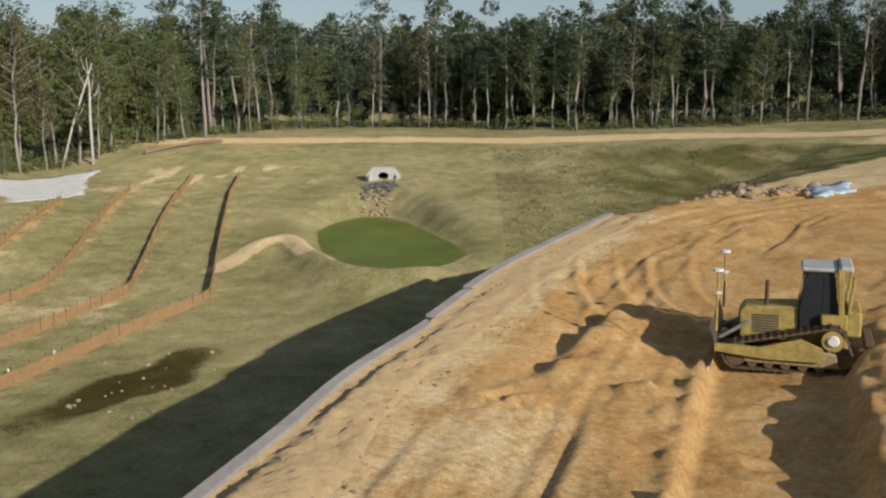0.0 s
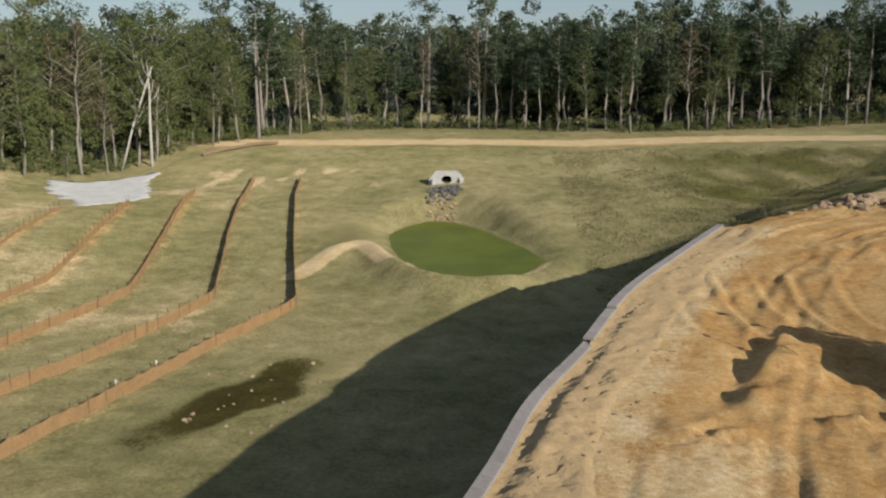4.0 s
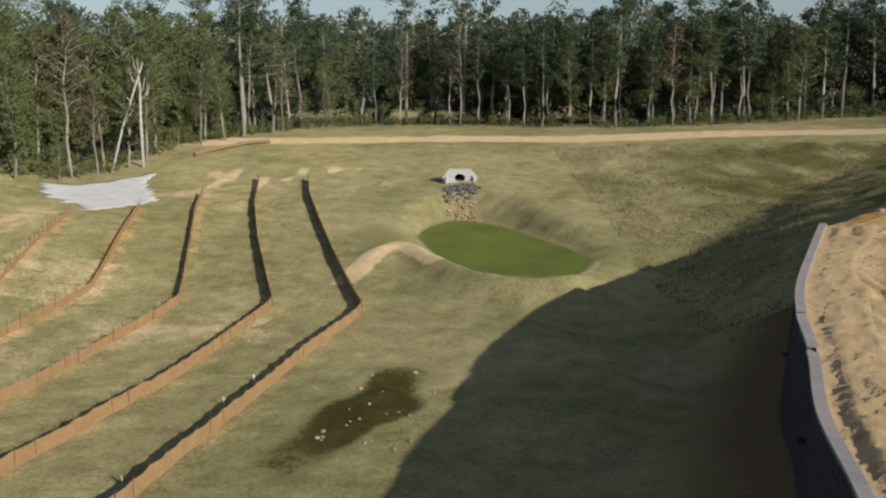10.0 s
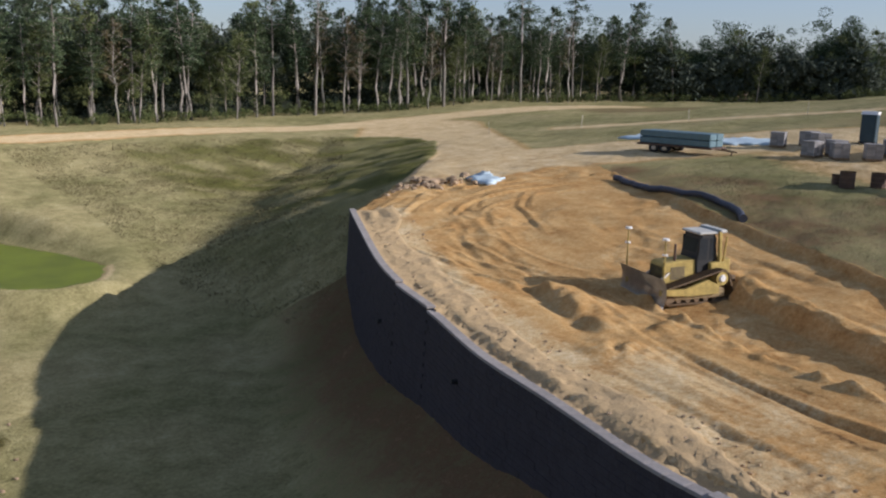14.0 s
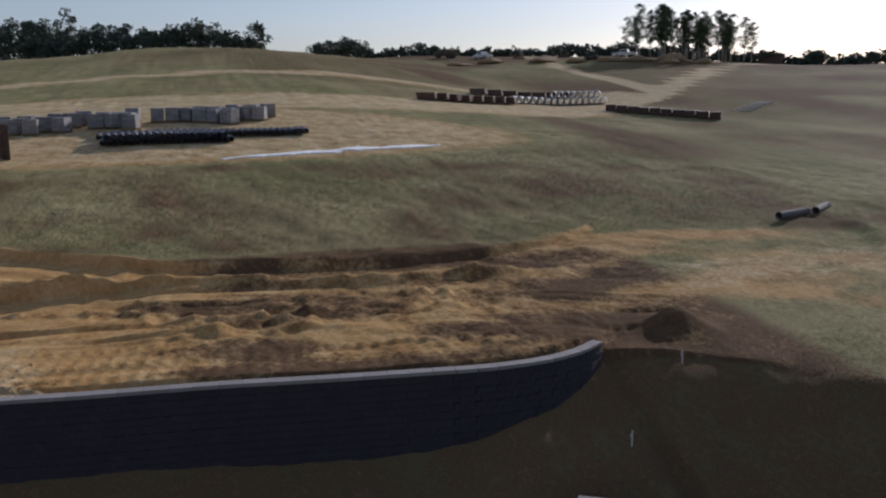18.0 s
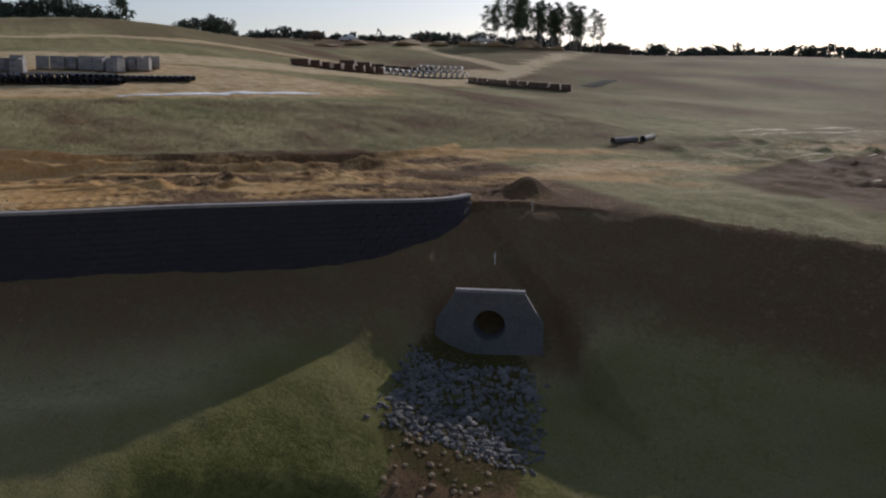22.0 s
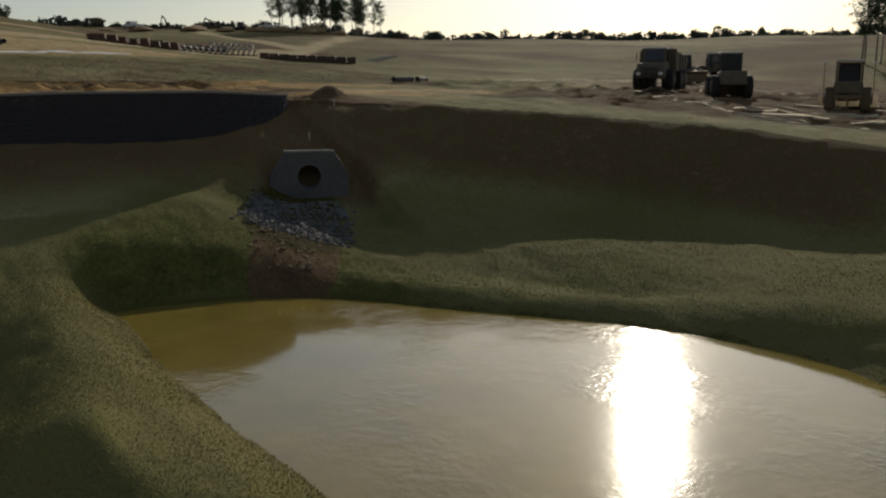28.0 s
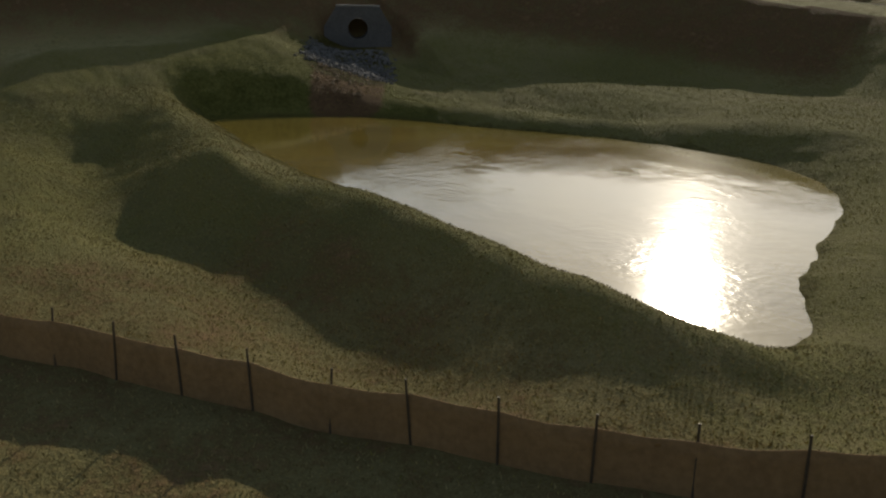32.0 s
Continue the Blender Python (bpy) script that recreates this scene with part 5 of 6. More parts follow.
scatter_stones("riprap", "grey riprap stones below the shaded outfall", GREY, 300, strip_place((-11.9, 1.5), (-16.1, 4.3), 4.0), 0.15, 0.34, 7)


def stone_bed(label, place, count, low, high, mat, seed):
    rs = random.Random(seed)
    cos, fcs = [], []
    src = GREY[0]
    base = [v.co.copy() for v in src.vertices]
    tris = [tuple(p.vertices) for p in src.polygons]
    for _ in range(count):
        x, y = place(rs)
        k = rs.uniform(low, high)
        m = pose(x, y, z_at(x, y) + k * 0.05, rs.uniform(0, 360), rs.uniform(0, 360), rs.uniform(0, 360)) @ Matrix.Scale(k, 4)
        o = len(cos)
        cos.extend(tuple(m @ c) for c in base)
        fcs.extend(tuple(o + i for i in t) for t in tris)
    me = bpy.data.meshes.new("stone_bed")
    me.from_pydata(cos, [], fcs)
    me.materials.append(mat)
    return tagged(new("stone_bed", me), label, "stones", kind="stuff")


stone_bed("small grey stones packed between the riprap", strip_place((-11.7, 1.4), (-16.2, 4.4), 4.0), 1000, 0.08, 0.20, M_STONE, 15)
stone_bed("small pale stones below the dam outfall", strip_place((-9.3, 91.2), (-9.3, 87.4), 2.6), 160, 0.10, 0.22, M_STONE, 16)
scatter_stones("riprap", "loose tan stones washed toward the pond", TAN, 70, strip_place((-16.0, 4.2), (-18.9, 6.0), 2.6), 0.08, 0.20, 8)
scatter_stones("riprap", "pale riprap stones below the dam outfall", GREY, 120, strip_place((-9.3, 91.2), (-9.3, 87.6), 3.0), 0.25, 0.55, 9)
scatter_stones("riprap", "tan erosion rubble above the green pond", TAN, 45, strip_place((-9.3, 88.0), (-9.4, 85.6), 2.6), 0.2, 0.45, 10)
def wall_place(rs):
    i = rs.choice([j for j in range(4, len(WALL_LINE) - 8) if WALL_LINE[j][1] > 15])
    q = WALL_LINE[i + 1] - WALL_LINE[i]
    q = q / np.linalg.norm(q)
    return WALL_LINE[i] + q * rs.random() * 0.6 + np.array([-q[1], q[0]]) * (0.35 + 2.6 * rs.random() ** 1.4)


scatter_stones("clods", "pale dry clods along the wall's backfill", TAN, 260, wall_place, 0.05, 0.15, 14)
scatter_stones("rubble_pile", "broken clay and stone rubble at the pad's far corner", TAN, 70, lambda rs: np.array([rs.gauss(13.8, 1.5), rs.gauss(50.8, 0.8)]), 0.2, 0.8, 12, "")
scatter_stones("field_stones", "stray pale stones in the mud", TAN, 26, lambda rs: np.array([rs.gauss(-15.8, 1.6), rs.gauss(41.5, 3.4)]), 0.10, 0.26, 13, "")


def lumpy_sheet(name, label, category, pts, mat, lift=0.04, crumple=0.05, kind="", step=0.5):
    """A thin sheet or crust lying on the ground, with a ragged edge."""
    xs, ys = [p[0] for p in pts], [p[1] for p in pts]
    gx, gy = np.arange(min(xs), max(xs) + step, step), np.arange(min(ys), max(ys) + step, step)
    bm = bmesh.new()
    grid = {}
    rs = random.Random(len(label))
    X, Y = np.meshgrid(gx, gy)
    keep = inside(X + 0.9 * step * value_noise(X, Y, 1.1, 71), Y + 0.9 * step * value_noise(X, Y, 1.1, 72), pts)
    for j in range(len(gy)):
        for i in range(len(gx)):
            if keep[j, i]:
                x, y = gx[i] + rs.uniform(-0.2, 0.2) * step, gy[j] + rs.uniform(-0.2, 0.2) * step
                grid[i, j] = bm.verts.new((x, y, z_at(x, y) + lift + rs.uniform(0, crumple)))
    for (i, j), v in list(grid.items()):
        q = [grid.get(k) for k in ((i, j), (i + 1, j), (i + 1, j + 1), (i, j + 1))]
        if all(q):
            bm.faces.new(q)
    bmesh.ops.delete(bm, geom=[v for v in bm.verts if not v.link_faces], context='VERTS')
    r = bmesh.ops.extrude_face_region(bm, geom=bm.faces[:])
    for v in r["geom"]:
        if isinstance(v, bmesh.types.BMVert):
            v.co.z -= lift + 0.08
    bmesh.ops.recalc_face_normals(bm, faces=bm.faces[:])
    return tagged(part(name, bm, mat, None, "", True), label, category, kind=kind)


lumpy_sheet("washout_pad", "white crusted concrete washout on the grass", "washout", [(-51, 93), (-47, 87), (-40.5, 80.5), (-36.3, 86), (-39, 92), (-41.5, 101.5), (-46.7, 98)], M_WASH, 0.05, 0.06, "structure", 0.7)
lumpy_sheet("grey_sheet", "crumpled grey plastic sheet on the clay", "sheet", [(15.6, 47.2), (18.6, 48.6), (19.2, 51.6), (16.6, 50.6)], M_TARP, 0.06, 0.18, "", 0.35)
lumpy_sheet("white_sheet", "long white fabric strip beside the stockpiles", "sheet", [(29.4, 9.6), (30.6, 8.2), (32.6, 2.0), (35.0, -6.8), (35.4, -8.2), (34.0, -6.6), (31.4, 1.0)], M_SHEET, 0.04, 0.012, "", 0.22)
lumpy_sheet("blue_tarp", "pale blue tarpaulin spread on the yard", "tarp", [(40.5, 58.0), (44.5, 58.0), (44.6, 43.5), (41.4, 42.0), (39.4, 46.0)], M_TARP, 0.06, 0.14, "", 0.6)


# ---- storage yard ----
def block_pallet():
    e = thing("block_pallet", "pallet stacked with grey concrete wall blocks", "block pallet", pose(0, 0, 0), "pallets of blocks in the yard")
    bm = bmesh.new()
    box(bm, 1.2, 0.14, 0.025)
    board = part("pallet_board", bm, M_WOOD, e)
    board.matrix_basis = pose(0, -0.46, 0.13)
    for i in range(1, 5):
        again(board, e, pose(0, -0.46 + i * 0.23, 0.13))
    bm = bmesh.new()
    box(bm, 0.09, 1.05, 0.11)
    runner = part("pallet_bearer", bm, M_WOOD, e)
    runner.matrix_basis = pose(-0.5, 0, 0.06)
    for i in range(1, 3):
        again(runner, e, pose(-0.5 + i * 0.5, 0, 0.06))
    bm = bmesh.new()
    box(bm, 0.385, 0.50, 0.195, Matrix(), 0.012)
    block = part("block", bm, M_PALLET, e)
    places = [pose(-0.395 + i * 0.395 + random.uniform(-0.012, 0.012), -0.255 + j * 0.51, 0.245 + k * 0.2, 0, 0, random.uniform(-1, 1)) for k in range(5) for i in range(3) for j in range(2)]
    block.matrix_basis = places[0]
    for m in places[1:]:
        again(block, e, m)
    return e


first = block_pallet()
first.matrix_basis = ground_pose(40.8, 42.5, 20)
rp = random.Random(21)
for x, y in ((37.8, 38.2), (38.1, 36.4), (38.9, 34.5), (41.2, 34.4), (43.5, 33.6), (44.3, 32.3), (45.2, 31.2), (46.0, 28.9), (44.0, 26.0), (42.7, 21.9), (43.7, 19.9), (44.7, 17.6), (44.2, 16.2), (43.3, 14.9), (46.0, 16.0),
             (46.7, 13.1), (46.9, 12.0), (47.4, 9.7), (47.2, 8.6), (45.1, 7.5), (45.9, 8.8), (47.0, 6.2), (46.8, 5.0), (48.3, 4.2), (43.0, 23.5), (45.8, 20.5), (44.9, 22.4), (46.5, 18.6), (47.6, 15.0), (41.6, 39.6), (42.4, 40.9), (46.9, 26.4), (45.2, 24.3), (43.4, 22.6), (44.1, 21.2), (45.6, 19.4), (45.4, 17.0), (44.6, 15.2), (46.9, 10.8), (46.2, 9.9), (46.3, 7.4), (48.1, 7.2), (47.8, 5.6), (39.2, 37.2), (40.4, 33.4), (42.3, 33.9), (45.9, 30.0)):
    copy_thing(first, ground_pose(x, y, rp.uniform(-20, 70)))

def pipe_thing(label, r, length, mat, group, ridged):
    e = thing("drain_pipe", label, "pipe", pose(0, 0, 0), group)
    bm = bmesh.new()
    steps = int(length / 0.13) if ridged else 6
    outer, inner = [], []
    for i in range(steps + 1):
        x = -length / 2 + length * i / steps
        rr = r * (1.0 if not ridged or i % 2 else 0.93)
        outer.append([bm.verts.new((x, rr * math.cos(a), rr * math.sin(a))) for a in (2 * math.pi * s / 14 for s in range(14))])
    for i in (0, 1):
        x = (-1, 1)[i] * length / 2
        inner.append([bm.verts.new((x, 0.84 * r * math.cos(a), 0.84 * r * math.sin(a))) for a in (2 * math.pi * s / 14 for s in range(14))])
    for a, b in zip(outer, outer[1:]):
        for s in range(14):
            bm.faces.new((a[s], b[s], b[(s + 1) % 14], a[(s + 1) % 14]))
    for s in range(14):
        t = (s + 1) % 14
        bm.faces.new((outer[0][t], inner[0][t], inner[0][s], outer[0][s]))
        bm.faces.new((outer[-1][s], inner[1][s], inner[1][t], outer[-1][t]))
        bm.faces.new((inner[0][s], inner[0][t], inner[1][t], inner[1][s]))
    bmesh.ops.recalc_face_normals(bm, faces=bm.faces[:])
    part("pipe_barrel", bm, mat, e)
    bm = bmesh.new()
    tube(bm, 1.09 * r, 1.09 * r, 0.24, pose(length / 2 - 0.22, 0, 0, 0, 90), 16, False)
    bmesh.ops.solidify(bm, geom=bm.faces[:], thickness=0.07 * r)
    part("bell_end", bm, mat, e)
    return e


black = pipe_thing("black ribbed plastic drain pipe in a row", 0.21, 2.8, M_HDPE, "rows of black pipes", True)
black.matrix_basis = ground_pose(36.9, 16.4, 4, 0.21)
for i in range(1, 20):
    copy_thing(black, ground_pose(36.9 + 0.01 * i, 16.4 - i * 0.45, rp.uniform(2, 6), 0.21))
for i in range(33):
    copy_thing(black, ground_pose(40.0, 16.9 - i * 0.46, rp.uniform(1, 6), 0.21))
for i in range(18):
    copy_thing(black, pose(36.95, 16.1 - i * 0.46, z_at(36.9, 16.1 - i * 0.46) + 0.56, 0, 0, rp.uniform(2, 6)))
grey = pipe_thing("concrete culvert pipe lying beside the haul road", 0.20, 2.6, M_CONC2, "loose concrete pipes", False)
grey.matrix_basis = pose(10.3, -19.6, z_at(10.3, -19.6) + 0.18, 0, 0, -68)
copy_thing(grey, pose(11.7, -22.4, z_at(11.7, -22.4) + 0.18, 0, 0, -50))
pale = pipe_thing("pale concrete sewer pipe stacked in the far yard", 0.45, 2.2, M_CONC, "far concrete pipes", False)
pale.matrix_basis = ground_pose(79.4, -29.0, -30, 0.45)
for i in range(1, 15):
    copy_thing(pale, ground_pose(79.4 + i * 0.47, -29.0 - i * 1.12, -30, 0.45))
for i in range(8):
    copy_thing(pale, pose(83.4 + i * 0.47, -36.2 - i * 1.12, z_at(83.4 + i * 0.47, -36.2 - i * 1.12) + 1.28, 0, 0, -30))


def dark_stack():
    e = thing("material_stack", "dark strapped stack of formwork in the far yard", "material stack", pose(0, 0, 0), "far material stacks")
    for k in range(3):
        bm = bmesh.new()
        box(bm, 2.2 - 0.1 * (k % 2), 1.3, 0.25, pose(0.05 * (k % 3), 0, 0.20 + k * 0.27), 0.03)
        part("formwork_panel", bm, M_RUST, e)
    for x in (-0.7, 0.7):
        bm = bmesh.new()
        box(bm, 0.12, 1.35, 0.08, pose(x, 0, 0.03))
        part("bearer", bm, M_WOOD, e)
    return e


stack = dark_stack()
stack.matrix_basis = ground_pose(70.4, -15.4, 60)
for i in range(1, 8):
    copy_thing(stack, ground_pose(70.4 + 0.9 * i, -15.4 - 1.7 * i, 55 + rp.uniform(-8, 8)))
for i in range(10):
    copy_thing(stack, ground_pose(76.5 - 1.35 * i * 0.9, -41.5 - 0.9 * i, -40 + rp.uniform(-8, 8)))
for i in range(7):
    copy_thing(stack, ground_pose(86.0 + 1.2 * i, -26.5 - 2.6 * i, 60 + rp.uniform(-8, 8)))


def flat_trailer():
    e = thing("flatbed_trailer", "flatbed trailer carrying blue wrapped pipe bundles", "trailer", ground_pose(34.6, 46.8, -84) @ Matrix.Diagonal((1, 1, 0.74, 1)))
    bm = bmesh.new()
    box(bm, 6.2, 2.2, 0.18, pose(0, 0, 0.75), 0.02)
    part("deck", bm, M_RUST, e)
    for k in range(2):
        for j in range(2):
            bm = bmesh.new()
            box(bm, 5.8, 0.98, 0.62, pose(0, -0.52 + j * 1.04, 1.17 + k * 0.66), 0.06)
            part("wrapped_load", bm, M_BLUE, e)
    for s in (-1, 1):
        for x in (-1.6, -0.7):
            bm = bmesh.new()
            tube(bm, 0.42, 0.42, 0.28, pose(x, s * 0.95 - 0.14, 0.42, -90), 16)
            w = part("wheel", bm, M_TYRE, e)
            bm = bmesh.new()
            tube(bm, 0.2, 0.2, 0.30, pose(x, s * 0.95 - 0.15, 0.42, -90), 12)
            part("rim", bm, M_STEEL, w)
    bm = bmesh.new()
    pipe_along(bm, [(3.0, 0.5, 0.7), (4.3, 0, 0.55), (4.5, 0, 0.5)], 0.07, 6)
    pipe_along(bm, [(3.0, -0.5, 0.7), (4.3, 0, 0.55)], 0.07, 6)
    box(bm, 0.1, 0.1, 0.6, pose(4.1, 0, 0.3))
    part("drawbar", bm, M_DARK, e)
    return e


flat_trailer()


def toilet(x, y):
    e = thing("portable_toilet", "dark teal portable toilet cabin in the yard", "portable toilet", ground_pose(x, y, 15))
    bm = bmesh.new()
    box(bm, 1.1, 1.1, 2.1, pose(0, 0, 1.1), 0.05)
    part("cabin", bm, M_TOILET, e)
    bm = bmesh.new()
    prism(bm, [(-0.6, 2.15), (0.6, 2.15), (0.35, 2.38), (-0.35, 2.38)], 1.16)
    part("roof", bm, M_WHITE, e)
    bm = bmesh.new()
    box(bm, 0.04, 0.72, 1.75, pose(-0.56, 0, 1.05), 0.01)
    part("door", bm, M_TOILET, e)
    bm = bmesh.new()
    box(bm, 1.2, 1.2, 0.12, pose(0, 0, 0.06), 0.02)
    part("skid", bm, M_BLACK, e)


toilet(46.0, 38.2)


def trench_box(x, y, yaw):
    e = thing("trench_box", "dark rusty steel trench box standing on the grass", "trench box", ground_pose(x, y, yaw), "trench shoring")
    for s in (-1, 1):
        bm = bmesh.new()
        box(bm, 1.5, 0.12, 2.2, pose(0, s * 0.95, 1.12), 0.02)
        for xx in (-0.7, 0, 0.7):
            box(bm, 0.1, 0.18, 2.2, pose(xx, s * 0.95, 1.12), 0.02)
        part("side_panel", bm, M_RUST, e)
    for xx in (-0.5, 0.5):
        for z in (0.7, 1.8):
            bm = bmesh.new()
            tube(bm, 0.06, 0.06, 1.9, pose(xx, -0.95, z, -90), 8)
            part("spreader", bm, M_DARK, e)


trench_box(32.7, 22.8, 30)


def steel_frame(x, y, yaw):
    e = thing("shoring_rack", "rusty steel shoring rack with a hanging sheet panel", "shoring rack", ground_pose(x, y, yaw))
    for xx in (-2.1, 2.1):
        for s in (-0.5, 0.5):
            bm = bmesh.new()
            box(bm, 0.14, 0.14, 2.2, pose(xx, s, 1.1), 0.01)
            part("leg", bm, M_RUST if xx < 0 else M_WOOD, e)
    bm = bmesh.new()
    box(bm, 4.5, 1.2, 0.14, pose(0, 0, 2.22), 0.02)
    part("top_beam", bm, M_RUST, e)
    bm = bmesh.new()
    box(bm, 2.3, 0.1, 1.4, pose(-0.8, -0.5, 1.25), 0.02)
    part("panel", bm, M_RUST, e)


steel_frame(31.9, 26.6, -62)
for x, y, h in ((28.8, 31.2, 0.95), (30.1, 30.0, 0.85), (29.3, 31.9, 0.6)):
    e = thing("steel_drum", "rusty brown steel drum on the grass edge", "drum", ground_pose(x, y, 0), "drums beside the yard")
    bm = bmesh.new()
    tube(bm, 0.42, 0.42, h, Matrix(), 18)
    part("barrel", bm, M_RUST, e)
    for z in (0.02, h * 0.35, h * 0.68, h - 0.03):
        bm = bmesh.new()
        tube(bm, 0.44, 0.44, 0.03, pose(0, 0, z), 18)
        part("hoop", bm, M_DARK, e)

e = thing("corrugated_pipe", "long bent black corrugated pipe lying on the field edge", "pipe", pose(0, 0, 0))
line = round_line([(22.6, 43.0), (21.4, 40.2), (20.6, 37.4), (20.2, 34.4), (19.2, 32.2), (17.8, 30.9)], 22)
line = resample(line, 0.09)
bm = bmesh.new()
pipe_along(bm, [(p[0], p[1], z_at(*p) + 0.20) for p in line], [0.19 if i % 2 else 0.17 for i in range(len(line))], 12)
part("barrel", bm, M_HDPE, e, smooth_faces=False)
bm = bmesh.new()
p, q = line[-1], line[-2]
tube(bm, 0.21, 0.21, 0.2, Matrix.Translation((p[0], p[1], z_at(*p) + 0.2)) @ Vector((p[0] - q[0], p[1] - q[1], 0)).to_track_quat("Z", "Y").to_matrix().to_4x4() @ pose(0, 0, -0.1), 14)
part("coupling", bm, M_HDPE, e)

# ---- stakes and laths ----
def lath(x, y, h, label="pale wooden survey lath with a flag", group="survey laths"):
    e = thing("survey_lath", label, "lath", pose(x, y, z_at(x, y) - 0.05, rp.uniform(-5, 5), rp.uniform(-5, 5), rp.uniform(0, 90)), group)
    bm = bmesh.new()
    prism(bm, [(-0.02, 0), (0.02, 0), (0.02, h), (0, h + 0.04), (-0.02, h)], 0.03)
    part("stake", bm, M_LATH, e)
    bm = bmesh.new()
    prism(bm, [(0.02, h - 0.16), (0.07, h - 0.18), (0.06, h - 0.06), (0.02, h - 0.04)], 0.012)
    part("flag", bm, M_SHEET, e)


for x, y, h in ((-8.4, -0.9, 0.45), (-6.6, -3.4, 0.45), (-24.3, 35.6, 0.5), (-22.3, 43.2, 0.5), (-21.5, 46.1, 0.5)):
    lath(x, y, h)
for x, y in ((44, 78), (52, 72), (60, 64), (68, 55), (76, 44)):
    lath(x, y, 1.3)


# ---- machines on the haul road and the far hill ----
def wheel(parent, x, y, r, wide, side):
    bm = bmesh.new()
    tube(bm, r, r, wide, pose(x, y - wide / 2, r, -90), 18)
    bmesh.ops.bevel(bm, geom=bm.edges[:], offset=0.05, segments=1, affect='EDGES')
    w = part("wheel", bm, M_TYRE, parent, "muddy black tyre")
    bm = bmesh.new()
    tube(bm, r * 0.5, r * 0.45, 0.06, pose(x, y + side * wide / 2, r, -90 * side), 14)
    part("rim", bm, M_DUSTY, w)


def dump_truck():
    e = thing("dump_truck", "dusty articulated dump truck with a pale cab roof", "dump truck", pose(0, 0, 0), "haul trucks")
    for x in (3.1, -0.6, -2.3):
        for s in (-1, 1):
            wheel(e, x, s * 1.25, 0.82, 0.6, s)
    bm = bmesh.new()
    prism(bm, [(2.6, 0.9), (5.0, 0.9), (5.1, 1.5), (4.7, 2.05), (3.3, 2.15), (2.6, 2.0)], 2.1)
    bmesh.ops.bevel(bm, geom=bm.edges[:], offset=0.07, segments=1, affect='EDGES')
    hood = part("hood", bm, M_DUSTY, e)
    bm = bmesh.new()
    for i in range(6):
        box(bm, 0.05, 1.4, 0.07, pose(5.06, 0, 1.0 + i * 0.13, 0, -8))
    part("grille", bm, M_BLACK, hood)
    for s in (-1, 1):
        bm = bmesh.new()
        box(bm, 0.08, 0.32, 0.2, pose(5.1, s * 0.85, 1.25), 0.02)
        part("headlight", bm, M_WHITE, hood, "pale headlight")
    bm = bmesh.new()
    prism(bm, [(2.0, 1.4), (3.5, 1.4), (3.45, 2.2), (3.15, 3.15), (2.05, 3.15)], 1.7)
    bmesh.ops.bevel(bm, geom=bm.edges[:], offset=0.06, segments=1, affect='EDGES')
    cab = part("cab", bm, M_DUSTY, e)
    bm = bmesh.new()
    box(bm, 1.45, 1.9, 0.12, pose(2.6, 0, 3.22), 0.04)
    part("roof", bm, M_WHITE, cab, "white sunlit cab roof")
    bm = bmesh.new()
    box(bm, 0.04, 1.4, 0.85, pose(3.36, 0, 2.65, 0, -17), 0.01)
    part("windscreen", bm, M_GLASS, cab)
    for s in (-1, 1):
        bm = bmesh.new()
        box(bm, 0.9, 0.04, 0.8, pose(2.6, s * 0.86, 2.65), 0.01)
        part("side_window", bm, M_GLASS, cab)
        bm = bmesh.new()
        box(bm, 0.12, 0.06, 0.5, pose(3.5, s * 1.35, 2.6), 0.02)
        part("mirror", bm, M_BLACK, cab)
    bm = bmesh.new()
    box(bm, 6.6, 0.9, 0.5, pose(0.1, 0, 1.1), 0.05)
    part("chassis", bm, M_DARK, e)
    bm = bmesh.new()
    prism(bm, [(-4.0, 2.3), (-3.2, 1.45), (1.5, 1.45), (1.75, 2.4), (1.75, 3.2), (1.5, 3.2), (1.3, 2.95), (-3.9, 2.65)], 2.8)
    bmesh.ops.bevel(bm, geom=bm.edges[:], offset=0.05, segments=1, affect='EDGES')
    bed = part("dump_body", bm, M_DUSTY, e, "dust-covered dump body")
    for s in (-1, 1):
        for x in (-2.6, -1.3, 0.0):
            bm = bmesh.new()
            box(bm, 0.16, 0.12, 1.3, pose(x, s * 1.42, 2.1), 0.02)
            part("side_rib", bm, M_DUSTY, bed)
    bm = bmesh.new()
    bmesh.ops.create_icosphere(bm, subdivisions=3, radius=1.0, matrix=pose(-0.8, 0, 2.75) @ Matrix.Diagonal((2.2, 1.2, 0.75, 1)))
    for v in bm.verts:
        v.co += v.co.normalized() * random.uniform(-0.09, 0.09)
    part("load", bm, M_DRAB, e, "heaped brown soil load")
    return e


truck = dump_truck()
truck.matrix_basis = ground_pose(1.6, -39.5, 118)
copy_thing(truck, ground_pose(8.5, -47.5, 120))


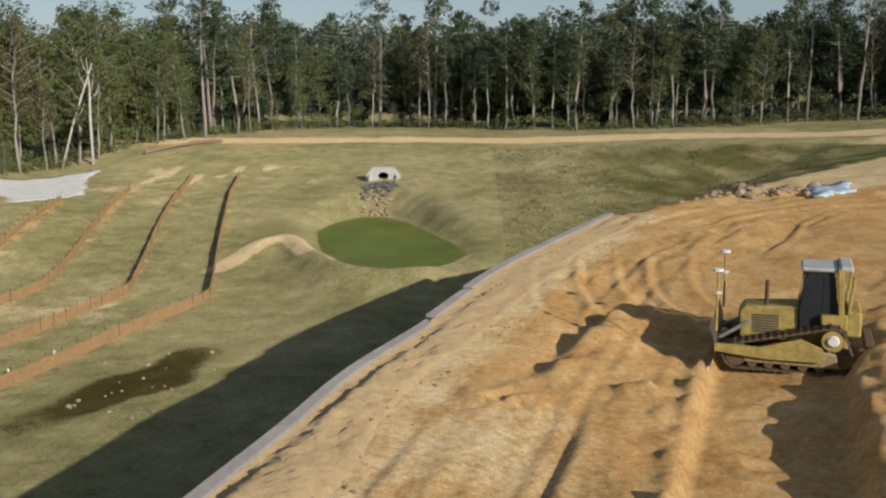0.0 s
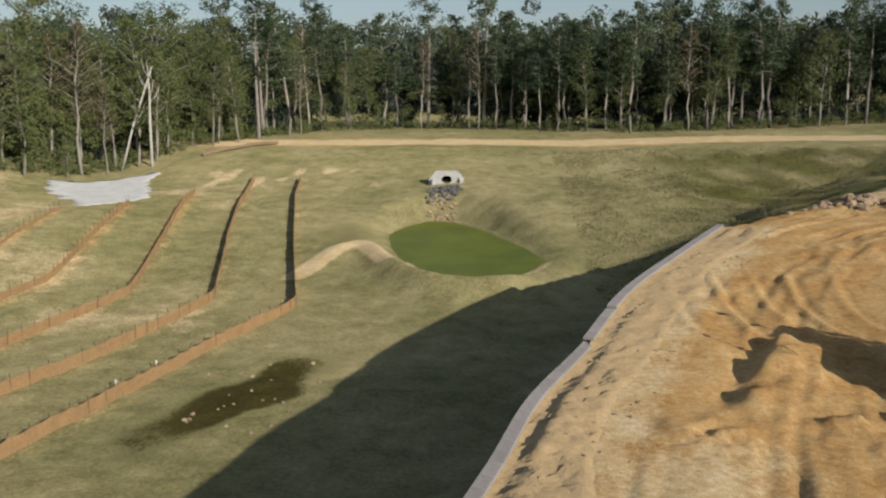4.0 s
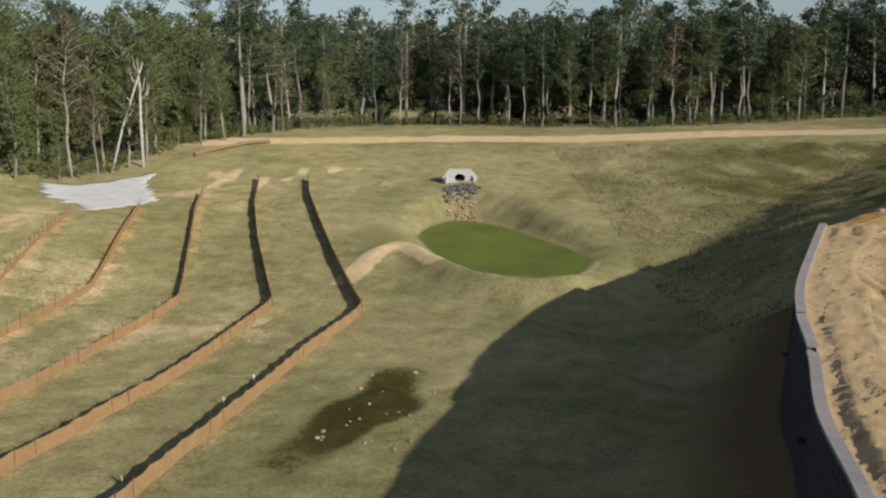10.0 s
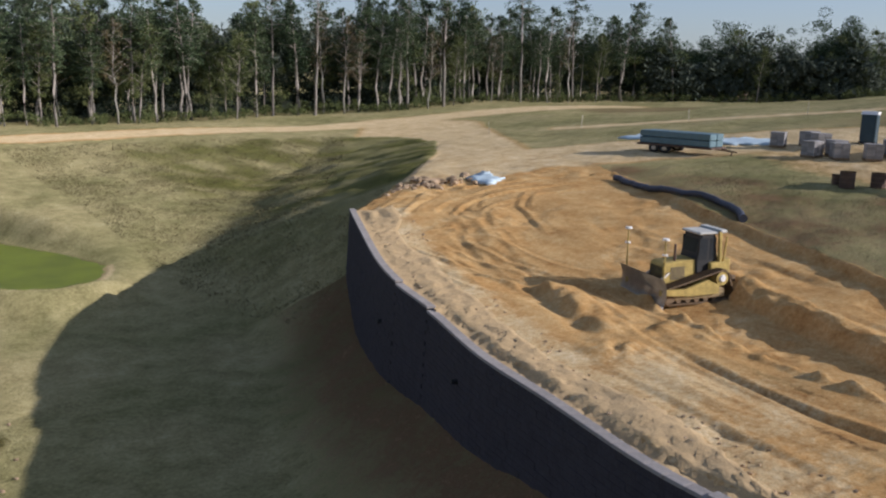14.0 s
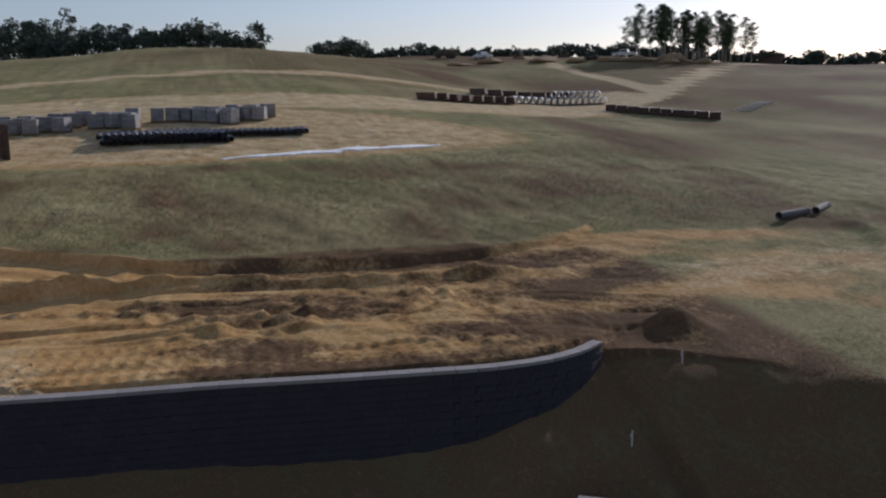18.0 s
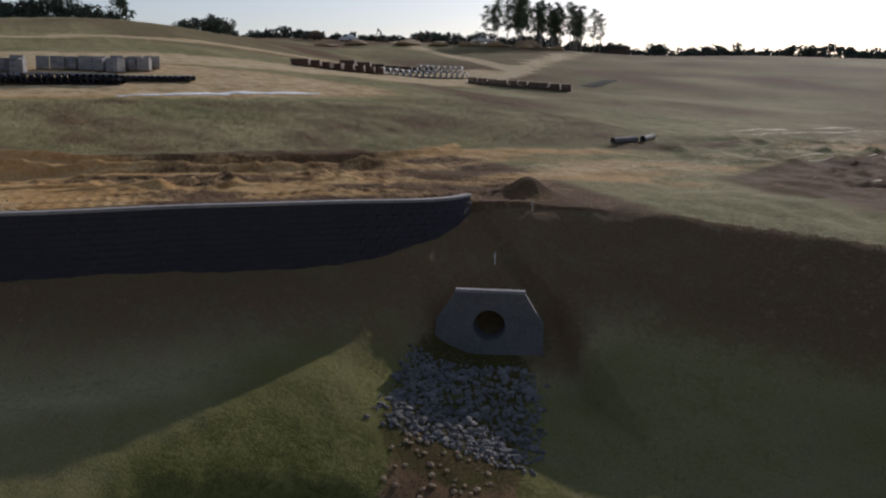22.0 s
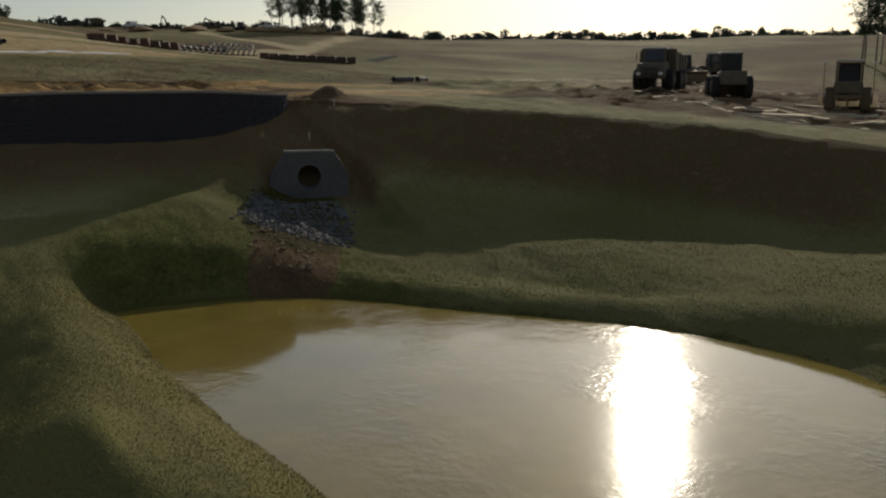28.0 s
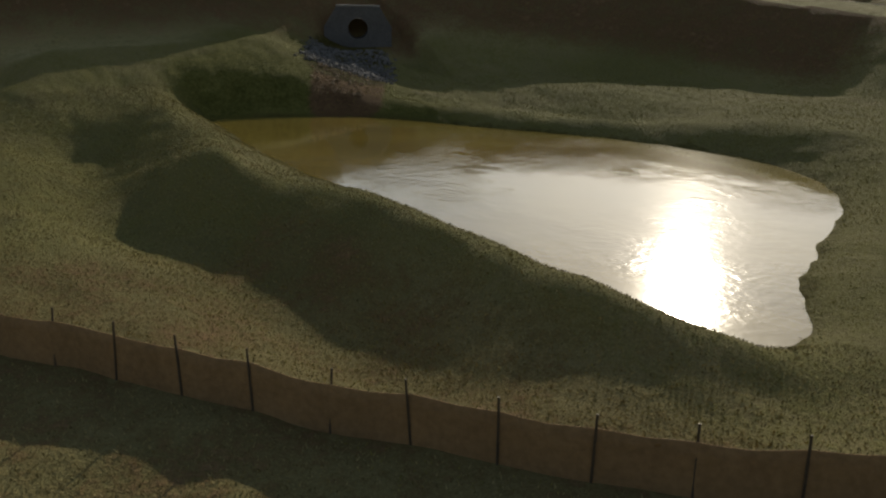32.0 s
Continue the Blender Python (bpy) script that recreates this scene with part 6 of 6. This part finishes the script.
def wheel_loader():
    e = thing("wheel_loader", "dusty wheel loader with a tall glazed cab", "wheel loader", pose(0, 0, 0), "earthmovers on the haul road")
    for x in (1.4, -1.5):
        for s in (-1, 1):
            wheel(e, x, s * 1.05, 0.78, 0.55, s)
    bm = bmesh.new()
    prism(bm, [(-2.7, 0.9), (-0.2, 0.8), (-0.2, 1.75), (-2.5, 1.85)], 1.7)
    bmesh.ops.bevel(bm, geom=bm.edges[:], offset=0.07, segments=1, affect='EDGES')
    part("engine_cover", bm, M_DUSTY, e)
    bm = bmesh.new()
    prism(bm, [(-0.2, 0.7), (1.9, 0.7), (1.9, 1.2), (1.2, 1.5), (-0.2, 1.5)], 1.1)
    part("front_frame", bm, M_DUSTY, e)
    bm = bmesh.new()
    prism(bm, [(-1.2, 1.7), (0.1, 1.5), (0.15, 2.2), (-0.05, 3.0), (-1.15, 3.0)], 1.35)
    bmesh.ops.bevel(bm, geom=bm.edges[:], offset=0.05, segments=1, affect='EDGES')
    cab = part("cab", bm, M_BLACK, e)
    bm = bmesh.new()
    box(bm, 1.45, 1.6, 0.1, pose(-0.55, 0, 3.06), 0.04)
    part("roof", bm, M_WHITE, cab, "pale cab roof")
    for s in (-1, 1):
        bm = bmesh.new()
        box(bm, 0.85, 0.03, 0.9, pose(-0.55, s * 0.69, 2.4), 0.01)
        part("side_window", bm, M_GLASS, cab)
        bm = bmesh.new()
        pipe_along(bm, [(0.9, s * 0.5, 1.4), (1.9, s * 0.55, 1.2), (2.7, s * 0.55, 0.6)], 0.11, 6)
        part("lift_arm", bm, M_DUSTY, e)
    bm = bmesh.new()
    prism(bm, [(2.6, 0.15), (3.6, 0.12), (3.6, 0.2), (2.85, 0.4), (2.75, 0.95), (3.0, 1.25), (2.85, 1.3), (2.55, 0.95)], 2.6)
    part("bucket", bm, M_DARK, e, "muddy steel bucket")
    return e


loader = wheel_loader()
loader.matrix_basis = ground_pose(-8.6, -34.0, -48)
copy_thing(loader, ground_pose(22.0, -74.0, 60))
copy_thing(loader, ground_pose(15.6, -61.0, 150))
second = bulldozer("bulldozer", "dust-brown crawler bulldozer beside the rutted haul road", pose(-17.5, -33.5, z_at(-17.5, -33.5), 0, 0, -62), M_DUSTY)


def excavator(label, m, fold):
    e = thing("excavator", label, "excavator", m, "machines on the far hill")
    for s in (-1, 1):
        bm = bmesh.new()
        prism(bm, [(-1.7, 0.0), (1.7, 0.0), (2.0, 0.35), (1.7, 0.75), (-1.7, 0.75), (-2.0, 0.35)], 0.55, Matrix.Translation((0, s * 1.0, 0)))
        part("track", bm, M_DARK, e)
    bm = bmesh.new()
    prism(bm, [(-2.0, 0.95), (1.1, 0.95), (1.1, 1.6), (0.2, 1.9), (-1.9, 2.0)], 2.2)
    bmesh.ops.bevel(bm, geom=bm.edges[:], offset=0.08, segments=1, affect='EDGES')
    part("house", bm, M_DUSTY, e)
    bm = bmesh.new()
    box(bm, 1.3, 0.9, 1.5, pose(0.6, 0.65, 2.0), 0.08)
    cab = part("cab", bm, M_BLACK, e)
    bm = bmesh.new()
    box(bm, 1.1, 0.03, 0.8, pose(0.6, 1.11, 2.25), 0.01)
    part("side_window", bm, M_GLASS, cab)
    tip, end = fold
    bm = bmesh.new()
    pipe_along(bm, [(0.8, 0, 1.4), (1.6, 0, 2.0 + (tip[1] - 2) * 0.7), tip_point(tip)], [0.30, 0.34, 0.2], 6)
    part("boom", bm, M_DUSTY, e)
    bm = bmesh.new()
    pipe_along(bm, [tip_point((tip[0] - 0.4, tip[1] + 0.3)), tip_point(end)], [0.22, 0.15], 6)
    part("stick", bm, M_DUSTY, e)
    bm = bmesh.new()
    prism(bm, [(end[0] + 0.1, end[1] + 0.1), (end[0] + 0.5, end[1] - 0.3), (end[0] + 0.2, end[1] - 1.0), (end[0] - 0.7, end[1] - 1.05), (end[0] - 0.3, end[1] - 0.5)], 1.1)
    part("bucket", bm, M_DARK, e)
    return e


def tip_point(p):
    return (p[0], 0, p[1])


FAR = Matrix.Scale(0.62, 4)
excavator("excavator with its boom folded high on the hill", ground_pose(168, -62, 120) @ FAR, ((3.4, 5.0), (4.3, 2.2)))
excavator("excavator with its boom arched low on the hill", ground_pose(165, -72, 110) @ FAR, ((3.8, 4.0), (5.2, 1.9)))
excavator("dusty excavator parked near the hilltop pines", ground_pose(160, -96, 200) @ FAR, ((3.8, 3.6), (5.0, 1.8)))
copy_thing(truck, ground_pose(172, -46, 80) @ FAR)
copy_thing(loader, ground_pose(150, -72, 30) @ FAR)


def white_van(x, y, yaw):
    e = thing("pickup_truck", "white pickup truck parked on the far hill", "pickup", ground_pose(x, y, yaw), "parked site pickups")
    bm = bmesh.new()
    prism(bm, [(-2.6, 0.5), (2.6, 0.5), (2.6, 1.05), (1.3, 1.15), (0.9, 1.8), (-0.6, 1.8), (-0.8, 1.15), (-2.6, 1.15)], 1.9)
    bmesh.ops.bevel(bm, geom=bm.edges[:], offset=0.06, segments=1, affect='EDGES')
    body = part("body", bm, M_WHITE, e)
    bm = bmesh.new()
    box(bm, 1.3, 1.93, 0.4, pose(0.15, 0, 1.48), 0.02)
    part("window", bm, M_GLASS, body)
    for xx in (-1.7, 1.7):
        for s in (-1, 1):
            wheel(e, xx, s * 0.85, 0.38, 0.24, s)


for x, y, yaw in ((170, -54, 20), (158, -84, 50)):
    white_van(x, y, yaw)

rh = random.Random(91)


def soil_heap(x, y, wide, tall):
    bm = bmesh.new()
    bmesh.ops.create_icosphere(bm, subdivisions=3, radius=1.0)
    for v in bm.verts:
        v.co *= 1 + rh.uniform(-0.10, 0.10)
        v.co.z = max(v.co.z, -0.15) * (0.75 + 0.25 * math.cos(v.co.x * 4 + x))
    ob = part("soil_heap", bm, M_DRAB, None, "", True)
    ob.matrix_basis = ground_pose(x, y, rh.uniform(0, 180)) @ Matrix.Diagonal((wide, wide * 0.7, tall, 1))
    tagged(ob, "brown heap of dug soil on the far hill", "soil heap", "soil heaps on the hill")


for x, y, wide, tall in ((152, -62, 4.0, 1.3), (149, -68, 3.0, 1.0), (147, -75, 3.4, 1.5), (145, -80, 3.6, 1.2), (143, -87, 4.2, 1.6), (140, -92, 3.0, 1.1), (158, -52, 3.4, 1.0), (138, -84, 2.6, 1.0), (155, -44, 2.8, 0.9)):
    soil_heap(x, y, wide, tall)

e = thing("site_cabin", "small dark site cabin on the skyline", "cabin", ground_pose(186, -142, 35))
bm = bmesh.new()
box(bm, 6.0, 3.0, 3.0, pose(0, 0, 1.6), 0.05)
part("cabin_body", bm, M_RUST, e)
bm = bmesh.new()
box(bm, 6.3, 3.3, 0.2, pose(0, 0, 3.2), 0.03)
part("roof", bm, M_CONC2, e)
bm = bmesh.new()
box(bm, 0.06, 1.0, 2.0, pose(-3.02, 0.5, 1.1), 0.02)
part("door", bm, M_DARK, e)
for i in range(5):
    e = thing("plank_pile", "pale timber planks lying on the grass", "planks", ground_pose(74 + i * 1.1, -59 - i * 1.6, 55 + i * 9, 0.02), "loose planks")
    for k in range(3):
        bm = bmesh.new()
        box(bm, 2.6, 0.3, 0.09, pose(0.1 * k, (k - 1) * 0.34, 0.06 + 0.05 * (k == 1)), 0.01)
        part("plank", bm, M_LATH, e)

# ---- wheel tracks in the haul road's mud ----
# The pale tone stands in for sun glints on muddy ruts.
M_TRACK = material("drying_mud_track", (0.60, 0.47, 0.30), 0.78, 0.35, 2.0, 0.8, 9, spec=0.15)


def track_ribbon(line, width):
    """A pressed wheel track with an uneven edge; its shine is put into the pale colour."""
    pts = resample(round_line(line, 8), 0.5)
    bm = bmesh.new()
    rows = []
    for n, p in enumerate(pts):
        q = pts[min(n + 1, len(pts) - 1)] - pts[max(n - 1, 0)]
        q = q / np.linalg.norm(q)
        w = width * random.uniform(0.45, 1.0) * min(1, 0.2 + 0.25 * min(n, len(pts) - 1 - n))
        o = random.uniform(-0.06, 0.06)
        row = []
        for s, lift in ((-1, -0.05), (-0.6, 0.035), (0.6, 0.045), (1, -0.05)):
            x, y = p[0] - q[1] * (o + s * w / 2), p[1] + q[0] * (o + s * w / 2)
            row.append(bm.verts.new((x, y, z_at(x, y) + lift)))
        rows.append(row)
    for n, (a, b) in enumerate(zip(rows, rows[1:])):
        if value_noise(np.array([n * 0.5]), np.array([line[0][0] * 9.0]), 2.2, 81)[0] < -0.12:
            continue
        for i in range(3):
            bm.faces.new((a[i], b[i], b[i + 1], a[i + 1]))
    bmesh.ops.delete(bm, geom=[v for v in bm.verts if not v.link_faces], context='VERTS')
    bmesh.ops.recalc_face_normals(bm, faces=bm.faces[:])
    return tagged(part("wheel_track", bm, M_TRACK, None, "", True), "wheel track in the brown haul mud, paled for sun glints", "track", kind="structure")


TRACKS = [
    [(-34, -21), (-26, -22.5), (-18, -21.5), (-12, -19.5)],
    [(-34, -22.6), (-26, -24), (-17.5, -23), (-10, -21.5)],
    [(3.6, -26), (2.5, -32), (-1, -46), (-6, -64)],
    [(6, -26), (5, -33), (1.6, -47), (-3, -66)],
    [(16, -34), (18, -52), (14, -75)],
    [(18.5, -34), (20.5, -52), (17, -76)],
    [(-30, -36), (-25, -44), (-22, -56), (-20, -72)],
    [(-22, -50), (-8, -54), (8, -56), (22, -54)],
    [(-24, -62), (-8, -66), (10, -68)],
]
rt = random.Random(61)
for x, y, a, count in ((-30, -22, 8, 5), (-24, -27, 14, 6), (-29, -31, 2, 5), (-13, -25, 24, 5), (-20, -38, -6, 6), (-8, -42, 70, 4), (-33, -26, 30, 4), (-14, -48, 100, 5), (2, -52, 95, 4), (-26, -46, 40, 5)):
    bend = rt.uniform(-9, 9)
    for k in range(count):
        way, line = a + rt.uniform(-5, 5), [(x + k * 0.55 + rt.uniform(-2, 2), y - k * 0.95 + rt.uniform(-0.2, 0.2))]
        for _ in range(rt.randint(3, 5)):
            line.append((line[-1][0] + 3.2 * math.cos(radians(way)), line[-1][1] + 3.2 * math.sin(radians(way))))
            way += bend
        if max(q for _, q in line) < -18.5:
            TRACKS.append(line)
for n, line in enumerate(TRACKS):
    track_ribbon(line, 0.26 + 0.10 * (n % 3))

# ---- far trees ----
def grove(cx, cy, dx, dy, count, models, low, high, seed):
    rs = random.Random(seed)
    for n in range(count):
        t = (n + rs.random() * 0.8) / count
        x, y = cx + dx * t + rs.uniform(-2.5, 2.5), cy + dy * t + rs.uniform(-2.5, 2.5)
        i, tall = rs.choice(models), rs.uniform(low, high)
        o = copy_thing(MODELS[i], pose(x, y, z_at(x, y) - 0.1, rs.uniform(-2, 2), rs.uniform(-2, 2), rs.uniform(0, 360)))
        s = tall / KINDS[i][1]
        o.scale = (s, s, s)


KINDS.append(("stand", 18))
MODELS.append(tree("stand", 18, 77))
MODELS[-1].matrix_basis = pose(152, -92, z_at(152, -92) - 0.1) @ Matrix.Scale(0.6, 4)
KINDS.append(("stand", 20))
MODELS.append(tree("stand", 20, 78))
MODELS[-1].matrix_basis = pose(150, -99, z_at(150, -99) - 0.1) @ Matrix.Scale(0.55, 4)
grove(154, -83, -7, -25, 36, (len(MODELS) - 1, len(MODELS) - 2), 8.0, 12.0, 31)
grove(25.5, -118.5, -13, 5, 12, (len(MODELS) - 1, len(MODELS) - 2), 11, 15, 32)


def tree_band(line, high, radius, per_step, back=6.0, step=4.0):
    return clump_band(resample(line, step), back, 0.0, 0.3, high, radius, per_step)


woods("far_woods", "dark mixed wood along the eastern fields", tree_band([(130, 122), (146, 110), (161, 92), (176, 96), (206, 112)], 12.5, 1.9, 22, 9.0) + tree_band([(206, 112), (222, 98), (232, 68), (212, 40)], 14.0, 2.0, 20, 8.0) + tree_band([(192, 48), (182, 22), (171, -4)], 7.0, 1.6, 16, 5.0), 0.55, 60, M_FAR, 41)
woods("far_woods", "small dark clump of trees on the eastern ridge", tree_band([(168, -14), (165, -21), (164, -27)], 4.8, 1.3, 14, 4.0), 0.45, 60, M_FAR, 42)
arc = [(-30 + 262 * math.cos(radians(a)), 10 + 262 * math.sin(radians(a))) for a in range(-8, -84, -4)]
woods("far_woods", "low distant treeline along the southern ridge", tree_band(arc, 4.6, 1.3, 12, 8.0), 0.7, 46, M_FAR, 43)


def trunk_thing(name, label, category, pts, radii, mat):
    e = thing(name, label, category, pose(0, 0, 0))
    bm = bmesh.new()
    pipe_along(bm, pts, radii, 8)
    part("trunk", bm, mat, e, smooth_faces=True)
    bm = bmesh.new()
    for f, a in ((0.55, 0.8), (0.7, 2.9), (0.82, 4.6), (0.62, 5.5)):
        i = min(int(f * (len(pts) - 1)), len(pts) - 2)
        b = Vector(pts[i]).lerp(Vector(pts[i + 1]), f * (len(pts) - 1) - i)
        pipe_along(bm, [b, b + Vector((math.cos(a) * 0.8, math.sin(a) * 0.8, 0.7)), b + Vector((math.cos(a) * 1.3, math.sin(a) * 1.3, 1.8))], [0.07, 0.05, 0.02], 5)
    part("bare_limb", bm, mat, e)


zt = z_at(-43.5, 104.5)
trunk_thing("dead_tree", "bleached white dead trunk at the wood's edge", "dead tree", [(-43.5, 104.5, zt - 0.3), (-43.45, 104.5, zt + 5), (-43.3, 104.6, zt + 8.5), (-43.4, 104.6, zt + 12.0)], [0.17, 0.15, 0.11, 0.06], M_DEAD)
trunk_thing("leaning_tree", "pale leaning dead trunk against the wood", "dead tree", [(-46.6, 103.2, z_at(-46.6, 103.2) - 0.2), (-45.2, 103.8, zt + 4.5), (-42.8, 104.6, zt + 11.3)], [0.13, 0.11, 0.07], M_DEAD)
e = thing("fallen_log", "pale peeled log lying along the wood's edge", "log", pose(0, 0, 0))
for a, b in (((-38.5, 107.2), (-33.8, 110.6)), ((-34.4, 111.4), (-30.8, 112.8))):
    bm = bmesh.new()
    mid = ((a[0] + b[0]) / 2, (a[1] + b[1]) / 2)
    pipe_along(bm, [(a[0], a[1], z_at(*a) + 0.25), (mid[0], mid[1] + 0.2, z_at(*mid) + 0.35), (b[0], b[1], z_at(*b) + 0.3)], [0.24, 0.22, 0.16], 8)
    part("stem", bm, M_WOOD, e)


# ---- straw and grass ----
def z_many(x, y):
    gx, gy, gz = GRID
    i = np.clip(np.searchsorted(gx, x) - 1, 0, len(gx) - 2)
    j = np.clip(np.searchsorted(gy, y) - 1, 0, len(gy) - 2)
    u, v = (x - gx[i]) / (gx[i + 1] - gx[i]), (y - gy[j]) / (gy[j + 1] - gy[j])
    return (gz[j, i] * (1 - u) + gz[j, i + 1] * u) * (1 - v) + (gz[j + 1, i] * (1 - u) + gz[j + 1, i + 1] * u) * v


M_STRAW = leaf_material("straw_blades", (0.110, 0.092, 0.034), (0.480, 0.400, 0.185))
M_BANK = leaf_material("yellowing_bank_grass", (0.085, 0.082, 0.018), (0.360, 0.310, 0.080))
M_FIELD = leaf_material("dull_field_grass", (0.105, 0.090, 0.052), (0.320, 0.270, 0.165))
M_WEED = leaf_material("dark_slope_weeds", (0.080, 0.072, 0.030), (0.235, 0.200, 0.098))
M_GRASS = leaf_material("young_grass", (0.066, 0.076, 0.014), (0.200, 0.195, 0.046))


def blades(name, label, area, count, low, high, width, mat, seed, patch=0.0, upland=False, spread=2.0):
    """Tufts of thin blades standing on the ground, away from the water and the wall."""
    rs = np.random.RandomState(seed)
    x, y = rs.uniform(area[0], area[1], count), rs.uniform(area[2], area[3], count)
    keep = value_noise(x, y, 2.3, seed + 7) + 0.6 * value_noise(x, y, 0.7, seed + 8) + rs.normal(size=count) * 0.8 > patch
    keep &= np.hypot((x + 16.2 - 0.42 * (y - 42)) / 2.2, (y - 42.2) / 6.6) > 1.0
    keep &= ~inside(x, y, POND1) & ~inside(x, y, POND2) & (inside(x, y, UPLAND) == upland) & (masks_clay(x, y) < 0.3)
    for line in FENCES:
        fd, _ = poly_distance(x, y, line)
        keep &= fd > 0.15
    x, y = x[keep], y[keep]
    z = z_many(x, y)
    a, lean = rs.uniform(0, 2 * math.pi, len(x)), rs.uniform(0.2 * spread, spread, len(x))
    h = rs.uniform(low, high, len(x))
    w = width * rs.uniform(0.6, 1.4, len(x))
    b = rs.uniform(0, 2 * math.pi, len(x))
    p = np.stack([x, y, z - 0.02], 1)
    side = np.stack([np.cos(a) * w, np.sin(a) * w, np.zeros_like(w)], 1)
    top = np.stack([np.cos(b) * h * lean, np.sin(b) * h * lean, h], 1)
    co = np.stack([p - side, p + side, p + top], 1).reshape(-1, 3)
    me = bpy.data.meshes.new(name)
    me.vertices.add(len(co))
    me.vertices.foreach_set("co", co.ravel())
    me.loops.add(len(co))
    me.loops.foreach_set("vertex_index", np.arange(len(co)))
    me.polygons.add(len(x))
    me.polygons.foreach_set("loop_start", np.arange(len(x)) * 3)
    me.update()
    me.validate()
    me.materials.append(mat)
    return tagged(new(name, me), label, "grass", kind="stuff")


blades("straw", "dry straw mulch on the berm and basin floor", (-54, -17, 12, 34), 360000, 0.02, 0.075, 0.014, M_STRAW, 51, -0.6, False, 1.2)
blades("grass", "thin green grass round the silty pond", (-50, -13, 3, 20), 160000, 0.02, 0.065, 0.013, M_BANK, 52, 0.0, False, 1.7)
blades("straw", "straw tufts on the bench and the shaded bank", (-50, -9, -16, 5), 170000, 0.02, 0.075, 0.018, M_BANK, 53, -0.3, False, 1.6)
blades("straw", "scattered straw over the seeded basin", (-48, 8, 30, 66), 120000, 0.02, 0.07, 0.020, M_STRAW, 54, 0.0)
blades("grass", "dull dry grass on the field above the pad", (7, 46, -26, 42), 170000, 0.02, 0.07, 0.026, M_FIELD, 55, -0.4, True)
blades("grass", "rough dark grass rows on the east slope", (2, 40, 48, 106), 140000, 0.08, 0.20, 0.030, M_WEED, 56, 0.2)
